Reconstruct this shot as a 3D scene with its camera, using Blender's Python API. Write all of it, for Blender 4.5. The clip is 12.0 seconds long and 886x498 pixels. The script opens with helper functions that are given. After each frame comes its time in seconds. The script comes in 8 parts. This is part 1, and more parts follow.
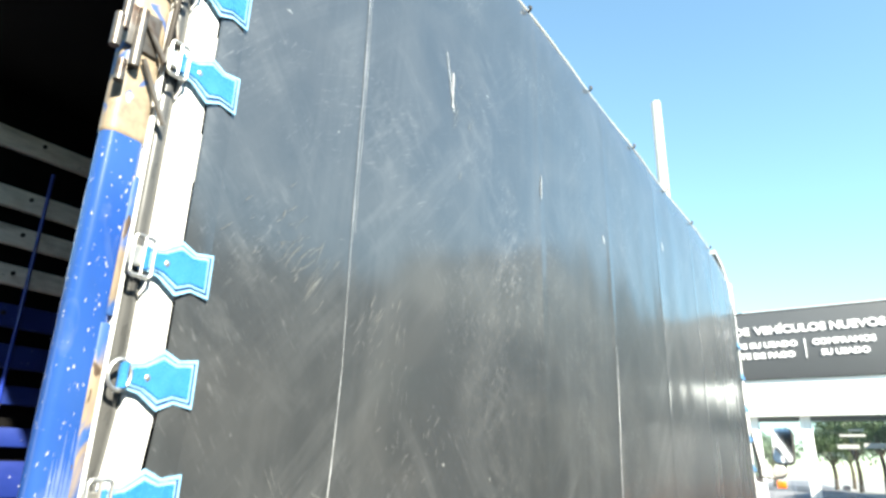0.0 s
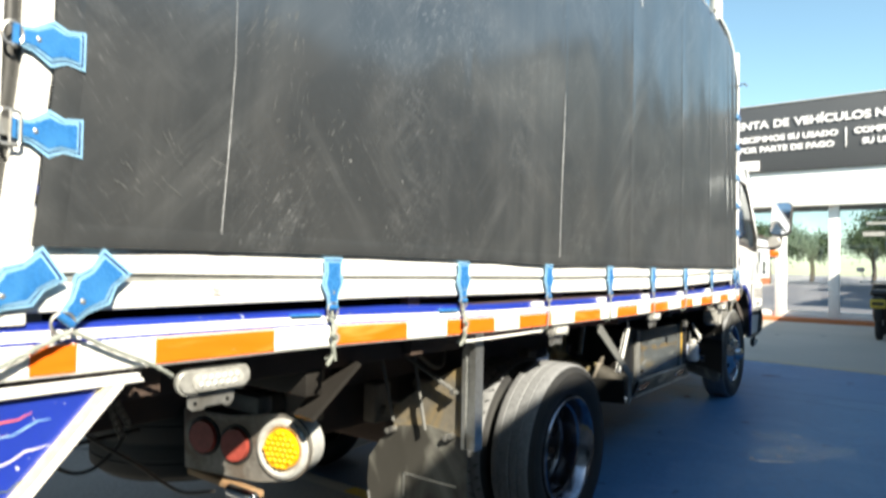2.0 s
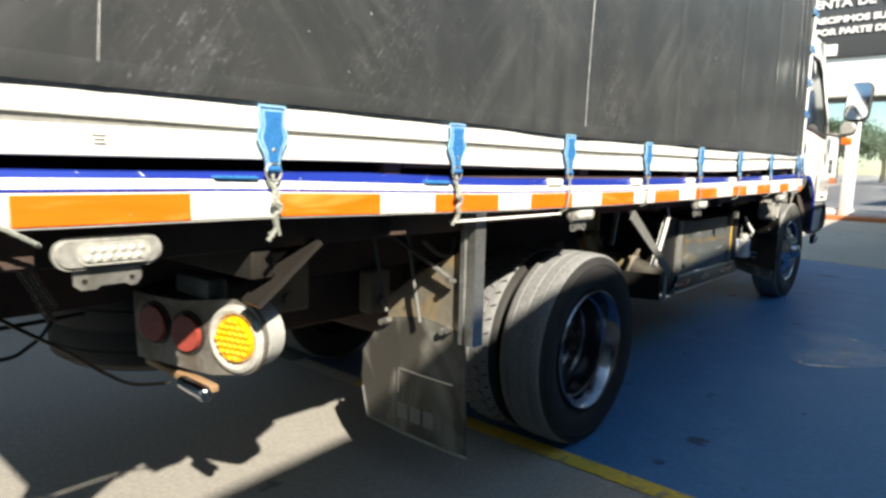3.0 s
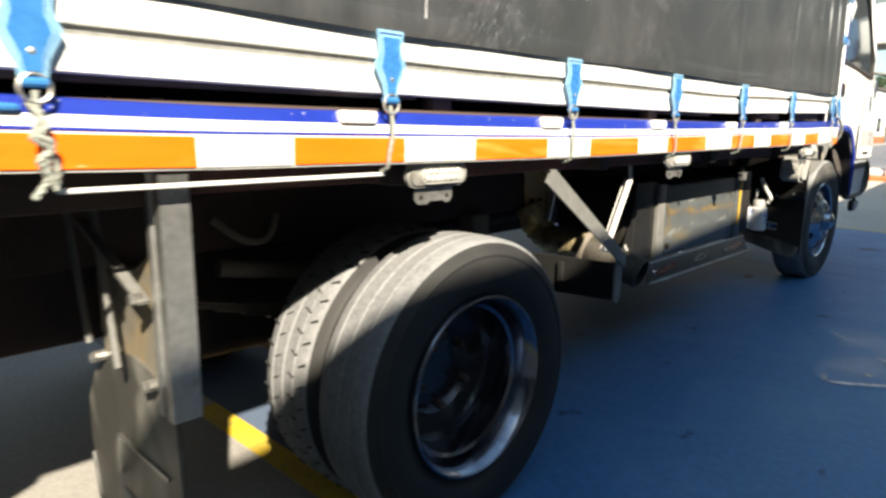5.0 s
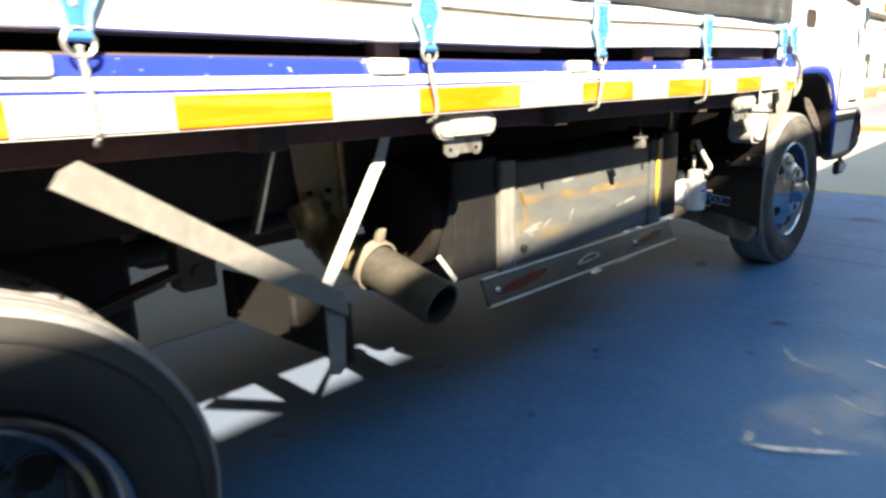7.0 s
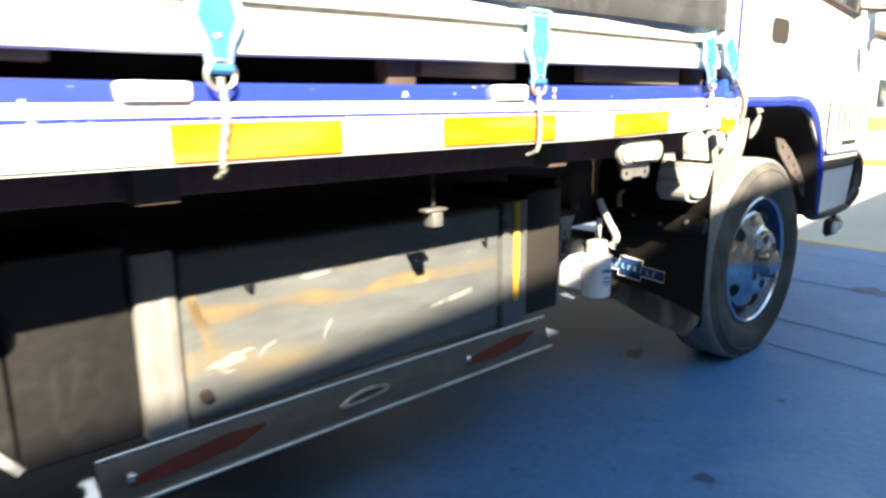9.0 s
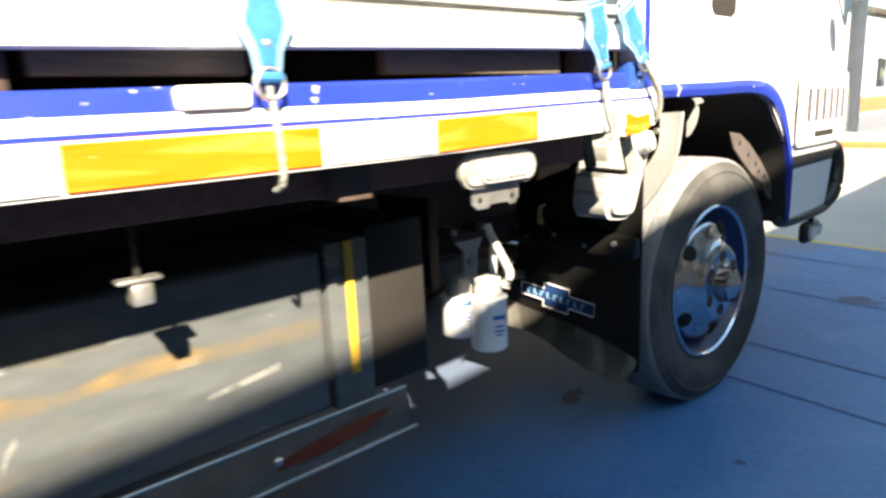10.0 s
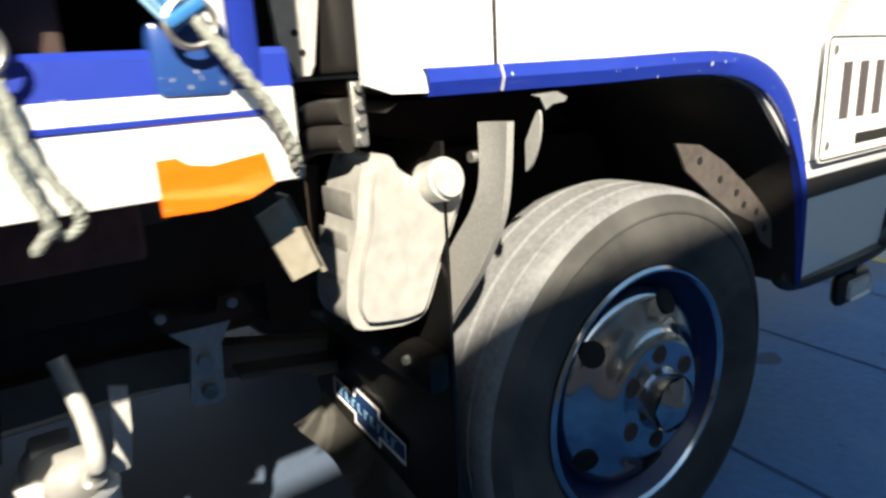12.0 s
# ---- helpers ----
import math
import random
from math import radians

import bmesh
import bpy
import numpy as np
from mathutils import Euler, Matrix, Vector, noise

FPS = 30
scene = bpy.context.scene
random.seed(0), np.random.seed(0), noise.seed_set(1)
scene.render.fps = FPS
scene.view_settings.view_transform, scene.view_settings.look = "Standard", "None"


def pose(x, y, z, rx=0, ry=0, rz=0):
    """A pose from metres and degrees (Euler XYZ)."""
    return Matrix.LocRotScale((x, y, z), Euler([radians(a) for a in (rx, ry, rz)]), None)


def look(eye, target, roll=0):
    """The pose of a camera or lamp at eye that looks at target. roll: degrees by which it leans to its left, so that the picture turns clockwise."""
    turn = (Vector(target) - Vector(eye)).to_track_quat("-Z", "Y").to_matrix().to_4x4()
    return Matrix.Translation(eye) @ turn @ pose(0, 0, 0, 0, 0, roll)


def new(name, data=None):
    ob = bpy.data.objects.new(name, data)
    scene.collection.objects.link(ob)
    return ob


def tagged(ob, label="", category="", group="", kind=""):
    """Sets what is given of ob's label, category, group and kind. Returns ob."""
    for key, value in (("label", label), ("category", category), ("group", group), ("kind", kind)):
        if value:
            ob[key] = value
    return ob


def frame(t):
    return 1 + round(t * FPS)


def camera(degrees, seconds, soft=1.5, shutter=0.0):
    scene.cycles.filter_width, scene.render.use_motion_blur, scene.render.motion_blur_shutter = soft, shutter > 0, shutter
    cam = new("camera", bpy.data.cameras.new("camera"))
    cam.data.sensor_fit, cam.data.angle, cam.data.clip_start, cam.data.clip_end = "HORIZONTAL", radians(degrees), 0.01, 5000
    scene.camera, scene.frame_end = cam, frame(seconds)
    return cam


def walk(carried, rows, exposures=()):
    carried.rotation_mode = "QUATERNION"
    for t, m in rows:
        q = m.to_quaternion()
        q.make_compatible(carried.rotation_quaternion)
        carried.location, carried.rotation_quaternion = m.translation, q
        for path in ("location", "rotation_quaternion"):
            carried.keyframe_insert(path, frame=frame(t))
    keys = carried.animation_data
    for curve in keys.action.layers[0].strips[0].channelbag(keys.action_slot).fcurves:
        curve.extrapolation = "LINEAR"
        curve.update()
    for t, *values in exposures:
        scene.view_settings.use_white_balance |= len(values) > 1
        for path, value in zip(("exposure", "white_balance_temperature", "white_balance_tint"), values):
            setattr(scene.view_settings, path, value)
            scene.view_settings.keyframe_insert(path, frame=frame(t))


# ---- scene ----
cam = camera(69.5, 12.0, soft=2.7, shutter=0.4)
PATH = [
    (0, (0.856, -0.404, 1.445), (-0.193, 1.171, 2.092), 1.5),
    (0.5, (0.993, -0.478, 1.387), (-0.061, 1.137, 1.918), 0.5),
    (1, (1.116, -0.442, 1.313), (-0.025, 1.145, 1.736), 0.9),
    (1.5, (1.247, -0.401, 1.244), (0.042, 1.173, 1.51), 2.0),
    (2, (1.264, -0.329, 1.166), (0.051, 1.261, 1.223), 1.1),
    (2.5, (1.215, -0.167, 1.105), (-0.053, 1.371, 0.946), 1.6),
    (2.7, (1.193, -0.074, 1.091), (-0.091, 1.444, 0.875), 1.4),
    (4.3, (1.127, 0.753, 1.005), (-0.263, 2.148, 0.657), 2.4),
    (4.5, (1.053, 0.892, 0.996), (-0.327, 2.295, 0.643), 1.7),
    (5, (0.985, 1.192, 1.004), (-0.388, 2.598, 0.631), 0.7),
    (5.5, (1.005, 1.508, 1.004), (-0.455, 2.824, 0.636), -0.0),
    (6, (1.016, 1.784, 0.969), (-0.382, 3.146, 0.535), -1.1),
    (6.5, (0.996, 2.115, 0.972), (-0.407, 3.464, 0.509), -1.2),
    (6.7, (0.981, 2.234, 0.963), (-0.414, 3.588, 0.493), -1.9),
    (8.3, (0.851, 3.125, 0.991), (-0.605, 4.428, 0.565), -0.5),
    (8.5, (0.845, 3.226, 0.993), (-0.6, 4.544, 0.572), 0.2),
    (9, (0.831, 3.551, 0.997), (-0.635, 4.846, 0.583), -0.5),
    (9.5, (0.802, 3.829, 1.009), (-0.656, 5.141, 0.619), -2.0),
    (10, (0.745, 4.146, 1.008), (-0.729, 5.429, 0.582), -2.7),
    (10.5, (0.76, 4.449, 1.004), (-0.756, 5.673, 0.553), -1.5),
    (11, (0.797, 4.7, 1.015), (-0.782, 5.825, 0.525), -1.4),
    (11.5, (0.686, 4.963, 1.022), (-0.9, 6.097, 0.578), -0.6),
    (12, (0.53, 5.211, 1.033), (-1.08, 6.279, 0.517), -3.1),
]
EXPOSURES = [(0, 1.88, 6900, 3), (0.5, 1.62, 6900, 3), (1, 1.45, 6900, 3), (1.5, 1.35, 7000, 4), (2, 1.22, 7200, 6), (2.5, 1.05, 7300, 7), (4.5, 1.3, 7500, 8), (5.5, 1.5, 7900, 9), (6.5, 2.05, 8500, 10), (8.5, 2.55, 8300, 11), (9.5, 2.4, 8150, 11), (10.5, 1.95, 8000, 10), (11.2, 1.68, 7700, 9), (12, 1.15, 7500, 8)]
walk(cam, [(t, look(eye, target, roll)) for t, eye, target, roll in PATH], EXPOSURES)

# ---- light ----
SUN_WAY = Vector((-1.0, 0.54, -0.867)).normalized()
world = bpy.data.worlds.new("world")
scene.world = world
world.use_nodes = True
wn = world.node_tree.nodes
sky = wn.new("ShaderNodeTexSky")
sky.sky_type = "NISHITA"
sky.sun_disc = False
sky.sun_elevation = math.asin(-SUN_WAY.z)
sky.sun_rotation = math.atan2(-SUN_WAY.x, -SUN_WAY.y)
sky.air_density, sky.dust_density, sky.ozone_density = 1.0, 0.3, 2.4
tint = wn.new("ShaderNodeMix")
tint.data_type, tint.blend_type = "RGBA", "MULTIPLY"
tint.inputs[0].default_value, tint.inputs[7].default_value = 1.0, (1.0, 1.14, 1.06, 1)
world.node_tree.links.new(sky.outputs[0], tint.inputs[6])
world.node_tree.links.new(tint.outputs[2], wn["Background"].inputs[0])
wn["Background"].inputs[1].default_value = 0.108
sun = new("sun", bpy.data.lights.new("sun", "SUN"))
sun.data.energy, sun.data.angle, sun.data.color = 5.3, radians(0.9), (1.0, 0.95, 0.87)
sun.matrix_world = look((6, -4, 9), Vector((6, -4, 9)) + SUN_WAY)


# ---- materials ----
def material(name, a, b=None, rough=0.5, metal=0.0, scale=6.0, grain=60.0, bump=0.0, dust=None, dust_scale=3.0, dust_cut=(0.5, 0.7),
             spots=None, spot_scale=20.0, spot_cut=0.68, stretch=(1, 1, 1), coat=0.0, spec=0.5, streak=None, coat_ior=1.5, coat_rough=0.03):
    """A worn surface: two base colours mixed at a large scale, fine grain, a veil of dust and chips of another colour."""
    m = bpy.data.materials.new(name)
    m.use_nodes = True
    nodes, links = m.node_tree.nodes, m.node_tree.links
    sh = nodes["Principled BSDF"]
    b = b or tuple(0.8 * c for c in a)
    coord = nodes.new("ShaderNodeTexCoord")
    mapping = nodes.new("ShaderNodeMapping")
    mapping.inputs["Scale"].default_value = stretch
    links.new(coord.outputs["Object"], mapping.inputs["Vector"])

    def noise_at(s, detail=4.0, distort=0.0):
        n = nodes.new("ShaderNodeTexNoise")
        n.inputs["Scale"].default_value, n.inputs["Detail"].default_value, n.inputs["Distortion"].default_value = s, detail, distort
        links.new(mapping.outputs[0], n.inputs["Vector"])
        return n.outputs["Fac"]

    def ramp(fac, lo, hi):
        r = nodes.new("ShaderNodeMapRange")
        r.inputs["From Min"].default_value, r.inputs["From Max"].default_value = lo, hi
        links.new(fac, r.inputs["Value"])
        return r.outputs[0]

    def mix(fac, one, two):
        x = nodes.new("ShaderNodeMix")
        x.data_type = "RGBA"
        links.new(fac, x.inputs[0])
        for value, socket in ((one, x.inputs[6]), (two, x.inputs[7])):
            if isinstance(value, tuple):
                socket.default_value = (*value, 1)
            else:
                links.new(value, socket)
        return x.outputs[2]

    colour = mix(ramp(noise_at(scale, 5.0, 0.4), 0.3, 0.7), a, b)
    fine = noise_at(grain, 6.0)
    colour = mix(ramp(fine, 0.35, 0.9), colour, tuple(min(1, 1.3 * c) for c in a))
    rough_out = ramp(fine, -0.6, 1.6)
    if dust:
        fac = ramp(noise_at(dust_scale, 8.0, 1.2), *dust_cut)
        colour = mix(fac, colour, dust)
    if spots:
        colour = mix(ramp(noise_at(spot_scale, 3.0), spot_cut, spot_cut + 0.03), colour, spots)
    if streak:
        # smears along a few wiping directions, broken up by a finer noise, and long upright bands
        for turn, across, along, lo, hi, patch_lo, weight in ((36, 19.0, 8.5, 0.50, 0.66, 0.49, 0.26), (36, 140.0, 24.0, 0.565, 0.63, 0.50, 0.95), (-35, 120.0, 20.0, 0.57, 0.64, 0.52, 0.75), (62, 150.0, 15.0, 0.585, 0.65, 0.52, 0.6), (-50, 16.0, 7.0, 0.50, 0.64, 0.49, 0.20), (42, 10.0, 0.8, 0.50, 0.68, 0.44, 0.22), (-38, 9.0, 0.7, 0.52, 0.70, 0.46, 0.16), (3, 5.0, 0.35, 0.46, 0.75, 0.38, 0.20)):
            mp = nodes.new("ShaderNodeMapping")
            mp.inputs["Rotation"].default_value = (radians(turn), 0, 0)
            mp.inputs["Location"].default_value = (0, 0.13 * turn, 0.07 * turn)
            links.new(coord.outputs["Object"], mp.inputs["Vector"])
            sc = nodes.new("ShaderNodeMapping")
            sc.inputs["Scale"].default_value = (1, across, along)
            links.new(mp.outputs[0], sc.inputs["Vector"])
            n = nodes.new("ShaderNodeTexNoise")
            n.inputs["Scale"].default_value, n.inputs["Detail"].default_value, n.inputs["Roughness"].default_value = 1.0, 9.0, 0.72
            links.new(sc.outputs[0], n.inputs["Vector"])
            patch = nodes.new("ShaderNodeTexNoise")
            patch.inputs["Scale"].default_value, patch.inputs["Detail"].default_value = 2.1, 5.0
            links.new(mp.outputs[0], patch.inputs["Vector"])
            mult = nodes.new("ShaderNodeMath")
            mult.operation = "MULTIPLY"
            links.new(ramp(n.outputs["Fac"], lo, hi), mult.inputs[0])
            links.new(ramp(patch.outputs["Fac"], patch_lo, patch_lo + 0.2), mult.inputs[1])
            fade = nodes.new("ShaderNodeMath")
            fade.operation = "MULTIPLY"
            fade.inputs[1].default_value = weight
            links.new(mult.outputs[0], fade.inputs[0])
            colour = mix(fade.outputs[0], colour, streak)
    links.new(colour, sh.inputs["Base Color"])
    r = nodes.new("ShaderNodeMapRange")
    r.inputs["To Min"].default_value, r.inputs["To Max"].default_value = max(0.02, rough - 0.12), min(1.0, rough + 0.12)
    links.new(rough_out, r.inputs["Value"])
    links.new(r.outputs[0], sh.inputs["Roughness"])
    sh.inputs["Metallic"].default_value = metal
    sh.inputs["Coat Weight"].default_value = coat
    sh.inputs["Coat IOR"].default_value, sh.inputs["Coat Roughness"].default_value = coat_ior, coat_rough
    sh.inputs["Specular IOR Level"].default_value = spec
    if bump:
        bp = nodes.new("ShaderNodeBump")
        bp.inputs["Strength"].default_value, bp.inputs["Distance"].default_value = bump, 0.004
        links.new(fine, bp.inputs["Height"])
        links.new(bp.outputs[0], sh.inputs["Normal"])
    return m


WHITE = material("white_paint", (0.84, 0.84, 0.82), (0.78, 0.78, 0.76), 0.45, scale=3, dust=(0.62, 0.60, 0.57), dust_scale=5, dust_cut=(0.62, 0.82), spots=(0.40, 0.37, 0.33), spot_cut=0.75, spot_scale=42)
CABWHITE = material("cab_paint", (0.84, 0.85, 0.86), (0.80, 0.81, 0.82), 0.22, coat=0.6, scale=1.2, grain=300)
GREYBOARD = material("dirty_white_board", (0.66, 0.635, 0.61), (0.52, 0.495, 0.47), 0.7, scale=7, dust=(0.20, 0.18, 0.16), dust_scale=9, dust_cut=(0.55, 0.8), spots=(0.06, 0.05, 0.045), spot_scale=30, spot_cut=0.70, stretch=(1, 0.3, 1))
CREAM = material("cream_paint", (0.62, 0.56, 0.40), (0.50, 0.45, 0.33), 0.5, scale=14, spots=(0.25, 0.2, 0.14), spot_scale=40, spot_cut=0.7)
BLUE = material("blue_paint", (0.010, 0.028, 0.27), (0.018, 0.045, 0.33), 0.30, scale=4, spots=(0.6, 0.62, 0.66), spot_scale=55, spot_cut=0.69, coat=0.8)
BLUE_WORN = material("worn_blue_paint", (0.014, 0.055, 0.235), (0.036, 0.100, 0.30), 0.24, scale=6, grain=40, dust=(0.075, 0.125, 0.26), dust_scale=16, dust_cut=(0.60, 0.80),
                     spots=(0.36, 0.37, 0.40), spot_scale=190, spot_cut=0.665, stretch=(1, 1, 0.5), coat=0.4)
BAREPATCH = material("bare_patch", (0.30, 0.235, 0.16), (0.20, 0.16, 0.12), 0.5, scale=16, grain=90, dust=(0.05, 0.10, 0.26), dust_scale=13, dust_cut=(0.56, 0.60), spots=(0.55, 0.54, 0.5), spot_scale=30, spot_cut=0.68)
FADED = material("faded_blue_paint", (0.12, 0.165, 0.33), (0.20, 0.235, 0.37), 0.4, scale=9, grain=60, dust=(0.022, 0.075, 0.26), dust_scale=13, dust_cut=(0.44, 0.60), spots=(0.12, 0.08, 0.06), spot_scale=110, spot_cut=0.66, stretch=(1, 1, 0.4))
SCRAPED = material("scraped_edge", (0.25, 0.185, 0.12), (0.13, 0.115, 0.10), 0.5, scale=26, grain=90, dust=(0.030, 0.085, 0.25), dust_scale=24, dust_cut=(0.48, 0.58), spots=(0.055, 0.035, 0.022), spot_scale=60, spot_cut=0.66, stretch=(1, 1, 0.35))
BLUEBOARD = material("scraped_blue_board", (0.008, 0.020, 0.14), (0.018, 0.038, 0.19), 0.35, scale=6, spots=(0.5, 0.52, 0.56), spot_scale=60, spot_cut=0.70, stretch=(1, 0.4, 1))
TARP = material("tarpaulin_vinyl", (0.0295, 0.0325, 0.0355), (0.0395, 0.0425, 0.0455), 0.42, scale=2.2, grain=90, bump=0.02,
                dust=(0.066, 0.067, 0.068), dust_scale=2.6, dust_cut=(0.45, 0.95), spots=(0.28, 0.29, 0.29), spot_scale=26, spot_cut=0.755, stretch=(1, 0.8, 1.1), spec=0.5,
                streak=(0.205, 0.212, 0.218), coat=1.0, coat_ior=1.80, coat_rough=0.15)
# near black that puts the load space's shade into the colour
LOADSHADE = material("load_space_shade", (0.004, 0.0037, 0.0038), (0.006, 0.0056, 0.0056), 0.9, spec=0.1)
CHALK = material("chalk_mark", (0.50, 0.52, 0.545), (0.2, 0.2, 0.2), 0.8, grain=200)
FOIL = material("brassy_foil", (0.50, 0.42, 0.24), (0.33, 0.27, 0.15), 0.3, 0.5, scale=30, dust=(0.14, 0.11, 0.07), dust_scale=14, dust_cut=(0.5, 0.75))
OCHRE = material("ochre_stained_sheet", (0.64, 0.45, 0.18), (0.54, 0.48, 0.38), 0.38, 0.1, scale=9, spots=(0.10, 0.07, 0.04), spot_scale=22, spot_cut=0.70)
BARGREY = material("bar_grey", (0.07, 0.06, 0.065), (0.09, 0.08, 0.085), 0.6)
SEAL = material("grey_rubber_seal", (0.070, 0.069, 0.067), (0.040, 0.040, 0.038), 0.28, scale=14, stretch=(1, 1, 0.3))
STRAPBLUE = material("blue_vinyl", (0.022, 0.135, 0.36), (0.045, 0.20, 0.45), 0.27, scale=24, bump=0.05, grain=120)
STRAPEDGE = material("pale_blue_vinyl", (0.26, 0.48, 0.66), (0.17, 0.38, 0.60), 0.4, scale=30)
STEEL = material("galvanised_steel", (0.52, 0.52, 0.50), (0.40, 0.40, 0.39), 0.42, 0.85, scale=18, dust=(0.30, 0.28, 0.25), dust_scale=9)
ALU = material("worn_aluminium", (0.62, 0.63, 0.62), (0.48, 0.49, 0.48), 0.34, 0.9, scale=7, dust=(0.33, 0.28, 0.20), dust_scale=4.5, dust_cut=(0.55, 0.8))
TAPE = material("crumpled_tape", (0.22, 0.22, 0.212), (0.14, 0.14, 0.133), 0.35, 0.25, scale=18, grain=35, bump=0.6, dust=(0.30, 0.24, 0.15), dust_scale=11, dust_cut=(0.56, 0.75), stretch=(1, 1, 0.5))
TANK = material("tank_sheet", (0.094, 0.104, 0.107), (0.075, 0.084, 0.087), 0.34, 0.1, scale=2.8, grain=16, dust=(0.185, 0.150, 0.088), dust_scale=2.6, dust_cut=(0.56, 0.82),
                spots=(0.19, 0.20, 0.20), spot_scale=11, spot_cut=0.67, stretch=(1, 0.6, 2.2), bump=0.15)
STEPMAT = material("step_metal", (0.125, 0.127, 0.129), (0.085, 0.087, 0.089), 0.32, 0.6, scale=9, dust=(0.24, 0.23, 0.21), dust_scale=8, dust_cut=(0.62, 0.85), stretch=(1, 0.3, 1))
PIPE = material("pipe_steel", (0.082, 0.076, 0.066), (0.056, 0.052, 0.045), 0.5, 0.3, scale=7, dust=(0.07, 0.062, 0.053), dust_scale=6, dust_cut=(0.5, 0.8))
NAVY = material("navy_stitching", (0.008, 0.04, 0.14), (0.01, 0.05, 0.17), 0.6)
MILKDARK = material("shaded_plastic", (0.22, 0.218, 0.205), (0.17, 0.168, 0.158), 0.4, scale=14)
PLATEMAT = material("stained_plate", (0.22, 0.20, 0.165), (0.17, 0.155, 0.13), 0.5, 0.2, scale=8, dust=(0.36, 0.27, 0.14), dust_scale=5, dust_cut=(0.46, 0.66))
REDLAMP = material("red_lamp_lens", (0.32, 0.060, 0.045), (0.25, 0.045, 0.034), 0.32, coat=0.3, scale=40)
OLDBOARD = material("old_board", (0.13, 0.105, 0.08), (0.09, 0.075, 0.06), 0.8, scale=5, stretch=(1, 0.3, 3))
YARD = material("dark_yard", (0.15, 0.145, 0.138), (0.11, 0.106, 0.10), 0.85, scale=1.2, grain=60, bump=0.3, spots=(0.06, 0.056, 0.052), spot_scale=4, spot_cut=0.66)
SLAB = material("spotted_concrete", (0.29, 0.278, 0.262), (0.23, 0.22, 0.207), 0.85, scale=0.9, grain=60, bump=0.3, spots=(0.15, 0.145, 0.14), spot_scale=2.6, spot_cut=0.68)
BRACKET = material("grey_bracket_paint", (0.155, 0.157, 0.152), (0.12, 0.122, 0.118), 0.45, scale=7, dust=(0.20, 0.19, 0.17), dust_scale=9, dust_cut=(0.6, 0.9))
SILL = material("red_brown_primer", (0.19, 0.092, 0.076), (0.14, 0.068, 0.057), 0.7, scale=5, spec=0.2)
FOLDED = material("stained_zinc", (0.36, 0.335, 0.28), (0.30, 0.25, 0.17), 0.5, 0.2, scale=10, spots=(0.22, 0.34, 0.33), spot_scale=26, spot_cut=0.68)
LENSGREY = material("grey_lens", (0.40, 0.40, 0.385), (0.32, 0.32, 0.305), 0.15, coat=0.8, scale=40)
DISC = material("dark_disc", (0.030, 0.031, 0.036), (0.018, 0.019, 0.024), 0.24, 0.3, scale=9, coat=0.6, dust=(0.045, 0.036, 0.030), dust_scale=6, dust_cut=(0.55, 0.8))
DUSTY = material("dusty_steel", (0.17, 0.15, 0.125), (0.23, 0.205, 0.17), 0.75, 0.1, scale=16, grain=80, bump=0.2)
RIMWELL = material("polished_rim_well", (0.30, 0.31, 0.36), (0.15, 0.16, 0.20), 0.18, 1.0, scale=7, grain=40, dust=(0.05, 0.045, 0.04), dust_scale=5, dust_cut=(0.6, 0.85))
CHROME = material("chrome", (0.56, 0.58, 0.62), (0.47, 0.49, 0.53), 0.11, 1.0, scale=4, grain=30, dust=(0.24, 0.25, 0.27), dust_scale=7, dust_cut=(0.72, 0.95))
RIMPAINT = material("rim_blue", (0.006, 0.012, 0.065), (0.008, 0.015, 0.085), 0.35, coat=0.15)
BLACK = material("black_paint", (0.018, 0.0165, 0.0155), (0.025, 0.0225, 0.0205), 0.55, scale=8, spec=0.25, dust=(0.026, 0.023, 0.020), dust_scale=6, dust_cut=(0.5, 0.85))
DARKMETAL = material("chassis_paint", (0.068, 0.047, 0.040), (0.095, 0.067, 0.056), 0.7, scale=7, spec=0.25, dust=(0.075, 0.056, 0.042), dust_scale=5, dust_cut=(0.58, 0.88), bump=0.2)
RUBBER = material("tyre_rubber", (0.016, 0.0162, 0.0175), (0.022, 0.022, 0.0225), 0.70, scale=10, grain=150, bump=0.25, dust=(0.036, 0.035, 0.033), dust_scale=4, dust_cut=(0.42, 0.95))
RUBBER_DUSTY = material("dusty_tyre_rubber", (0.032, 0.032, 0.032), (0.046, 0.045, 0.043), 0.75, scale=10, grain=150, bump=0.25, dust=(0.125, 0.123, 0.115), dust_scale=4, dust_cut=(0.35, 0.85))
TREAD = material("dusty_tread", (0.205, 0.210, 0.218), (0.145, 0.149, 0.155), 0.85, scale=12, grain=90, bump=0.3)
MATTBLACK = material("matt_black_paint", (0.018, 0.0160, 0.0145), (0.024, 0.0212, 0.0190), 0.75, scale=9, spec=0.15, dust=(0.022, 0.019, 0.017), dust_scale=7, dust_cut=(0.5, 0.85))
PLASTIC = material("black_plastic", (0.022, 0.0205, 0.0200), (0.030, 0.0285, 0.0275), 0.42, dust=(0.055, 0.051, 0.046), dust_scale=5, dust_cut=(0.55, 0.9))
FLAPBLACK = material("glossy_black_rubber", (0.0065, 0.0062, 0.0060), (0.009, 0.0086, 0.0083), 0.32, scale=6)
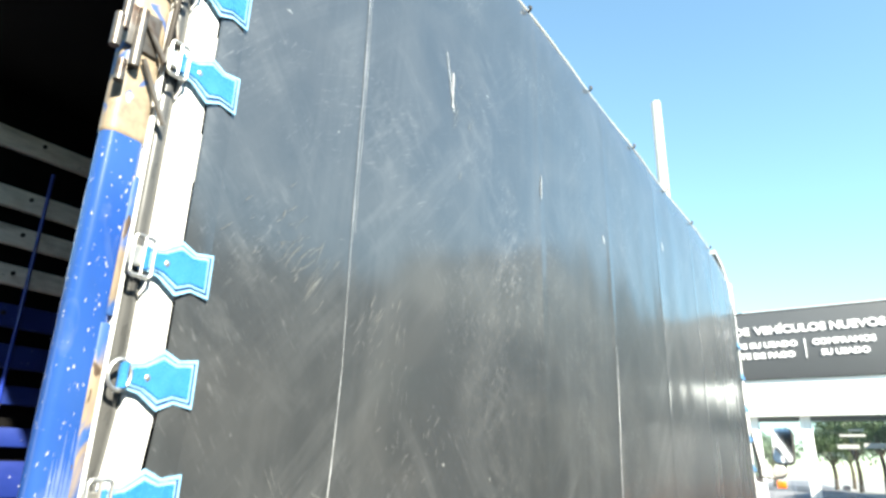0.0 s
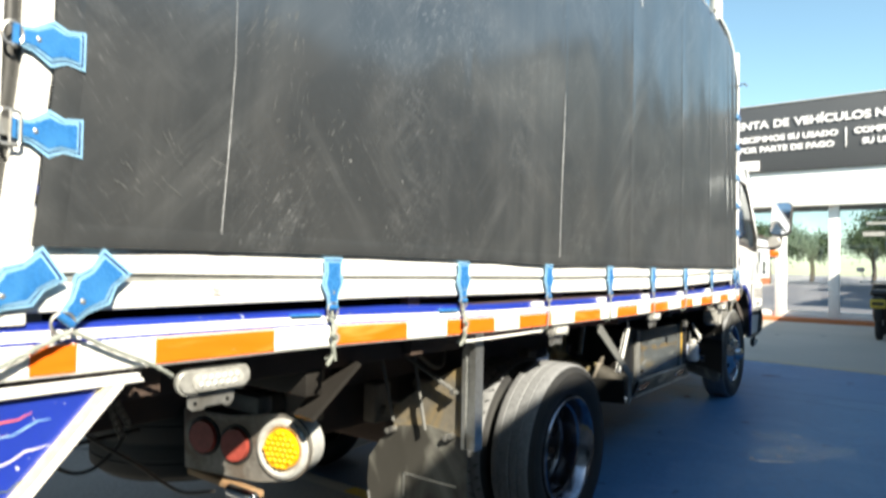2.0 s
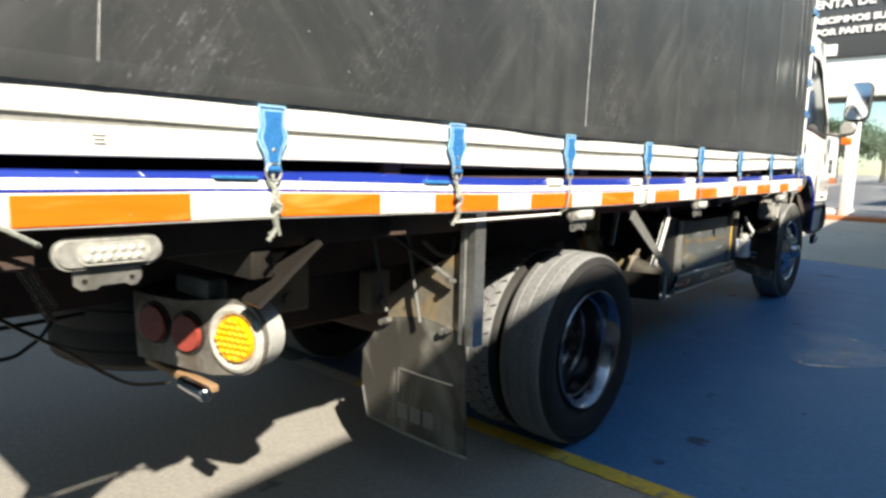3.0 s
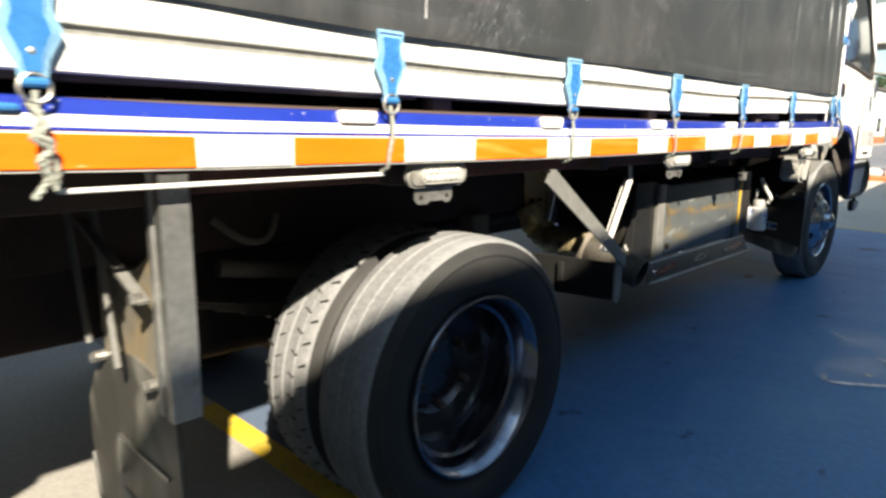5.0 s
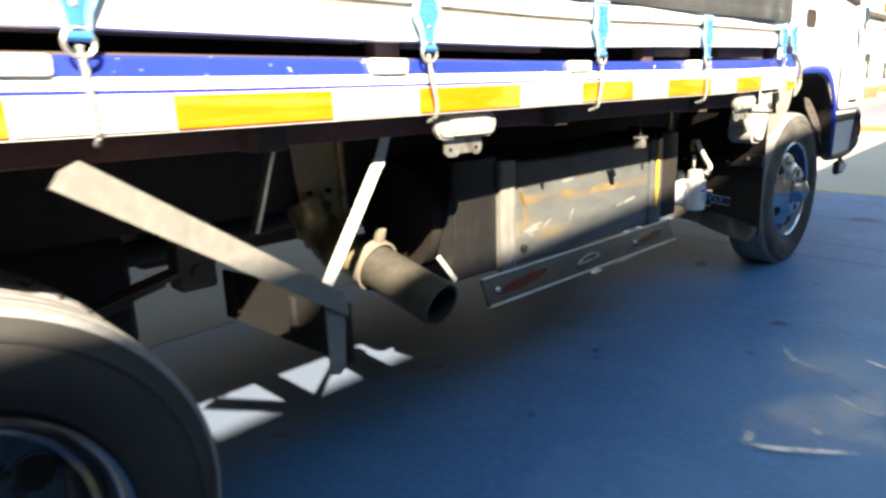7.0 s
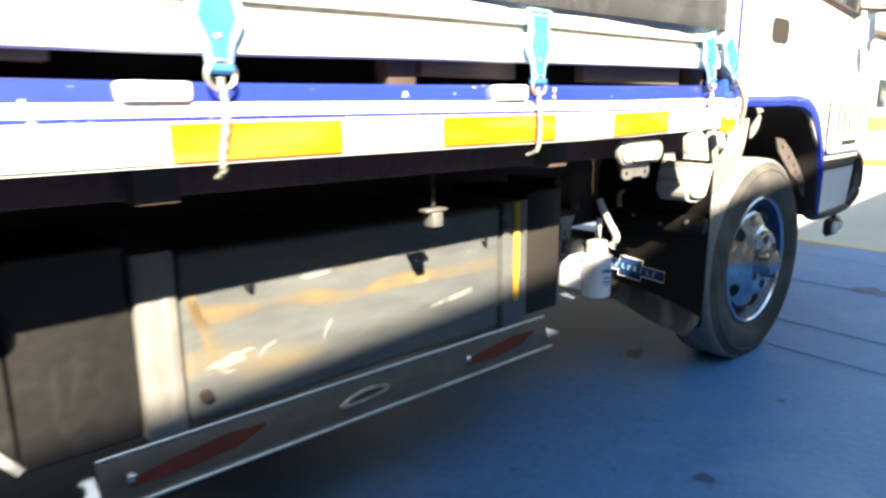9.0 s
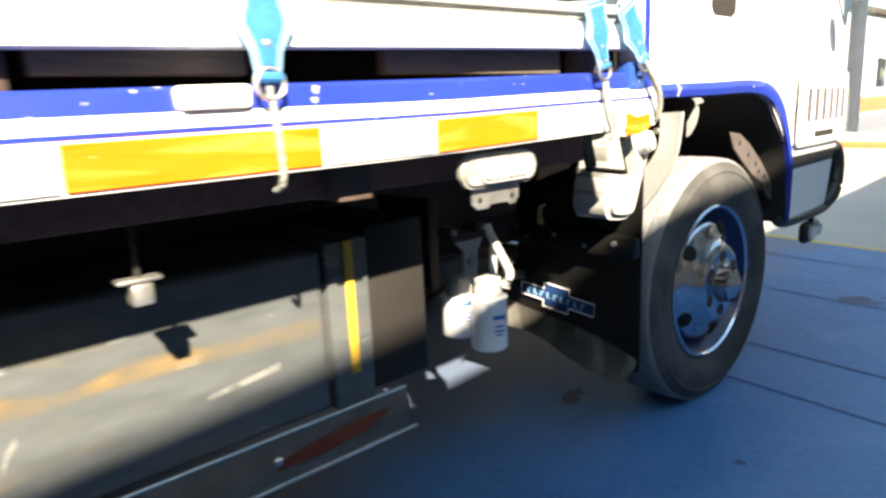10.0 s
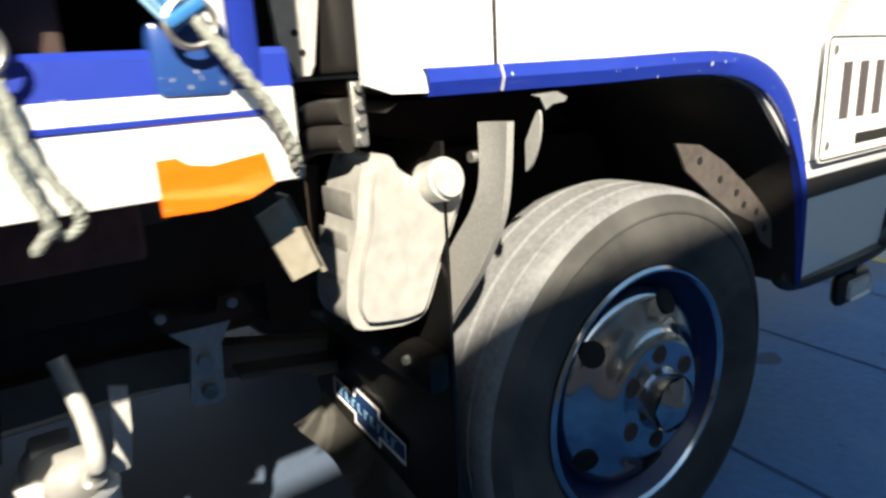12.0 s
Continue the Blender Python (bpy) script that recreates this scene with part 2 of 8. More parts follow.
FLAPMAT = material("smoked_flap", (0.042, 0.040, 0.036), (0.060, 0.058, 0.052), 0.40, scale=5, dust=(0.22, 0.22, 0.20), dust_scale=4.2, dust_cut=(0.47, 0.66), spots=(0.24, 0.10, 0.075), spot_scale=6, spot_cut=0.73, stretch=(1, 1, 0.6))
GREYPART = material("grey_plastic", (0.22, 0.225, 0.22), (0.17, 0.175, 0.17), 0.45, dust=(0.3, 0.28, 0.25), dust_scale=8, dust_cut=(0.55, 0.9))
FENDERGREY = material("fender_grey", (0.33, 0.33, 0.32), (0.27, 0.27, 0.262), 0.45, scale=4, grain=200, dust=(0.22, 0.21, 0.19), dust_scale=6, dust_cut=(0.6, 0.9))
POLYTANK = material("milky_plastic", (0.37, 0.367, 0.352), (0.32, 0.317, 0.302), 0.36, scale=9, grain=40)
LAMPBODY = material("lamp_body", (0.60, 0.60, 0.58), (0.48, 0.48, 0.46), 0.35, 0.3)
LAMPSHELL = material("lamp_shell", (0.36, 0.36, 0.345), (0.25, 0.25, 0.24), 0.4, 0.3, scale=20, dust=(0.12, 0.10, 0.08), dust_scale=12, dust_cut=(0.55, 0.8))
LENSCLEAR = material("clear_lens", (0.72, 0.72, 0.68), (0.62, 0.62, 0.58), 0.15, coat=0.8, scale=70)
AMBER = material("amber_lens", (0.85, 0.42, 0.01), (0.80, 0.34, 0.01), 0.2, coat=0.8, scale=60)
REDLENS = material("red_lens", (0.095, 0.009, 0.009), (0.065, 0.007, 0.007), 0.25, coat=0.5, scale=40)
ORANGE = material("orange_tape", (0.84, 0.135, 0.008), (0.88, 0.175, 0.016), 0.35, scale=22, stretch=(1, 0.3, 2.5), grain=140, spots=(0.85, 0.5, 0.3), spot_scale=40, spot_cut=0.72, dust=(0.85, 0.34, 0.08), dust_scale=9, dust_cut=(0.55, 0.8))
WHITETAPE = material("white_tape", (0.82, 0.82, 0.78), (0.76, 0.76, 0.72), 0.35, scale=20, spots=(0.45, 0.42, 0.38), spot_scale=48, spot_cut=0.75)
ROPE = material("rope_fibre", (0.30, 0.32, 0.29), (0.19, 0.205, 0.185), 0.85, scale=60, grain=240, bump=0.5)
SHELF = material("rusty_shelf", (0.26, 0.15, 0.08), (0.36, 0.27, 0.17), 0.6, scale=16)
RUST = material("rusty_steel", (0.022, 0.0165, 0.013), (0.046, 0.036, 0.027), 0.7, 0.2, scale=14, bump=0.2)
BLACKGLASS = material("dark_glass", (0.012, 0.015, 0.018), (0.014, 0.018, 0.02), 0.05, spec=0.8)
# near black that puts shade into the colour: holes, pipe bore, guard plate
SHADEBLACK = material("shade_black", (0.006, 0.006, 0.006), (0.008, 0.008, 0.008), 0.8)
TEAL = material("teal_print", (0.03, 0.12, 0.42), (0.05, 0.2, 0.5), 0.4)
ORANGEPAINT = material("kerb_paint", (0.50, 0.16, 0.05), (0.42, 0.13, 0.05), 0.6)
SIGNGREY = material("sign_panel", (0.055, 0.058, 0.064), (0.048, 0.05, 0.056), 0.5, scale=0.8)
SIGNWHITE = material("sign_letters", (0.82, 0.78, 0.80), (0.8, 0.76, 0.78), 0.5)
FACADE = material("facade_plaster", (0.80, 0.79, 0.77), (0.72, 0.72, 0.71), 0.7, scale=0.7, grain=40, bump=0.1)
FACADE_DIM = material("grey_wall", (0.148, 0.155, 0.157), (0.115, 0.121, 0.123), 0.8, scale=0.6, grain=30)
YELLOW = material("yellow_line", (0.62, 0.43, 0.04), (0.50, 0.36, 0.08), 0.65, scale=6, dust=(0.2, 0.19, 0.16), dust_scale=9, dust_cut=(0.58, 0.75))
BLUEFLOOR = material("blue_floor_paint", (0.037, 0.155, 0.345), (0.028, 0.125, 0.285), 0.60, scale=0.9, grain=38, bump=0.5, spec=0.25,
                     dust=(0.066, 0.20, 0.40), dust_scale=2.2, dust_cut=(0.5, 0.8), spots=(0.018, 0.060, 0.135), spot_scale=4.2, spot_cut=0.675)


def grey_lane(m, colour, x_edge, soft):
    """Mixes a greyer colour into the floor on the truck's side of x_edge, with a ragged edge."""
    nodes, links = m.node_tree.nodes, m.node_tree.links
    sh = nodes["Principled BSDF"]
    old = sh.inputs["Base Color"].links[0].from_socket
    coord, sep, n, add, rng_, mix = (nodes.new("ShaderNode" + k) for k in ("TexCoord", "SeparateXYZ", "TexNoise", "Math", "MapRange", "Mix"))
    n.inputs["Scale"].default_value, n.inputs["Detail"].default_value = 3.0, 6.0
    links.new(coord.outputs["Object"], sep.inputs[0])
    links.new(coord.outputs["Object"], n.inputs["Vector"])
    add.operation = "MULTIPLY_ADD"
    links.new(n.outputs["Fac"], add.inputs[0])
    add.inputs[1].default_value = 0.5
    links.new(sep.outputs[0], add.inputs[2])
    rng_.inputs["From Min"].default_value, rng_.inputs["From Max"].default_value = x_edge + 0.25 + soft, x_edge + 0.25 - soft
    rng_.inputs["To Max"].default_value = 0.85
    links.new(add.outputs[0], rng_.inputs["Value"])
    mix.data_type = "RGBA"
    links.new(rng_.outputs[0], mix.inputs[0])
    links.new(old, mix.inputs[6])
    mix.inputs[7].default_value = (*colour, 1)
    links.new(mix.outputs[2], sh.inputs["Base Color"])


grey_lane(BLUEFLOOR, (0.115, 0.138, 0.185), -0.70, 0.14)
CONCRETE = material("concrete", (0.42, 0.385, 0.34), (0.34, 0.315, 0.28), 0.85, scale=0.7, grain=60, bump=0.3, spots=(0.17, 0.16, 0.15), spot_scale=2.4, spot_cut=0.74)
JOINT = material("floor_joint", (0.018, 0.075, 0.19), (0.014, 0.055, 0.14), 0.85, scale=5)
LEAF = material("leaf", (0.045, 0.075, 0.025), (0.07, 0.10, 0.035), 0.55, scale=1.5)
BARK = material("bark", (0.10, 0.075, 0.05), (0.06, 0.045, 0.03), 0.9, scale=8, bump=0.4)


COVERGREY = material("dark_grey_cover", (0.0125, 0.0124, 0.0122), (0.0095, 0.0094, 0.0092), 0.40, scale=7, grain=40, dust=(0.026, 0.0255, 0.024), dust_scale=9, dust_cut=(0.58, 0.85), spots=(0.13, 0.13, 0.125), spot_scale=24, spot_cut=0.735)
LAMPSTEEL = material("dull_lamp_steel", (0.23, 0.22, 0.205), (0.13, 0.115, 0.10), 0.42, 0.4, scale=9, dust=(0.12, 0.085, 0.06), dust_scale=7, dust_cut=(0.5, 0.75))
HINGE = material("worn_hinge_steel", (0.15, 0.14, 0.13), (0.085, 0.075, 0.065), 0.4, 0.5, scale=30, dust=(0.07, 0.04, 0.025), dust_scale=24, dust_cut=(0.5, 0.7))
INNERPLATE = material("grimy_plate", (0.085, 0.072, 0.066), (0.055, 0.046, 0.042), 0.7, scale=14, grain=80, bump=0.2)
PIPING = material("pale_piping", (0.46, 0.45, 0.43), (0.34, 0.335, 0.32), 0.6, scale=8)
RUBBED = material("rubbed_vinyl", (0.115, 0.120, 0.122), (0.075, 0.079, 0.080), 0.55, grain=220, scale=60)
MIRROR = material("mirror_silver", (0.90, 0.91, 0.92), (0.88, 0.89, 0.90), 0.03, 1.0, scale=1)
CARPAINT = material("dark_car_paint", (0.012, 0.012, 0.014), (0.016, 0.016, 0.018), 0.2, coat=0.9)
ASPHALT = material("street_asphalt", (0.20, 0.195, 0.20), (0.16, 0.157, 0.16), 0.85, scale=0.5, grain=30, bump=0.2)


def glass_material():
    """Clear shop glass: light goes straight through, and a little of it is mirrored."""
    m = bpy.data.materials.new("shop_glass")
    m.use_nodes = True
    nodes, links = m.node_tree.nodes, m.node_tree.links
    clear, gloss, mixed = nodes.new("ShaderNodeBsdfTransparent"), nodes.new("ShaderNodeBsdfGlossy"), nodes.new("ShaderNodeMixShader")
    clear.inputs[0].default_value = (0.86, 0.88, 0.92, 1)
    gloss.inputs["Roughness"].default_value = 0.02
    mixed.inputs[0].default_value = 0.07
    links.new(clear.outputs[0], mixed.inputs[1])
    links.new(gloss.outputs[0], mixed.inputs[2])
    links.new(mixed.outputs[0], nodes["Material Output"].inputs[0])
    return m


SHOPGLASS = glass_material()


# ---- building blocks ----
def box(bm, x0, x1, y0, y1, z0, z1, m=None):
    """A box between the limits, turned by m."""
    c = Matrix.Translation(((x0 + x1) / 2, (y0 + y1) / 2, (z0 + z1) / 2)) @ Matrix.Diagonal((abs(x1 - x0), abs(y1 - y0), abs(z1 - z0), 1))
    return bmesh.ops.create_cube(bm, size=1, matrix=(m @ c) if m else c)["verts"]


def rbox(bm, x0, x1, y0, y1, z0, z1, r=0.004, segments=2, m=None):
    """A box with rounded edges."""
    t = bmesh.new()
    box(t, x0, x1, y0, y1, z0, z1)
    bmesh.ops.bevel(t, geom=t.edges[:], offset=r, segments=segments, profile=0.5, affect="EDGES")
    join(bm, t, m)


def join(bm, t, m=None):
    """Adds the bmesh t to bm, moved by m, and frees it."""
    if m:
        t.transform(m)
    me = bpy.data.meshes.new("tmp")
    t.to_mesh(me)
    t.free()
    bm.from_mesh(me)
    bpy.data.meshes.remove(me)


def rod(bm, a, b, r, n=12, r2=None):
    """A round bar from a to b."""
    a, b = Vector(a), Vector(b)
    d = b - a
    m = Matrix.Translation((a + b) / 2) @ d.to_track_quat("Z", "Y").to_matrix().to_4x4()
    bmesh.ops.create_cone(bm, cap_ends=True, segments=n, radius1=r, radius2=r if r2 is None else r2, depth=d.length, matrix=m)


def bar(bm, a, b, w, h, up=(0, 0, 1)):
    """A flat bar from a to b, w wide across and h high along up."""
    a, b = Vector(a), Vector(b)
    d = (b - a).normalized()
    side = d.cross(Vector(up)).normalized()
    over = side.cross(d)
    pts = []
    for p in (a, b):
        for s, t in ((-1, -1), (1, -1), (1, 1), (-1, 1)):
            pts.append(bm.verts.new(p + side * s * w / 2 + over * t * h / 2))
    for f in ((0, 1, 2, 3), (7, 6, 5, 4), (0, 4, 5, 1), (1, 5, 6, 2), (2, 6, 7, 3), (3, 7, 4, 0)):
        bm.faces.new([pts[i] for i in f])


def tube(bm, pts, r, n=8, twist=0.0):
    """A round tube along points."""
    pts = [Vector(p) for p in pts]
    rings = []
    for i, p in enumerate(pts):
        d = (pts[min(i + 1, len(pts) - 1)] - pts[max(i - 1, 0)]).normalized()
        ref = Vector((0, 0, 1)) if abs(d.z) < 0.9 else Vector((1, 0, 0))
        u = d.cross(ref).normalized()
        v = d.cross(u)
        rr = r[i] if isinstance(r, (list, tuple)) else r
        rings.append([bm.verts.new(p + (u * math.cos(2 * math.pi * k / n) + v * math.sin(2 * math.pi * k / n)) * rr) for k in range(n)])
    for a, b in zip(rings, rings[1:]):
        for k in range(n):
            bm.faces.new((a[k], a[(k + 1) % n], b[(k + 1) % n], b[k]))
    bm.faces.new(rings[0][::-1]), bm.faces.new(rings[-1])


def lathe(bm, profile, n=64, axis_at=(0, 0, 0)):
    """Turns (x, r) points round the x axis."""
    o = Vector(axis_at)
    rings = []
    for x, r in profile:
        if r < 1e-5:
            rings.append([bm.verts.new(o + Vector((x, 0, 0)))])
        else:
            rings.append([bm.verts.new(o + Vector((x, r * math.cos(2 * math.pi * k / n), r * math.sin(2 * math.pi * k / n)))) for k in range(n)])
    for a, b in zip(rings, rings[1:]):
        for k in range(n):
            j = (k + 1) % n
            if len(a) == 1 and len(b) > 1:
                bm.faces.new((a[0], b[j], b[k]))
            elif len(b) == 1 and len(a) > 1:
                bm.faces.new((a[k], a[j], b[0]))
            elif len(a) > 1:
                bm.faces.new((a[k], a[j], b[j], b[k]))


def plate(bm, outline, depth, m):
    """A flat plate: the (u, v) outline lifted by depth, laid out by m."""
    t = bmesh.new()
    f = t.faces.new([t.verts.new((u, v, 0)) for u, v in outline])
    g = bmesh.ops.extrude_face_region(t, geom=[f])
    bmesh.ops.translate(t, vec=(0, 0, depth), verts=[e for e in g["geom"] if isinstance(e, bmesh.types.BMVert)])
    bmesh.ops.recalc_face_normals(t, faces=t.faces[:])
    join(bm, t, m)


def rounded(w, h, r, n=6):
    """The outline of a rectangle with round corners."""
    out = []
    for cx, cy, a0 in ((w / 2 - r, h / 2 - r, 0), (-w / 2 + r, h / 2 - r, 90), (-w / 2 + r, -h / 2 + r, 180), (w / 2 - r, -h / 2 + r, 270)):
        for k in range(n + 1):
            a = radians(a0 + 90 * k / n)
            out.append((cx + r * math.cos(a), cy + r * math.sin(a)))
    return out


def ring_of(bm, centre, big, small, m=Matrix(), n=20, k=8):
    """A ring in the local xy plane."""
    t = bmesh.new()
    pts = [(big * math.cos(2 * math.pi * i / n), big * math.sin(2 * math.pi * i / n), 0) for i in range(n + 1)]
    tube(t, pts, small, k)
    join(bm, t, Matrix.Translation(centre) @ m)


def mesh_of(name, bm, mat, smooth=True):
    bmesh.ops.recalc_face_normals(bm, faces=bm.faces[:])
    me = bpy.data.meshes.new(name)
    bm.to_mesh(me)
    bm.free()
    for m in (mat if isinstance(mat, (list, tuple)) else [mat]):
        me.materials.append(m)
    if smooth:
        me.polygons.foreach_set("use_smooth", [True] * len(me.polygons))
        me.set_sharp_from_angle(angle=radians(35))
    return me


def thing(name, label, category, at=(0, 0, 0), group="", kind=""):
    """An Empty at the thing's base, under which its parts hang."""
    ob = new(name)
    ob.location = at
    ob.empty_display_size = 0.1
    return tagged(ob, label, category, group, kind)


def part(name, bm, mat, parent, label="", smooth=True):
    """Links a bmesh in world places as one mesh under a thing or a part."""
    ob = new(name, mesh_of(name, bm, mat, smooth))
    hang(ob, parent)
    return tagged(ob, label)


def hang(ob, parent):
    ob.parent = parent
    ob.matrix_parent_inverse = Matrix.Translation(-Vector(parent.location))


def solid(name, bm, mat, label, category, group="", kind="", smooth=True):
    """A top-level thing of one mesh."""
    return tagged(new(name, mesh_of(name, bm, mat, smooth)), label, category, group, kind)


def ground_z(y):
    """The floor falls a little towards the rear of the truck."""
    return min(0.05, max(-0.17, 0.0215 * (y - 5.9)))


YZ = Matrix(((0, 0, 1, 0), (1, 0, 0, 0), (0, 1, 0, 0), (0, 0, 0, 1)))  # (u, v, depth) -> (y, z, x)


# the rail, the boards and the sheet's lower edge sag and rise along the bed: (y, z) of each long edge, by its height in a straight bed
RAIL_FOOT = ((0, 0.954), (0.5, 0.951), (0.8, 0.950), (1.2, 0.942), (1.65, 0.933), (2.3, 0.928), (2.8, 0.926), (3.4, 0.930), (4.0, 0.935), (4.8, 0.939), (5.1, 0.947), (5.42, 0.955))
RAIL_TOP = ((0, 1.039), (0.7, 1.034), (1.2, 1.022), (1.65, 1.012), (2.3, 1.007), (2.8, 1.005), (3.4, 1.009), (4.0, 1.0155), (4.5, 1.020), (4.8, 1.021), (5.03, 1.027), (5.42, 1.034))
BED_EDGE_TOP = ((0, 1.053), (0.5, 1.049), (1.1, 1.049), (1.4, 1.041), (1.65, 1.035), (2.4, 1.034), (3.0, 1.037), (3.5, 1.038), (4.0, 1.041), (4.5, 1.050), (4.9, 1.057), (5.24, 1.066), (5.42, 1.067))
LOW_BOARD_FOOT = ((0, 1.070), (0.5, 1.073), (1.1, 1.075), (1.65, 1.070), (2.3, 1.068), (3.1, 1.068), (3.6, 1.070), (3.95, 1.076), (4.2, 1.084), (4.5, 1.091), (4.9, 1.101), (5.2, 1.107), (5.4, 1.110))
LOW_BOARD_TOP = ((0, 1.121), (0.6, 1.126), (0.9, 1.126), (1.65, 1.120), (2.3, 1.117), (2.8, 1.123), (3.7, 1.125), (4.0, 1.131), (4.2, 1.137), (4.47, 1.144), (5.4, 1.158))
HIGH_BOARD_FOOT = ((0, 1.145), (0.35, 1.141), (0.8, 1.137), (1.7, 1.136), (2.3, 1.134), (2.8, 1.139), (3.7, 1.140), (4.0, 1.146), (4.2, 1.153), (4.5, 1.160), (5.4, 1.176))
SHEET_FOOT = ((0, 1.188), (0.8, 1.191), (1.45, 1.190), (2.0, 1.180), (2.6, 1.182), (3.2, 1.189), (3.7, 1.187), (4.5, 1.192), (5.0, 1.200), (5.4, 1.204))
EDGES = ((0.936, RAIL_FOOT), (1.013, RAIL_TOP), (1.047, BED_EDGE_TOP), (1.088, LOW_BOARD_FOOT), (1.1265, LOW_BOARD_TOP), (1.141, HIGH_BOARD_FOOT), (1.187, SHEET_FOOT))


def at_table(table, y):
    y = min(max(y, table[0][0]), table[-1][0])
    for (a, za), (b, zb) in zip(table, table[1:]):
        if y <= b:
            return za + (zb - za) * (y - a) / (b - a)


def true_z(y, z):
    """The height of a point of the straight bed once the bed has its sag."""
    levels = [(0.90, 0.90)] + [(n, at_table(tab, y)) for n, tab in EDGES] + [(1.30, 1.30)]
    if not levels[0][0] < z < levels[-1][0]:
        return z
    for (n0, a0), (n1, a1) in zip(levels, levels[1:]):
        if z <= n1:
            return a0 + (a1 - a0) * (z - n0) / (n1 - n0)


def sagged(bm):
    """Cuts a long piece along the bed and gives it the bed's sag."""
    lo, hi = min(v.co.y for v in bm.verts), max(v.co.y for v in bm.verts)
    for k in range(36):
        y = 0.06 + 0.15 * k
        if lo + 0.02 < y < hi - 0.02:
            bmesh.ops.bisect_plane(bm, geom=bm.verts[:] + bm.edges[:] + bm.faces[:], plane_co=(0, y, 0), plane_no=(0, 1, 0))
    for v in bm.verts:
        v.co.z = true_z(v.co.y, v.co.z)


# ---- ground ----
def strip(bm, pts, lift):
    """A flat strip on the floor, cut so that it follows the fall."""
    quad = [Vector((x, y, 0)) for x, y in pts]
    n = 40
    rows = []
    for i in range(n + 1):
        t = i / n
        a, b = quad[0].lerp(quad[3], t), quad[1].lerp(quad[2], t)
        rows.append([bm.verts.new((p.x, p.y, ground_z(p.y) + lift)) for p in (a, b)])
    for a, b in zip(rows, rows[1:]):
        bm.faces.new((a[0], a[1], b[1], b[0]))


def make_ground():
    bm = bmesh.new()
    xs = [-900, -60, -12, -4, -2, 0, 2, 6, 60, 900]
    ys = [-900, -60, -14, -4, -1, 0, 1, 2, 3, 4, 5, 6, 7, 8, 10, 14, 20, 60, 900]
    grid = [[bm.verts.new((x, y, ground_z(y))) for x in xs] for y in ys]
    for a, b in zip(grid, grid[1:]):
        for i in range(len(xs) - 1):
            bm.faces.new((a[i], a[i + 1], b[i + 1], b[i]))
    solid("ground", bm, CONCRETE, "grey concrete forecourt with faint stains", "ground", kind="structure")
    bm = bmesh.new()
    strip(bm, [(-1.82, 2.26), (4.0, 2.26), (4.0, 6.6), (-1.82, 6.6)], 0.004)
    strip(bm, [(-7.0, 6.6), (4.0, 6.6), (4.0, 8.05), (-7.0, 9.4)], 0.004)
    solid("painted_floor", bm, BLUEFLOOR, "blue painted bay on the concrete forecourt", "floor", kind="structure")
    bm = bmesh.new()
    strip(bm, [(-4.29, 2.17), (-1.825, 2.17), (-1.825, 6.595), (-4.29, 6.595)], 0.005)
    solid("side_yard", bm, YARD, "dark grey yard strip beyond the blue bay", "floor", kind="structure")
    bm = bmesh.new()
    strip(bm, [(-7.0, -1.9), (4.2, -1.9), (4.2, 2.168), (-7.0, 2.168)], 0.003)
    solid("rear_slab", bm, SLAB, "darker spotted concrete behind the blue bay", "floor", kind="structure")
    for name, pts in (("line_rear", [(-1.3, 2.17), (4.0, 2.17), (4.0, 2.26), (-1.3, 2.26)]), ("line_front", [(-7.0, 9.4), (4.0, 8.05), (4.0, 8.10), (-7.0, 9.45)])):
        bm = bmesh.new()
        strip(bm, pts, 0.006)
        solid(name, bm, YELLOW, "worn yellow line beside the blue painted bay", "line", kind="structure")
    bm = bmesh.new()
    for y in (6.31, 6.66, 7.42, 8.1):
        strip(bm, [(-5.0, y + 0.34), (3.5, y - 0.24), (3.5, y - 0.228), (-5.0, y + 0.352)], 0.0062)
    solid("floor_joints", bm, JOINT, "thin dark joints across the blue painted floor", "joint", kind="structure")


make_ground()


# ---- truck ----
truck = thing("truck", "white and blue light delivery truck with a tarpaulined cargo bed", "truck", (-1.1, 3.5, 0))
WIDE = -2.2


def back_shift(z):
    """The sheet's rear edge and the posts beside it draw towards the tail near the bed."""
    return -0.028 * min(1.0, max(0.0, (1.50 - z) / 0.31))


def lean_back(bm):
    for z in (1.19, 1.27, 1.35, 1.42, 1.50):
        bmesh.ops.bisect_plane(bm, geom=bm.verts[:] + bm.edges[:] + bm.faces[:], plane_co=(0, 0, z), plane_no=(0, 0, 1))
    for v in bm.verts:
        v.co.y += back_shift(v.co.z)


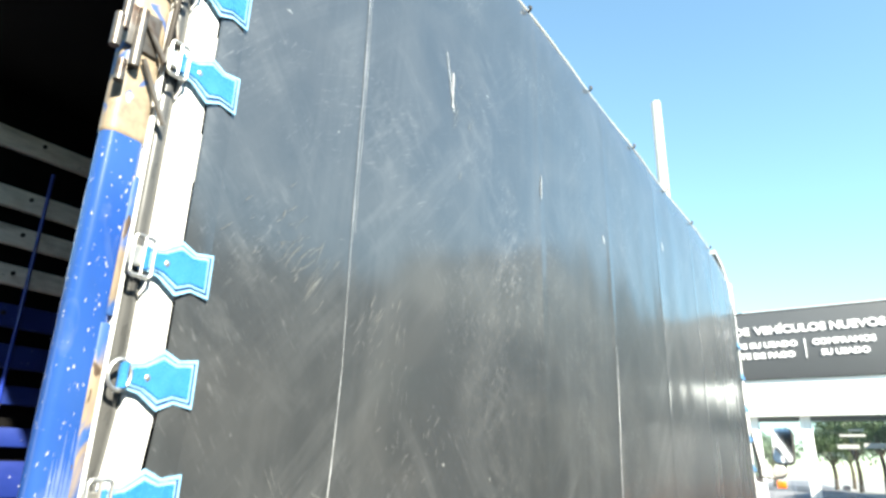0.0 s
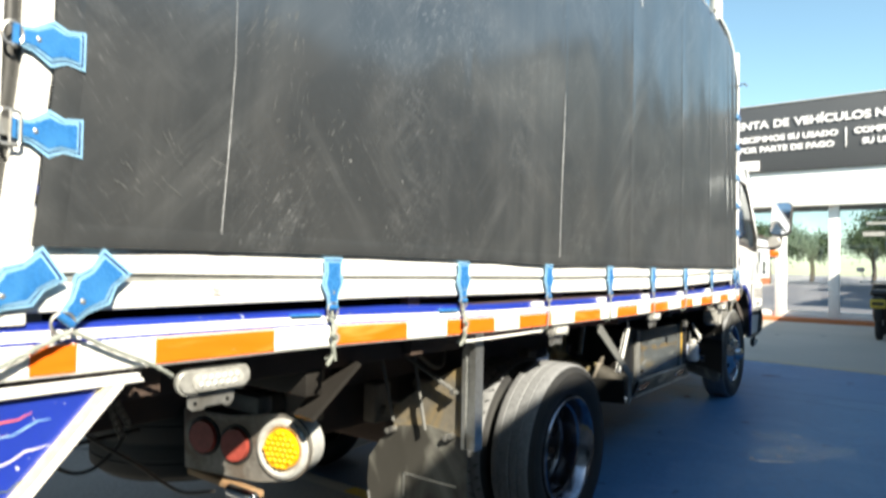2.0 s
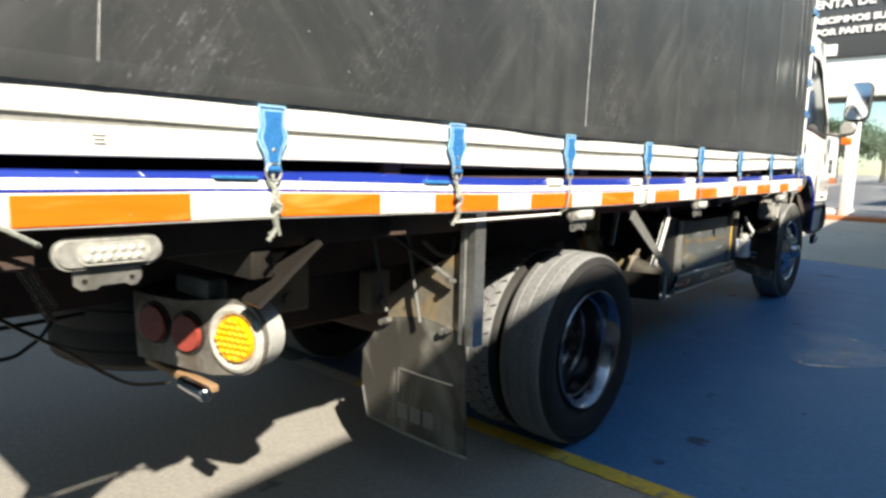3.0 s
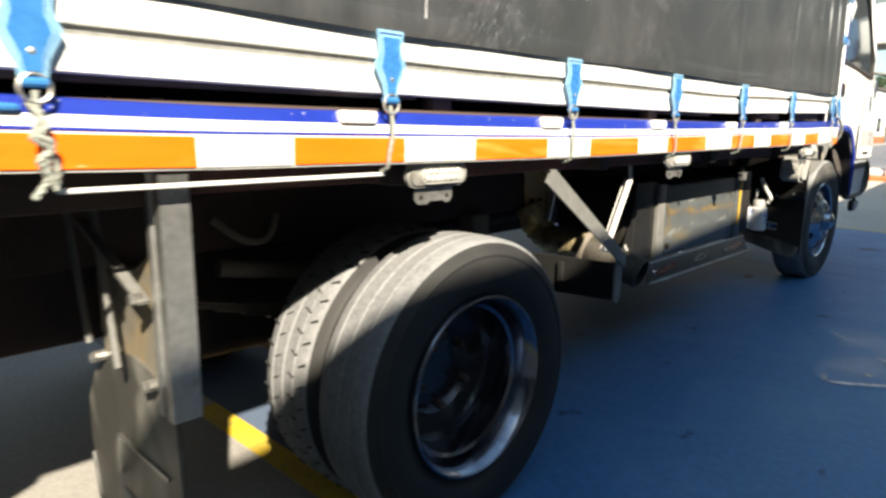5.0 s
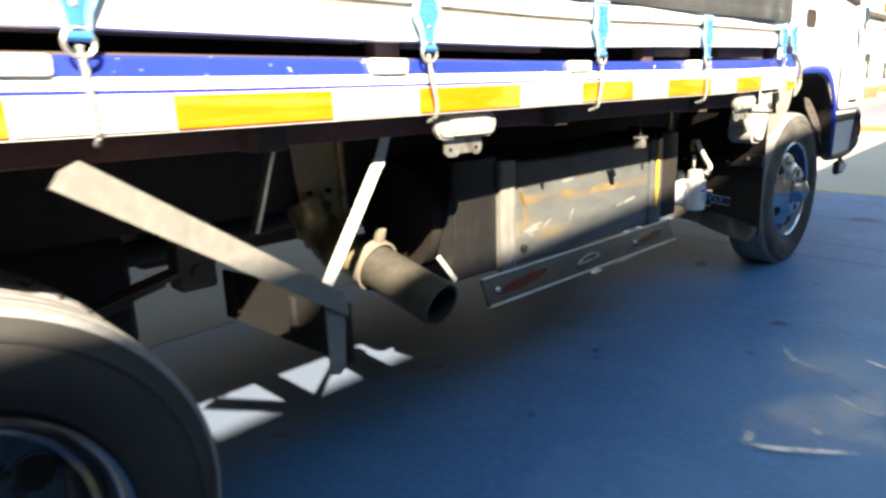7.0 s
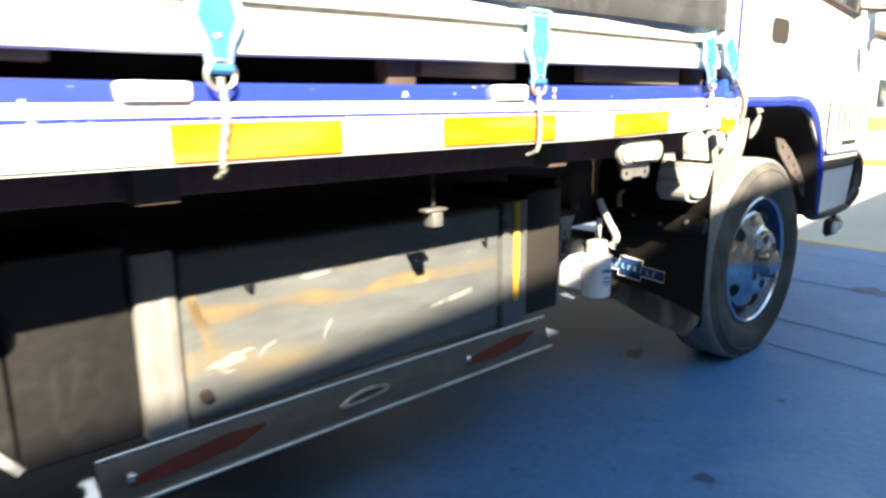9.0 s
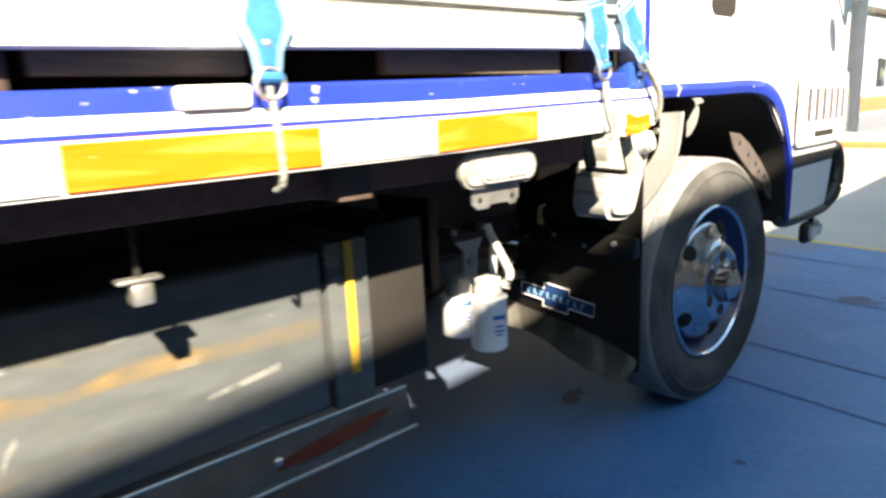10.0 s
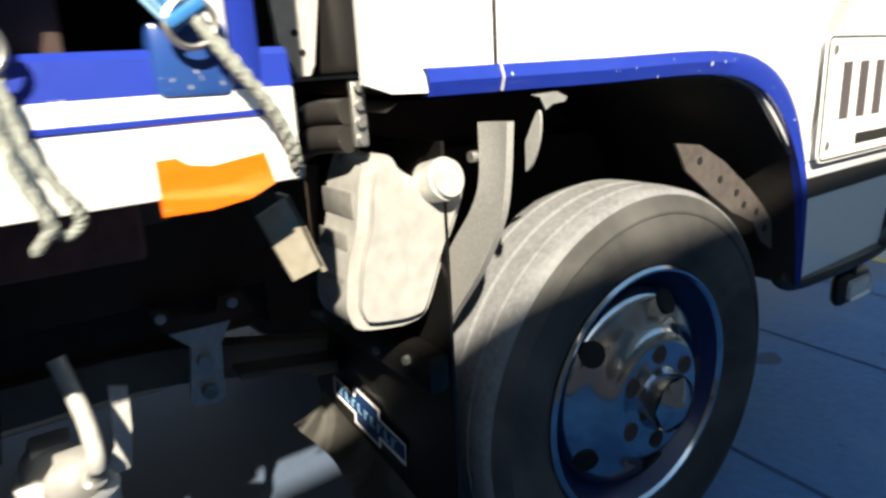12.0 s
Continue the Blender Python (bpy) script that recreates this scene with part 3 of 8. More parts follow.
def make_bed():
    rail = bmesh.new()
    rbox(rail, -0.05, 0.0, 0.0, 5.42, 0.936, 1.013, 0.003)
    sagged(rail)
    rail_ob = part("side_rail", rail, WHITE, truck, "white painted steel side rail")
    for y0, y1, kind in tape_pieces():
        bm = bmesh.new()
        rbox(bm, -0.001, 0.0035, y0 + 0.001, y1 - 0.001, 0.940, 0.988, 0.0015, 1)
        sagged(bm)
        part("reflective_tape", bm, ORANGE if kind else WHITETAPE, rail_ob, "orange reflective tape" if kind else "white reflective tape")
    bm = bmesh.new()
    plate(bm, [(5.302, 0.940), (5.302, 0.983), (5.318, 0.984), (5.328, 0.9775), (5.345, 0.975), (5.388, 0.9815), (5.394, 0.955), (5.372, 0.945), (5.340, 0.940)], 0.0035, YZ)
    part("reflective_tape", bm, ORANGE, rail_ob, "torn orange reflective tape")
    bm = bmesh.new()
    rbox(bm, -0.001, 0.002, 0.0, 5.40, 0.991, 0.9965, 0.001, 1)
    sagged(bm)
    part("pinstripe", bm, BLUE, rail_ob, "thin blue pinstripe")
    bm = bmesh.new()
    plate(bm, [(-0.03, 1.013), (-0.002, 1.013), (-0.003, 1.020), (-0.006, 1.040), (-0.012, 1.046), (-0.03, 1.047)], 5.42, Matrix(((1, 0, 0, 0), (0, 0, -1, 5.42), (0, 1, 0, 0), (0, 0, 0, 1))))
    sagged(bm)
    part("bed_edge", bm, BLUE, truck, "blue painted bed edge with chips")
    bm = bmesh.new()
    rbox(bm, WIDE, -0.031, 0.02, 5.40, 0.985, 1.040, 0.004)
    part("bed_floor", bm, DARKMETAL, truck, "dark steel bed floor")
    bm = bmesh.new()
    rbox(bm, WIDE, WIDE + 0.05, 0.0, 5.42, 0.936, 1.05, 0.004)
    part("side_rail", bm, WHITE, truck)
    for y in (0.35, 1.25, 2.1, 2.95, 3.8, 4.65, 5.3):
        bm = bmesh.new()
        rbox(bm, WIDE + 0.06, -0.06 if y < 5 else -0.30, y, y + 0.06, 0.88, 0.985, 0.004)
        part("crossmember", bm, DARKMETAL, truck)
    for x in (-0.72, -1.46):
        bm = bmesh.new()
        rbox(bm, x - 0.035, x + 0.035, 0.25, 6.9, 0.66, 0.88, 0.006)
        part("chassis_rail", bm, DARKMETAL, truck, "dirty dark chassis rail")
    # inner sill below the rail, and the thin pale batten
    bm = bmesh.new()
    rbox(bm, -0.16, -0.10, 1.62, 5.3, 0.885, 0.984, 0.004)
    part("sill_beam", bm, SILL, truck)
    bm = bmesh.new()
    rbox(bm, -0.16, -0.10, 0.3, 1.615, 0.870, 0.984, 0.004)
    part("sill_beam", bm, DARKMETAL, truck, "dusty rear sill beam")
    bm = bmesh.new()
    rbox(bm, -0.03, -0.012, 1.45, 2.045, 0.906, 0.913, 0.002, 1)
    part("batten", bm, WHITE, truck)
    # white boards along the near side
    for z0, z1 in ((1.088, 1.1265), (1.141, 1.26)):
        bm = bmesh.new()
        rbox(bm, -0.035, -0.002, 0.118, 5.33, z0, z1, 0.004)
        sagged(bm)
        part("side_board", bm, WHITE, truck, "white painted side board")
    bm = bmesh.new()
    rbox(bm, -0.034, -0.013, 0.12, 5.32, 1.120, 1.147, 0.002, 1)
    sagged(bm)
    part("board_groove", bm, GREYPART, truck, "grey recessed groove between the boards")
    z = 1.30
    while z < 3.0:
        bm = bmesh.new()
        rbox(bm, -0.035, -0.006, 0.145, 5.30, z, z + 0.09, 0.004)
        part("side_board", bm, WHITE, truck)
        z += 0.19
    for y in (1.2, 2.2, 3.2, 4.2, 5.2):
        bm = bmesh.new()
        rbox(bm, -0.075, -0.036, y, y + 0.06, 1.041, 3.0, 0.004)
        part("stake", bm, DARKMETAL, truck)
    for y0, y1, z0 in ((1.28, 2.16, 1.062), (2.28, 3.17, 1.066), (3.28, 3.72, 1.060), (4.28, 4.52, 1.062), (4.74, 5.15, 1.064)):
        bm = bmesh.new()
        rbox(bm, -0.072, -0.045, y0, y1, z0, z0 + 0.06, 0.003)
        part("inner_board", bm, OLDBOARD, truck, "old brown board inside the gap")
    # far side: blue boards below, white above
    for z0, z1, m in ((1.09, 1.27, BLUEBOARD), (1.285, 1.425, BLUEBOARD), (1.48, 1.555, BLUEBOARD), (1.645, 1.72, BLUEBOARD), (1.79, 1.885, BLUEBOARD),
                      (1.955, 2.05, BLUEBOARD), (2.13, 2.215, GREYBOARD), (2.30, 2.385, GREYBOARD), (2.46, 2.55, GREYBOARD), (2.72, 2.81, GREYBOARD)):
        bm = bmesh.new()
        rbox(bm, WIDE + 0.06, WIDE + 0.09, 0.06, 5.30, z0, z1, 0.004)
        part("side_board", bm, m, truck, "scraped blue side board" if m is BLUEBOARD else "dirty off-white side board")
    for y in (0.72, 1.5, 2.4, 3.4, 4.4):
        bm = bmesh.new()
        if y > 1:
            rbox(bm, WIDE + 0.091, WIDE + 0.12, y, y + 0.06, 1.05, 2.38, 0.004)
            part("stake", bm, GREYBOARD, truck)
        bm = bmesh.new()
        rod(bm, (WIDE + 0.10, y + 0.10, 1.05), (WIDE + 0.10, y + 0.10, 2.66), 0.008)
        part("tie_rod", bm, BLUE, truck)
    # lining of the load space; its deep shade is put into near-black colour
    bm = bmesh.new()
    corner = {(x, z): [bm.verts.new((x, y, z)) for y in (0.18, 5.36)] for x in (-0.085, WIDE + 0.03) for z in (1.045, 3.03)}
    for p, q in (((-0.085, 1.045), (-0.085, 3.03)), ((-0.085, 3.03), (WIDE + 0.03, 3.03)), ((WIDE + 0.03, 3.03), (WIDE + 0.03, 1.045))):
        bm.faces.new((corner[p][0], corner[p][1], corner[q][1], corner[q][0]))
    part("lining", bm, LOADSHADE, truck, "lining of the load space, its shade put into black", smooth=False)
    for z in (2.003, 2.172, 2.342, 2.505, 2.765):
        for y in (0.75, 1.53, 2.43):
            bm = bmesh.new()
            rod(bm, (WIDE + 0.118, y, z), (WIDE + 0.126, y, z), 0.009, 10)
            part("bolt", bm, BLACK, truck)
    # header added across the top of the rear opening to keep sun out
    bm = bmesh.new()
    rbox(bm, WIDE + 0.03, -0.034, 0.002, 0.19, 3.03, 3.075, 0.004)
    part("rear_sun_block", bm, LOADSHADE, truck, "black header added to keep sun out of the load space")
    # front bulkhead, in the same shade black
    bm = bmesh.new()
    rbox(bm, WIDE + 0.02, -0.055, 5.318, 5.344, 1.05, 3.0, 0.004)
    part("bulkhead", bm, LOADSHADE, truck)
    # rear corner posts
    bm = bmesh.new()
    rbox(bm, -0.032, 0.002, 0.004, 0.065, 1.013, 3.08, 0.014, 5)
    post = part("corner_post", bm, BLUE_WORN, truck, "scraped blue corner post with rusty chips")
    bm = bmesh.new()
    rbox(bm, -0.0335, 0.0035, 0.0025, 0.0665, 1.885, 2.19, 0.015, 5)
    part("bare_patch", bm, BAREPATCH, post, "bare tan patch with blue traces")
    for k in range(8):
        bm = bmesh.new()
        y, top = 0.013 + 0.005 * k, 1.40 + 0.10 * noise.noise((k * 1.3, 4.0, 0.0)) + 0.012 * k
        plate(bm, [(y, 1.02), (y + 0.0048, 1.02), (y + 0.0048, top - 0.05), (y + 0.0024, top), (y, top - 0.07)], 0.0012, Matrix.Translation((0.0022, 0, 0)) @ YZ)
        part("faded_streak", bm, FADED, post, "faded chalky streak with traces of blue")
    for z0, z1, w in ((1.02, 1.29, 0.012), (1.30, 1.62, 0.016), (1.63, 1.84, 0.011)):
        bm = bmesh.new()
        rbox(bm, -0.006, 0.0035, 0.0655 - w, 0.0655, z0, z1, 0.003, 2)
        part("scraped_edge", bm, SCRAPED, post, "scraped brown edge with traces of blue")
    bm = bmesh.new()
    rbox(bm, -0.02, 0.004, 0.0662, 0.0708, 1.013, 3.08, 0.002)
    part("edge_strip", bm, WHITE, post)
    bm = bmesh.new()
    rod(bm, (-0.018, 0.088, 1.05), (-0.018, 0.088, 3.08), 0.0165, 24)
    rbox(bm, -0.08, -0.025, 0.0715, 0.1045, 1.05, 3.08, 0.003, 1)
    lean_back(bm)
    part("rubber_seal", bm, SEAL, truck, "grey rubber seal")
    bm = bmesh.new()
    rbox(bm, -0.06, 0.007, 0.101, 0.150, 1.05, 3.08, 0.005, 2)
    lean_back(bm)
    part("white_post", bm, WHITE, truck, "white painted post")
    bm = bmesh.new()
    rbox(bm, WIDE, WIDE + 0.07, 0.004, 0.06, 1.013, 3.08, 0.008, 3)
    part("corner_post", bm, BLUE_WORN, truck)
    bm = bmesh.new()
    rbox(bm, -0.05, -0.002, 5.373, 5.396, 1.014, 3.0, 0.004)
    part("corner_post", bm, BLUE, truck, "blue front corner post")
    bm = bmesh.new()
    rbox(bm, -0.045, -0.001, 5.345, 5.372, 1.014, 3.0, 0.004)
    part("white_post", bm, WHITE, truck)
    # hinge at the top of the post
    bm = bmesh.new()
    rod(bm, (0.012, 0.016, 2.0), (0.012, 0.016, 2.10), 0.008)
    rod(bm, (0.014, -0.010, 2.05), (0.014, -0.010, 2.11), 0.0065)
    rbox(bm, 0.002, 0.009, 0.0, 0.05, 2.035, 2.105, 0.002)
    hinge = part("hinge", bm, HINGE, post, "worn steel hinge")
    bm = bmesh.new()
    rod(bm, (0.014, 0.06, 2.03), (0.014, 0.066, 2.16), 0.005)
    rod(bm, (0.016, 0.045, 2.19), (0.016, 0.075, 2.165), 0.006)
    ring_of(bm, (0.018, 0.05, 2.18), 0.016, 0.0035, pose(0, 0, 0, 0, 90, 0))
    part("latch", bm, RUST, post, "rusty latch")
    for a, b, r in (((0.012, 0.030, 2.02), (0.014, 0.078, 1.93), 0.004), ((0.012, 0.012, 2.10), (0.016, 0.060, 2.03), 0.0045), ((0.014, 0.062, 2.15), (0.014, 0.085, 2.04), 0.0035)):
        bm = bmesh.new()
        rod(bm, a, b, r, 10)
        part("latch_arm", bm, HINGE, post, "bent steel latch arm")
    bm = bmesh.new()
    rod(bm, (0.014, -0.018, 2.015), (0.014, -0.018, 2.07), 0.0075, 16)
    rod(bm, (0.014, -0.002, 1.965), (0.014, -0.002, 2.0), 0.007, 16)
    part("hinge_knuckle", bm, HINGE, hinge)


def tape_pieces():
    """Ends of the tape pieces along the rail; orange or white."""
    return [(0.004, 0.05, 1), (0.05, 0.13, 0), (0.13, 0.21, 1), (0.21, 0.361, 0), (0.361, 0.661, 1), (0.661, 0.858, 0), (0.858, 1.154, 1), (1.154, 1.355, 0), (1.355, 1.645, 1),
           (1.645, 1.820, 0), (1.820, 2.085, 1), (2.085, 2.301, 0), (2.301, 2.585, 1), (2.585, 2.79, 0), (2.79, 3.07, 1), (3.07, 3.27, 0), (3.27, 3.585, 1), (3.585, 3.83, 0),
           (3.83, 4.087, 1), (4.087, 4.285, 0), (4.285, 4.592, 1), (4.592, 4.791, 0), (4.791, 5.03, 1)]


make_bed()


def tyre_profile(r, w):
    h = w / 2
    return [(-h * 0.74, r * 0.64), (-h * 0.94, r * 0.72), (-h, r * 0.82), (-h * 0.93, r * 0.925), (-h * 0.84, r * 0.972), (-h * 0.74, r * 0.99),
            (-h * 0.50, r * 0.998), (-h * 0.48, r * 0.988), (-h * 0.42, r * 0.988), (-h * 0.40, r), (-0.02 * w, r), (0.0, r * 0.990), (0.03 * w, r * 0.990), (0.05 * w, r),
            (h * 0.40, r), (h * 0.42, r * 0.988), (h * 0.48, r * 0.988), (h * 0.50, r * 0.998), (h * 0.74, r * 0.992), (h * 0.80, r * 0.982), (h * 0.84, r * 0.965), (h * 0.90, r * 0.935), (h * 0.945, r * 0.905), (h * 0.985, r * 0.896), (h * 0.985, r * 0.884), (h * 0.965, r * 0.878),
            (h * 0.985, r * 0.85), (h, r * 0.80), (h * 0.96, r * 0.74), (h * 0.93, r * 0.715), (h * 0.9, r * 0.70), (h * 0.78, r * 0.635)]


def make_tyre(parent, at, r, w, name="tyre", lugs=False, rubber=None):
    bm = bmesh.new()
    lathe(bm, tyre_profile(r, w), 96, at)
    ob = part(name, bm, [rubber or RUBBER, TREAD], parent, "dusty black tyre with a worn tread")
    for p in ob.data.polygons:
        c = p.center
        if math.hypot(c.y - at[1], c.z - at[2]) > r * 0.955:
            p.material_index = 1
    if lugs:
        bm = bmesh.new()
        for k in range(44):
            a = 2 * math.pi * k / 44
            for i, u in enumerate((-0.34, -0.14, 0.16, 0.36)):
                aa = a + (0.06 if i % 2 else 0)
                m = Matrix.Translation(at) @ Matrix.Rotation(aa, 4, "X") @ Matrix.Translation((u * w, 0, r - 0.0012)) @ Matrix.Rotation(radians(25 if i % 2 else -20), 4, "Z")
                box(bm, -0.013, 0.013, -0.0022, 0.0022, -0.003, 0.0022, m)
        tagged(part("tread_pattern", bm, RUBBER, ob), kind="stuff")
    return ob


def make_rear_wheels():
    for side, x_out, sgn in (("near", -0.06, 1), ("far", WIDE + 0.06, -1)):
        for k, xc in enumerate((x_out - sgn * 0.105, x_out - sgn * 0.345)):
            at = (xc, 2.425, 0.322)
            w = thing("rear_wheel", "", "")
            w.location = at
            hang(w, truck)
            make_tyre(w, at, 0.403, 0.215, lugs=side == "near" and k == 1)
            bm = bmesh.new()
            q = sgn
            prof = [(0.078, 0.257), (0.092, 0.255), (0.101, 0.250), (0.103, 0.244), (0.099, 0.240), (0.090, 0.232), (0.078, 0.226), (0.060, 0.219), (0.040, 0.213), (0.034, 0.204)]
            lathe(bm, [(q * a, b) for a, b in prof], 72, at)
            part("rim", bm, RIMWELL, w, "polished steel rim")
            bm = bmesh.new()
            lathe(bm, [(q * a, r) for a, r in ((0.034, 0.2035), (0.010, 0.201), (-0.03, 0.198), (-0.045, 0.197), (-0.055, 0.192))], 72, at)
            part("rim_band", bm, RIMWELL, w, "dark polished rim well")
            if side == "near" and k == 0:
                bm = bmesh.new()
                lathe(bm, [(-0.0555, 0.192), (-0.066, 0.186), (-0.067, 0.130), (-0.056, 0.114), (-0.055, 0.078), (-0.074, 0.074), (-0.078, 0.0)], 60, at)
                disc = part("rim_disc", bm, DISC, w, "dark dished wheel disc")
                for j in range(5):
                    a = radians(72 * j)
                    bm = bmesh.new()
                    m = Matrix.Translation(at) @ Matrix.Rotation(a, 4, "X") @ Matrix.Translation((-0.0755, 0, 0.155)) @ pose(0, 0, 0, 0, 90, 0)
                    t = bmesh.new()
                    bmesh.ops.create_cone(t, cap_ends=True, segments=24, radius1=0.034, radius2=0.034, depth=0.02)
                    join(bm, t, m)
                    part("vent_hole", bm, SHADEBLACK, disc)
                    bm = bmesh.new()
                    t = bmesh.new()
                    ring_of(t, (0, 0, 0.009), 0.035, 0.004, n=24, k=6)
                    join(bm, t, m)
                    part("hole_lip", bm, DISC, disc)
                    bm = bmesh.new()
                    c = Matrix.Translation(at) @ Matrix.Rotation(a + 0.5, 4, "X") @ Matrix.Translation((-0.048, 0, 0.096))
                    t = bmesh.new()
                    bmesh.ops.create_cone(t, cap_ends=True, segments=6, radius1=0.014, radius2=0.012, depth=0.03)
                    join(bm, t, c @ pose(0, 0, 0, 0, 90, 0))
                    part("wheel_nut", bm, DARKMETAL, disc)
    bm = bmesh.new()
    rod(bm, (-0.5, 2.425, 0.322), (-1.7, 2.425, 0.322), 0.06, 20)
    bmesh.ops.create_uvsphere(bm, u_segments=24, v_segments=14, radius=0.16, matrix=Matrix.Translation((-1.1, 2.425, 0.33)))
    part("rear_axle", bm, DARKMETAL, truck)
    bm = bmesh.new()
    rbox(bm, -1.42, -0.78, 1.95, 2.95, 0.30, 0.66, 0.06, 3)
    part("brake_chamber", bm, DARKMETAL, truck, "dark brake and axle housing")
    for x in (-0.66, -1.52):
        spring = bmesh.new()
        for i in range(6):
            L = 0.62 - 0.08 * i
            pts = [(x, 2.425 + L * s, 0.47 - 0.014 * i + 0.09 * s * s * (L / 0.62)) for s in (-1, -0.6, -0.2, 0.2, 0.6, 1)]
            for a, b in zip(pts, pts[1:]):
                bar(spring, a, b, 0.07, 0.011)
        part("leaf_spring", spring, DUSTY, truck, "dusty leaf spring pack")


def make_front_wheel():
    for at, q in (((-0.333, 6.178, 0.404), 1), ((WIDE + 0.333, 6.178, 0.404), -1)):
        w = thing("front_wheel", "", "")
        w.location = at
        hang(w, truck)
        make_tyre(w, (at[0] + q * 0.022, at[1], at[2]), 0.413, 0.222, rubber=RUBBER_DUSTY)
        bm = bmesh.new()
        prof = [(0.100, 0.263), (0.113, 0.260), (0.118, 0.254), (0.117, 0.249), (0.110, 0.244)]
        lathe(bm, [(q * a, b) for a, b in prof], 72, at)
        part("rim", bm, CHROME, w, "chromed rim edge")
        bm = bmesh.new()
        lathe(bm, [(q * a, b) for a, b in [(0.110, 0.2445), (0.102, 0.239), (0.088, 0.231), (0.076, 0.223), (0.066, 0.213), (0.050, 0.205)]], 72, at)
        part("rim_band", bm, RIMPAINT, w, "blue painted rim well")
        bm = bmesh.new()
        lathe(bm, [(q * a, b) for a, b in [(0.060, 0.213), (0.078, 0.210), (0.092, 0.200), (0.101, 0.184), (0.109, 0.165), (0.117, 0.146), (0.132, 0.133), (0.142, 0.120), (0.144, 0.110), (0.142, 0.096), (0.143, 0.075), (0.146, 0.064), (0.166, 0.060), (0.180, 0.057)]], 72, at)
        cap = part("wheel_cover", bm, CHROME, w, "chrome wheel cover")
        bm = bmesh.new()
        t = bmesh.new()
        bmesh.ops.create_cone(t, cap_ends=True, segments=6, radius1=0.056, radius2=0.008, depth=0.026)
        join(bm, t, Matrix.Translation(Vector(at) + Vector((q * 0.193, 0, 0))) @ pose(0, 0, 0, 0, q * 90, 0))
        part("hub_cap", bm, CHROME, cap, "faceted chrome hub cap")
        for j in range(5):
            a = radians(72 * j + 50)
            bm = bmesh.new()
            t = bmesh.new()
            bmesh.ops.create_cone(t, cap_ends=True, segments=20, radius1=0.026, radius2=0.026, depth=0.016)
            join(bm, t, Matrix.Translation(at) @ Matrix.Rotation(a, 4, "X") @ Matrix.Translation((q * 0.096, 0, 0.184)) @ pose(0, 0, 0, 0, q * 62, 0))
            part("vent_hole", bm, SHADEBLACK, cap)
        for j in range(6):
            a = radians(60 * j)
            bm = bmesh.new()
            t = bmesh.new()
            bmesh.ops.create_cone(t, cap_ends=True, segments=16, radius1=0.021, radius2=0.019, depth=0.006)
            join(bm, t, Matrix.Translation(at) @ Matrix.Rotation(a, 4, "X") @ Matrix.Translation((q * 0.142, 0, 0.092)) @ pose(0, 0, 0, 0, q * 90, 0))
            part("nut_recess", bm, DARKMETAL, cap)
    bm = bmesh.new()
    rod(bm, (-0.45, 6.172, 0.37), (-1.75, 6.172, 0.37), 0.05, 16)
    part("front_axle", bm, DARKMETAL, truck)


make_rear_wheels()
make_front_wheel()


# ---- cab ----


def arc_points(pts, n=6):
    """A smooth run through points (Catmull-Rom)."""
    out = []
    for i in range(len(pts) - 1):
        p0, p1, p2, p3 = (Vector(pts[max(0, min(len(pts) - 1, i + k))]) for k in (-1, 0, 1, 2))
        for j in range(n):
            t = j / n
            out.append(tuple(0.5 * (2 * p1 + (p2 - p0) * t + (2 * p0 - 5 * p1 + 4 * p2 - p3) * t * t + (3 * p1 - p0 - 3 * p2 + p3) * t ** 3)))
    return out + [tuple(pts[-1])]


def side_x(y, z):
    """Where the cab's side stands: it leans in above the belt line and towards the front."""
    return -0.15 - 0.03 * max(0.0, (y - 6.3)) - 0.10 * max(0.0, z - 1.45) ** 1.3 - 0.05 * max(0.0, 0.75 - z)


ARCH = arc_points([(5.62, 1.012), (5.95, 1.014), (6.22, 1.016), (6.36, 0.992), (6.46, 0.935), (6.535, 0.845), (6.575, 0.76), (6.60, 0.65), (6.615, 0.545)])


def cab_sheet(bm, outline, thick=0.012):
    """A side panel of the cab on the leaning side, from its (y, z) outline."""
    t = bmesh.new()
    f = t.faces.new([t.verts.new((0, y, z)) for y, z in outline])
    bmesh.ops.triangulate(t, faces=[f])
    for _ in range(2):
        bmesh.ops.subdivide_edges(t, edges=[e for e in t.edges if e.calc_length() > 0.12], cuts=1)
        bmesh.ops.triangulate(t, faces=t.faces[:])
    for v in t.verts:
        v.co.x = side_x(v.co.y, v.co.z)
    g = bmesh.ops.extrude_face_region(t, geom=t.faces[:])
    bmesh.ops.translate(t, vec=(-thick, 0, 0), verts=[e for e in g["geom"] if isinstance(e, bmesh.types.BMVert)])
    join(bm, t)


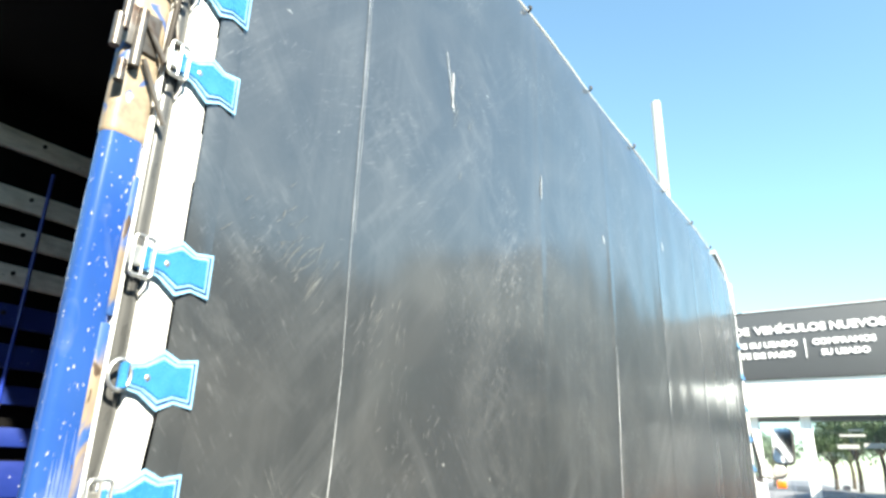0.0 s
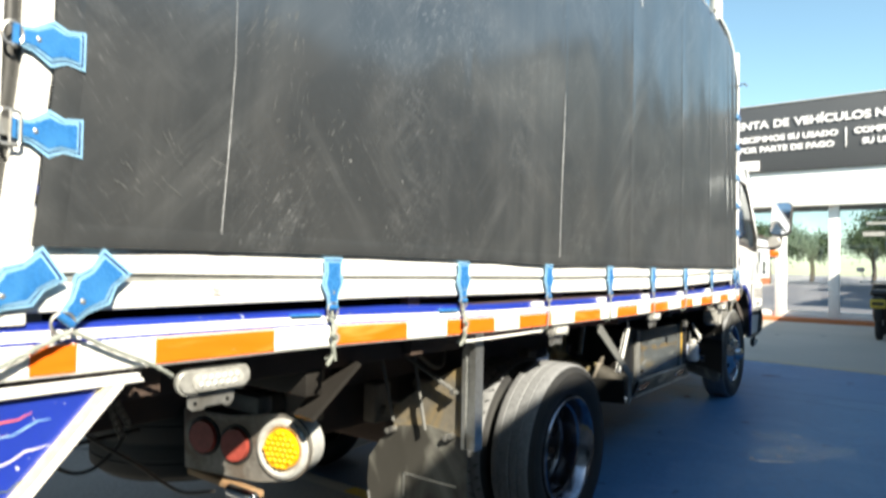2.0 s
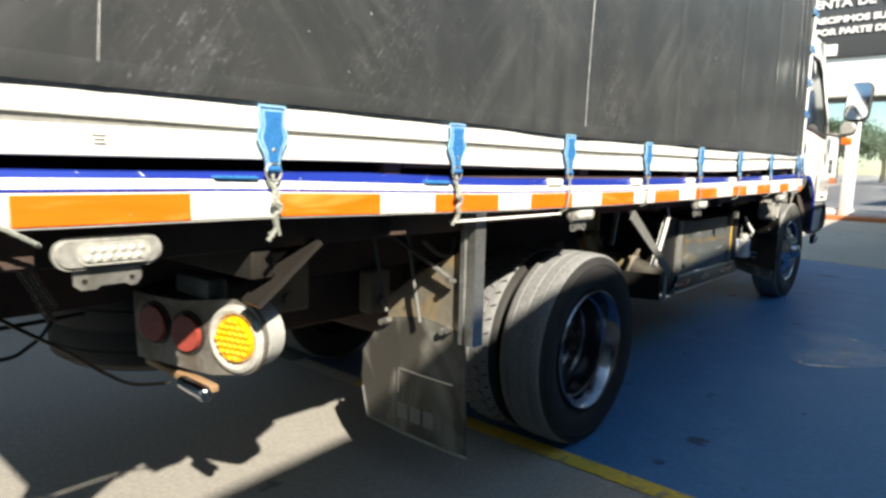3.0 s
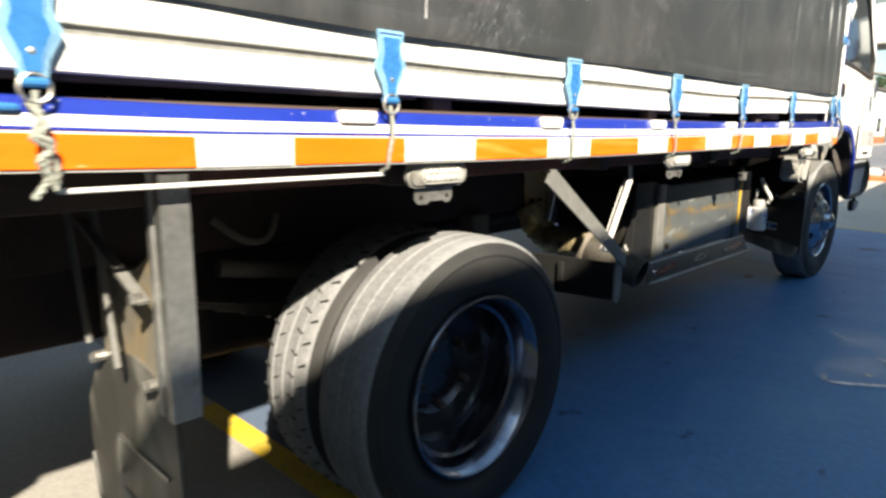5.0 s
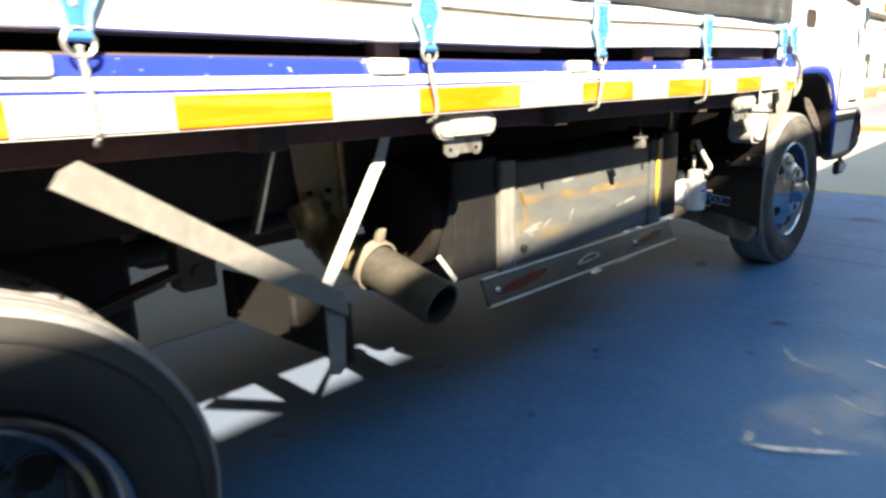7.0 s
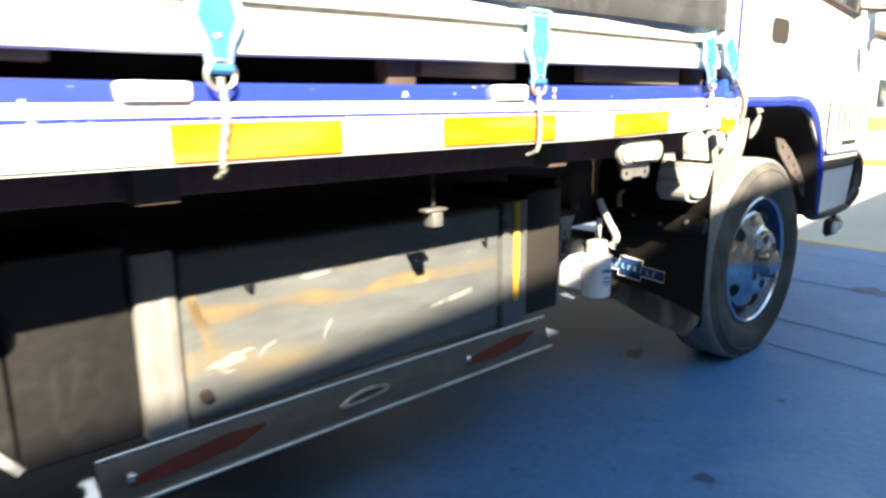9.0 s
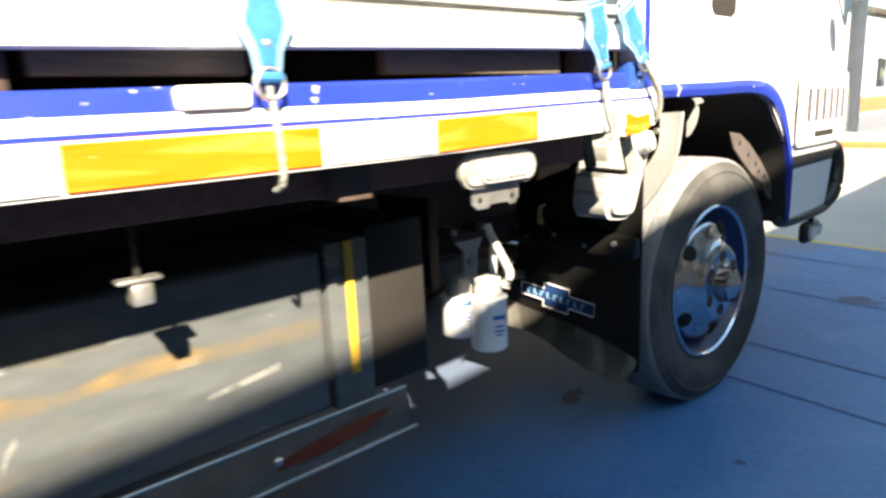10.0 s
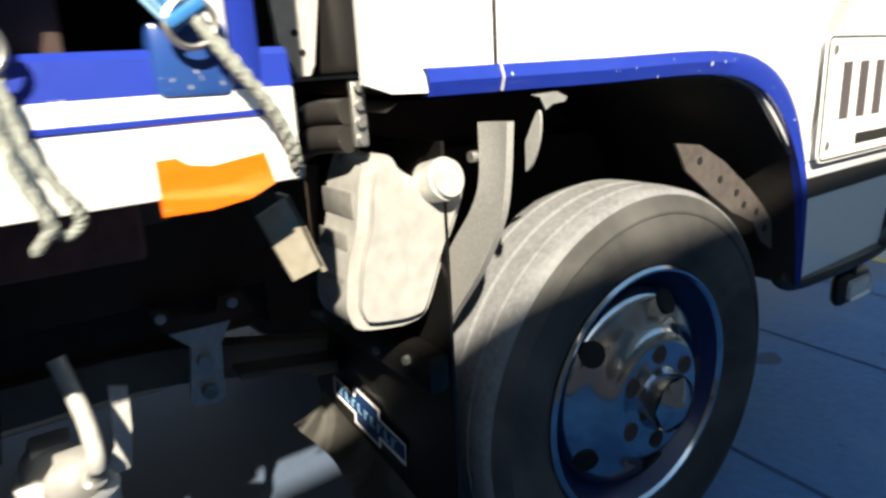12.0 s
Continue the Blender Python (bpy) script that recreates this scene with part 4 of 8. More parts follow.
def make_cab():
    window = [(5.86, 1.46), (6.84, 1.40), (6.86, 1.52), (6.62, 1.96), (6.52, 2.04), (5.88, 2.06), (5.84, 1.99)]
    back = [(5.566, 1.03), (5.602, 1.018), (5.757, 1.014), (5.757, 2.22), (5.566, 2.22)]
    bm = bmesh.new()
    cab_sheet(bm, back)
    cab = part("cab", bm, CABWHITE, truck, "white painted cab")
    door_low = [(5.763, 1.014)] + [p for p in ARCH if p[0] > 5.763 and p[1] > 0.835] + [(6.592, 0.822), (6.64, 1.10), (6.84, 1.395), (5.86, 1.455), (5.763, 1.455)]
    bm = bmesh.new()
    cab_sheet(bm, door_low)
    door = part("door", bm, CABWHITE, cab, "white cab door")
    bm = bmesh.new()
    cab_sheet(bm, [(5.763, 1.457), (5.84, 1.457), (5.835, 2.0), (5.88, 2.08), (6.53, 2.06), (6.66, 1.96), (6.88, 1.52), (6.86, 1.40), (7.0, 1.40), (6.98, 1.60), (6.78, 2.03), (6.6, 2.22), (5.763, 2.22)])
    part("door_frame", bm, CABWHITE, cab)
    bm = bmesh.new()
    cab_sheet(bm, window, 0.006)
    seam = bmesh.new()
    tube(seam, [(side_x(5.76, z) + 0.0008, 5.76, z) for z in (1.016, 1.2, 1.4, 1.6, 1.8, 2.0, 2.2)], 0.0028, 6)
    part("door_seam", seam, PLASTIC, cab)
    part("door_window", bm, BLACKGLASS, cab, "dark cab window")
    bm = bmesh.new()
    pts = [(side_x(y, z) + 0.004, y, z) for y, z in window + window[:1]]
    tube(bm, pts, 0.014, 8)
    part("window_seal", bm, PLASTIC, cab)
    # front quarter with the painted number board, and the lower corner panel
    bm = bmesh.new()
    cab_sheet(bm, [(6.596, 0.822), (7.14, 0.822), (7.17, 1.0), (7.16, 1.40), (6.846, 1.40), (6.645, 1.10)])
    part("front_quarter", bm, CABWHITE, cab)
    bm = bmesh.new()
    cab_sheet(bm, [(6.60, 0.785), (7.10, 0.785), (7.14, 0.818), (6.596, 0.818)])
    cab_sheet(bm, [(6.622, 0.552), (7.06, 0.552), (7.08, 0.74), (6.604, 0.738)])
    part("corner_panel", bm, CABWHITE, cab, "white lower corner panel")
    bm = bmesh.new()
    cab_sheet(bm, [(6.604, 0.740), (7.08, 0.742), (7.10, 0.783), (6.60, 0.783)], 0.02)
    part("trim_line", bm, PLASTIC, cab)
    bm = bmesh.new()
    tube(bm, arc_points([(-0.20, 6.60, 0.562), (-0.185, 6.64, 0.538), (-0.18, 6.85, 0.535), (-0.19, 7.08, 0.54), (-0.23, 7.16, 0.56)]), 0.019, 10)
    part("lower_bar", bm, PLASTIC, cab, "black rounded lower bar")
    bm = bmesh.new()
    tube(bm, arc_points([(-0.20, 7.07, 0.545), (-0.185, 7.15, 0.60), (-0.19, 7.19, 0.70), (-0.20, 7.17, 0.775), (-0.24, 7.15, 0.79)]), 0.032, 12)
    rbox(bm, -2.0, -0.22, 7.10, 7.24, 0.52, 0.80, 0.03, 3)
    part("bumper", bm, PLASTIC, truck, "black front bumper")
    # blue arch band and the dark liner behind it
    bm = bmesh.new()
    inner = ARCH
    outer = arc_points([(5.645, 1.046), (5.95, 1.050), (6.25, 1.054), (6.40, 1.026), (6.50, 0.960), (6.565, 0.86), (6.592, 0.775), (6.608, 0.65), (6.62, 0.545)])
    prev = None
    for (yi, zi), (yo, zo) in zip(inner, outer):
        yi = max(yi, 5.645)
        ring = []
        for y, z, dx in ((yi, zi, -0.015), (yi, zi, 0.010), ((yi + yo) / 2, (zi + zo) / 2, 0.016), (yo, zo, 0.009), (yo, zo, -0.002)):
            ring.append(bm.verts.new((side_x(y, z) + dx, y, z)))
        if prev:
            for k in range(4):
                bm.faces.new((prev[k], ring[k], ring[k + 1], prev[k + 1]))
        prev = ring
    part("arch_band", bm, BLUE, cab, "glossy blue wheel arch band")
    bm = bmesh.new()
    prev = None
    for y, z in [(5.60, 1.0)] + ARCH:
        ring = [bm.verts.new((x, y, z - 0.004)) for x in (-0.165, -0.55, -0.75)]
        if prev:
            for k in range(2):
                bm.faces.new((prev[k], ring[k], ring[k + 1], prev[k + 1]))
        prev = ring
    part("arch_liner", bm, PLASTIC, cab, "black plastic wheel arch liner")
    bm = bmesh.new()
    plate(bm, [(5.79, 1.006), (5.805, 1.002), (5.815, 0.985), (5.828, 0.992), (5.85, 0.994), (5.855, 1.0), (5.835, 1.008)], 0.003, Matrix.Translation((-0.117, 0, 0)) @ YZ)
    part("liner_tab", bm, GREYPART, cab, "small bright tab below the arch")
    bm = bmesh.new()
    rbox(bm, -0.78, -0.74, 5.6, 6.9, 0.55, 1.02, 0.005)
    part("inner_panel", bm, DARKMETAL, cab)
    # rest of the shell
    bm = bmesh.new()
    rbox(bm, -2.05, -0.17, 5.595, 5.63, 1.045, 2.22, 0.01)
    part("cab_back", bm, PLASTIC, cab, "dark rear panel of the cab")
    bm = bmesh.new()
    rbox(bm, -1.98, -0.24, 5.56, 6.75, 2.20, 2.27, 0.03, 3)
    part("cab_roof", bm, CABWHITE, cab)
    bm = bmesh.new()
    plate(bm, [(7.12, 0.80), (7.20, 0.82), (7.20, 1.38), (6.72, 2.22), (6.66, 2.22), (7.12, 1.38)], 1.78, Matrix(((0, 0, -1, -0.21), (1, 0, 0, 0), (0, 1, 0, 0), (0, 0, 0, 1))))
    part("cab_front", bm, CABWHITE, cab)
    bm = bmesh.new()
    plate(bm, [(7.192, 1.42), (7.206, 1.42), (6.782, 2.16), (6.768, 2.16)], 1.56, Matrix(((0, 0, -1, -0.32), (1, 0, 0, 0), (0, 1, 0, 0), (0, 0, 0, 1))))
    part("windscreen", bm, BLACKGLASS, cab, "dark windscreen")
    bm = bmesh.new()
    rbox(bm, -1.85, -0.45, 7.202, 7.215, 0.90, 1.12, 0.005)
    part("grille", bm, PLASTIC, cab, "black front grille")
    bm = bmesh.new()
    rbox(bm, -2.06, -2.04, 5.6, 7.1, 1.03, 2.2, 0.005)
    part("cab_side", bm, CABWHITE, cab)
    bm = bmesh.new()
    rbox(bm, -2.0, -0.2, 5.62, 7.1, 1.018, 1.04, 0.004)
    part("cab_floor", bm, DARKMETAL, cab)
    # pale gap across the arch band below the door's edge
    bm = bmesh.new()
    tube(bm, [(side_x(5.76, z) + dx, 5.76, z) for z, dx in ((1.014, 0.012), (1.03, 0.0175), (1.048, 0.011))], 0.0022, 6)
    part("band_gap", bm, LAMPBODY, cab)
    # door handle
    bm = bmesh.new()
    t = bmesh.new()
    plate(t, rounded(0.145, 0.085, 0.028), 0.006, YZ)
    join(bm, t, Matrix.Translation((-0.152, 6.02, 1.275)))
    h = part("door_handle", bm, PLASTIC, door, "black door handle in a recess")
    # orange side lamp on the quarter
    bm = bmesh.new()
    rbox(bm, -0.20, -0.165, 7.10, 7.19, 0.93, 1.05, 0.012, 3)
    part("side_lamp", bm, AMBER, cab, "amber side lamp")
    # number board: white plate with plain dark bars
    bm = bmesh.new()
    t = bmesh.new()
    plate(t, rounded(0.54, 0.262, 0.02), 0.004, YZ)
    m = Matrix.Translation((-0.152, 6.875, 0.948)) @ Matrix.Rotation(radians(1.7), 4, "Z")
    join(bm, t, m)
    board = part("number_board", bm, WHITE, cab, "white number board with dark bars")
    bm = bmesh.new()
    o = rounded(0.528, 0.25, 0.016)
    tube(bm, [m @ Vector((0.0045, u, v)) for u, v in o + o[:1]], 0.0025, 6)
    part("border", bm, PLASTIC, board)
    for u in (-0.17, -0.09, -0.01, 0.07, 0.14, 0.21):
        bm = bmesh.new()
        rbox(bm, 0.0035, 0.0050, u - 0.022, u + 0.022, -0.045, 0.075, 0.0007, 1, m)
        part("bar", bm, BARGREY, board)
    bm = bmesh.new()
    rbox(bm, 0.004, 0.0055, -0.10, 0.12, -0.105, -0.080, 0.0007, 1, m)
    part("bar", bm, PLASTIC, board)
    for u, v in ((-0.235, 0.10), (-0.235, -0.095), (0.235, -0.095)):
        bm = bmesh.new()
        rod(bm, m @ Vector((0.003, u, v)), m @ Vector((0.007, u, v)), 0.010, 14)
        part("bolt", bm, STEEL, board)
    # lamp hanging below the bumper corner
    bm = bmesh.new()
    rbox(bm, -0.225, -0.185, 6.90, 7.06, 0.405, 0.495, 0.024, 3)
    rod(bm, (-0.20, 6.97, 0.48), (-0.20, 6.97, 0.54), 0.012)
    lamp = part("fog_lamp", bm, PLASTIC, truck, "small black lamp below the bumper")
    bm = bmesh.new()
    rbox(bm, -0.188, -0.180, 6.920, 7.04, 0.424, 0.476, 0.012, 2)
    part("lens", bm, LENSCLEAR, lamp)
    # mirror on its arm, with an orange lamp
    bm = bmesh.new()
    tube(bm, arc_points([(-0.20, 6.86, 1.44), (-0.08, 6.95, 1.43), (0.02, 6.98, 1.44), (0.045, 7.0, 1.50), (0.04, 7.02, 1.58)]), 0.012, 8)
    arm = part("mirror_arm", bm, PLASTIC, truck, "black mirror arm")
    turn = Matrix.Translation((0.045, 7.06, 1.72)) @ pose(0, 0, 0, -15, 0, -6)
    flat = pose(0, 0, 0, 90, 0, 0)
    bm = bmesh.new()
    t = bmesh.new()
    plate(t, rounded(0.205, 0.365, 0.065), 0.05, flat)
    bmesh.ops.bevel(t, geom=[e for e in t.edges if e.calc_face_angle(0) > 1.0], offset=0.010, segments=3, affect="EDGES")
    join(bm, t, turn)
    mir = part("mirror_housing", bm, PLASTIC, arm)
    bm = bmesh.new()
    t = bmesh.new()
    plate(t, rounded(0.182, 0.342, 0.055), 0.003, flat)
    join(bm, t, turn @ Matrix.Translation((0, -0.0505, 0)))
    part("mirror_glass", bm, MIRROR, arm, "mirror glass")
    bm = bmesh.new()
    t = bmesh.new()
    plate(t, rounded(0.13, 0.13, 0.06), 0.04, flat)
    bmesh.ops.bevel(t, geom=[e for e in t.edges if e.calc_face_angle(0) > 1.0], offset=0.010, segments=3, affect="EDGES")
    join(bm, t, Matrix.Translation((-0.01, 7.02, 1.49)) @ pose(0, 0, 0, 10, 0, -8))
    part("round_mirror", bm, LAMPBODY, arm, "small round wide-angle mirror")
    bm = bmesh.new()
    rbox(bm, -0.035, 0.045, 6.84, 6.90, 1.335, 1.40, 0.012, 3)
    part("turn_lamp", bm, ORANGE, arm, "orange turn lamp")


make_cab()


# ---- below the bed ----
def make_side_lamp(at):
    """A clear oval marker lamp on a small pressed bracket, below the rail."""
    m = Matrix.Translation(at)
    bm = bmesh.new()
    t = bmesh.new()
    plate(t, rounded(0.188, 0.058, 0.028, 8), 0.022, YZ)
    bmesh.ops.bevel(t, geom=[e for e in t.edges if e.calc_face_angle(0) > 1.0], offset=0.006, segments=3, affect="EDGES")
    join(bm, t, m @ Matrix.Translation((-0.012, 0, 0)))
    body = part("marker_lamp", bm, LAMPSHELL, truck, "clear oval marker lamp on a steel bracket")
    bm = bmesh.new()
    t = bmesh.new()
    plate(t, rounded(0.128, 0.040, 0.019, 8), 0.009, YZ)
    bmesh.ops.bevel(t, geom=[e for e in t.edges if e.calc_face_angle(0) > 1.0], offset=0.006, segments=3, affect="EDGES")
    join(bm, t, m @ Matrix.Translation((0.008, 0.006, -0.001)))
    lens = part("lens", bm, LENSGREY, body)
    for i in range(6):
        for j in range(2):
            bm = bmesh.new()
            bmesh.ops.create_uvsphere(bm, u_segments=8, v_segments=6, radius=0.0066, matrix=m @ Matrix.Translation((0.0165, -0.040 + 0.017 * i + 0.007 * j, -0.008 + 0.014 * j)) @ Matrix.Diagonal((0.6, 1, 1, 1)))
            part("led", bm, LAMPBODY, lens)
    bm = bmesh.new()
    t = bmesh.new()
    plate(t, [(-0.058, 0.0), (-0.058, -0.052), (-0.046, -0.062), (-0.02, -0.062), (-0.012, -0.056), (0.03, -0.056), (0.04, -0.062), (0.052, -0.060), (0.060, -0.048), (0.060, 0.0)], 0.003, YZ)
    join(bm, t, m @ Matrix.Translation((-0.012, 0, -0.006)))
    br = part("bracket", bm, STEEL, body)
    for y in (-0.04, 0.042):
        bm = bmesh.new()
        rod(bm, m @ Vector((-0.012, y, -0.052)), m @ Vector((-0.0075, y, -0.052)), 0.005, 8)
        part("hole", bm, SHADEBLACK, br)


for y in (0.52, 2.21, 3.435, 4.96):
    make_side_lamp((-0.032, y, 0.903))


def make_guard_bracket():
    """The V of flat bars in front of the rear wheel, with a short post."""
    bm = bmesh.new()
    plate(bm, [(2.622, 0.862), (2.636, 0.884), (2.663, 0.896), (3.085, 0.603), (3.088, 0.556)], 0.006, Matrix.Translation((-0.030, 0, 0)) @ YZ)
    bar(bm, (-0.045, 2.660, 0.893), (-0.045, 3.083, 0.600), 0.030, 0.005, (0.0, 0.55, 1))
    br = part("guard_bracket", bm, BRACKET, truck, "grey folded steel V bracket")
    bm = bmesh.new()
    bar(bm, (-0.105, 3.095, 0.60), (-0.115, 3.253, 0.835), 0.024, 0.006, (1, 0.0, 0))
    bar(bm, (-0.118, 3.107, 0.60), (-0.128, 3.265, 0.835), 0.006, 0.03, (1, 0.0, 0))
    bar(bm, (-0.115, 3.253, 0.83), (-0.15, 3.31, 0.90), 0.024, 0.006, (1, 0.0, 0))
    part("strut", bm, WHITE, br, "bright flat strut")
    bm = bmesh.new()
    plate(bm, [(3.042, 0.588), (3.087, 0.588), (3.078, 0.455), (3.064, 0.440), (3.044, 0.446)], 0.006, Matrix.Translation((-0.038, 0, 0)) @ YZ)
    part("post", bm, BRACKET, br)
    # guard plate hanging across the chassis behind the bracket, its shade put into near black
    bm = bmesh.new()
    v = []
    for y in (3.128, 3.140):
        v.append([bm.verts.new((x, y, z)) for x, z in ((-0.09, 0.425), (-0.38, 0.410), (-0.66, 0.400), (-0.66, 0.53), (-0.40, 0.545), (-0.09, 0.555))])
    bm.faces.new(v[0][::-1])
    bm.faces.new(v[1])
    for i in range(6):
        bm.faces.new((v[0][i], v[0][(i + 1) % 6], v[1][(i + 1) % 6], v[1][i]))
    guard = part("guard_plate", bm, SHADEBLACK, truck, "hanging guard plate, its shade put into the black", smooth=False)
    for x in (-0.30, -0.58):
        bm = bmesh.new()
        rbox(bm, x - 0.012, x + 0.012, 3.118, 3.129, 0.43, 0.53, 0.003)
        part("stiffener", bm, SHADEBLACK, guard)


make_guard_bracket()


def make_hangers():
    """Spring hangers and a box on the chassis rail."""
    for y0, y1, z0, z1, nm in ((1.21, 1.40, 0.56, 0.775, "rail_box"), (1.69, 1.79, 0.49, 0.66, "spring_hanger"), (3.0, 3.1, 0.5, 0.68, "spring_hanger")):
        bm = bmesh.new()
        rbox(bm, -0.70, -0.62, y0, y1, z0, z1, 0.012, 3)
        rod(bm, (-0.66, (y0 + y1) / 2, z0 + 0.05), (-0.60, (y0 + y1) / 2, z0 + 0.05), 0.022, 14)
        part(nm, bm, DUSTY, truck, "dusty grey hanger on the chassis rail")
    bm = bmesh.new()
    tube(bm, arc_points([(-0.60, 1.95, 0.76), (-0.58, 2.03, 0.70), (-0.58, 2.10, 0.70), (-0.60, 2.14, 0.76)]), 0.010, 8)
    part("brake_hose", bm, DUSTY, truck)
    bm = bmesh.new()
    rod(bm, (-0.64, 1.98, 0.62), (-0.60, 2.35, 0.56), 0.024, 14)
    part("damper", bm, DUSTY, truck)
    bm = bmesh.new()
    rbox(bm, -1.75, -0.75, 1.2, 2.0, 0.45, 0.86, 0.03, 2)
    part("toolbox", bm, DARKMETAL, truck, "dark box between the chassis rails")
    bm = bmesh.new()
    rbox(bm, -1.9, -1.55, 3.2, 5.0, 0.35, 0.86, 0.03, 2)
    part("toolbox", bm, DARKMETAL, truck)


make_hangers()


def make_gearbox():
    """Dark engine and gearbox bulk between the chassis rails."""
    bm = bmesh.new()
    rbox(bm, -1.36, -0.84, 5.35, 6.9, 0.50, 1.0, 0.06, 3)
    rbox(bm, -1.30, -0.90, 4.55, 5.36, 0.52, 0.95, 0.08, 3)
    part("gearbox", bm, DARKMETAL, truck, "dark engine and gearbox below the cab")
    bm = bmesh.new()
    rbox(bm, -0.80, -0.765, 4.9, 5.75, 0.555, 0.665, 0.004)
    part("inner_beam", bm, DARKMETAL, truck)


make_gearbox()


def make_mudguard():
    """Alloy channel, mounting plate and the smoked flap behind the rear wheels."""
    bm = bmesh.new()
    plate(bm, [(-0.108, 1.65), (-0.108, 1.60), (-0.092, 1.60), (-0.089, 1.610), (-0.076, 1.610), (-0.073, 1.60), (-0.048, 1.60), (-0.048, 1.65), (-0.053, 1.65), (-0.053, 1.607), (-0.103, 1.607), (-0.103, 1.65)], 0.425, Matrix.Translation((0, 0, 0.50)))
    ch = part("mudguard_channel", bm, ALU, truck, "dirty aluminium channel post")
    bm = bmesh.new()
    plate(bm, [(-0.12, 0.52), (-0.46, 0.47), (-0.46, 0.60), (-0.30, 0.71), (-0.12, 0.80)], 0.006, Matrix(((1, 0, 0, 0), (0, 0, -1, 1.632), (0, 1, 0, 0), (0, 0, 0, 1))))
    part("mudguard_plate", bm, PLATEMAT, truck, "dusty alloy mounting plate")
    for a, b in (((-0.515, 1.588, 0.86), (-0.430, 1.588, 0.555)), ((-0.345, 1.588, 0.90), (-0.268, 1.588, 0.545))):
        bm = bmesh.new()
        rod(bm, a, b, 0.007, 12)
        part("hanger", bm, BRACKET, truck)
    bm = bmesh.new()
    bar(bm, (-0.37, 1.575, 0.822), (-0.122, 1.592, 0.702), 0.007, 0.020, (0, 1, 0))
    brace = part("brace", bm, BRACKET, truck, "grey flat brace bolted to the channel")
    bm = bmesh.new()
    rod(bm, (-0.135, 1.572, 0.708), (-0.135, 1.594, 0.708), 0.011, 6)
    part("bolt", bm, STEEL, brace)
    bm = bmesh.new()
    out = [(-0.10, 0.53), (-0.28, 0.555), (-0.43, 0.53), (-0.53, 0.455), (-0.590, 0.375), (-0.597, 0.27), (-0.562, 0.130), (-0.38, 0.118), (-0.16, 0.115), (-0.08, 0.118)]
    plate(bm, out, 0.006, Matrix(((1, 0, 0, 0), (0, 0, -1, 1.628), (0, 1, 0, 0), (0, 0, 0, 1))))
    flap = part("mud_flap", bm, FLAPMAT, truck, "smoked plastic mud flap with pale bars")
    for k in range(3):
        bm = bmesh.new()
        rbox(bm, -0.40 + 0.063 * k, -0.35 + 0.063 * k, 1.6195, 1.6215, 0.165, 0.225, 0.0006, 1)
        part("bar", bm, GREYPART, flap)
    bm = bmesh.new()
    rbox(bm, -0.40, -0.14, 1.617, 1.6215, 0.345, 0.352, 0.001, 1)
    rbox(bm, -0.40, -0.393, 1.617, 1.6215, 0.26, 0.352, 0.001, 1)
    part("bead", bm, ALU, flap)
    bm = bmesh.new()
    tube(bm, [(x, 1.622, z - 0.004) for x, z in ((-0.59, 0.24), (-0.562, 0.130), (-0.38, 0.118), (-0.16, 0.115), (-0.08, 0.118))], 0.006, 6)
    part("edge_bead", bm, ALU, flap)
    for x, z in ((-0.475, 0.505), (-0.185, 0.525)):
        bm = bmesh.new()
        for d in (0.0, 0.025):
            rod(bm, (x + d, 1.60, z + d * 0.4), (x + d, 1.622, z + d * 0.4), 0.012, 8)
        part("bolt", bm, STEEL, flap)


make_mudguard()


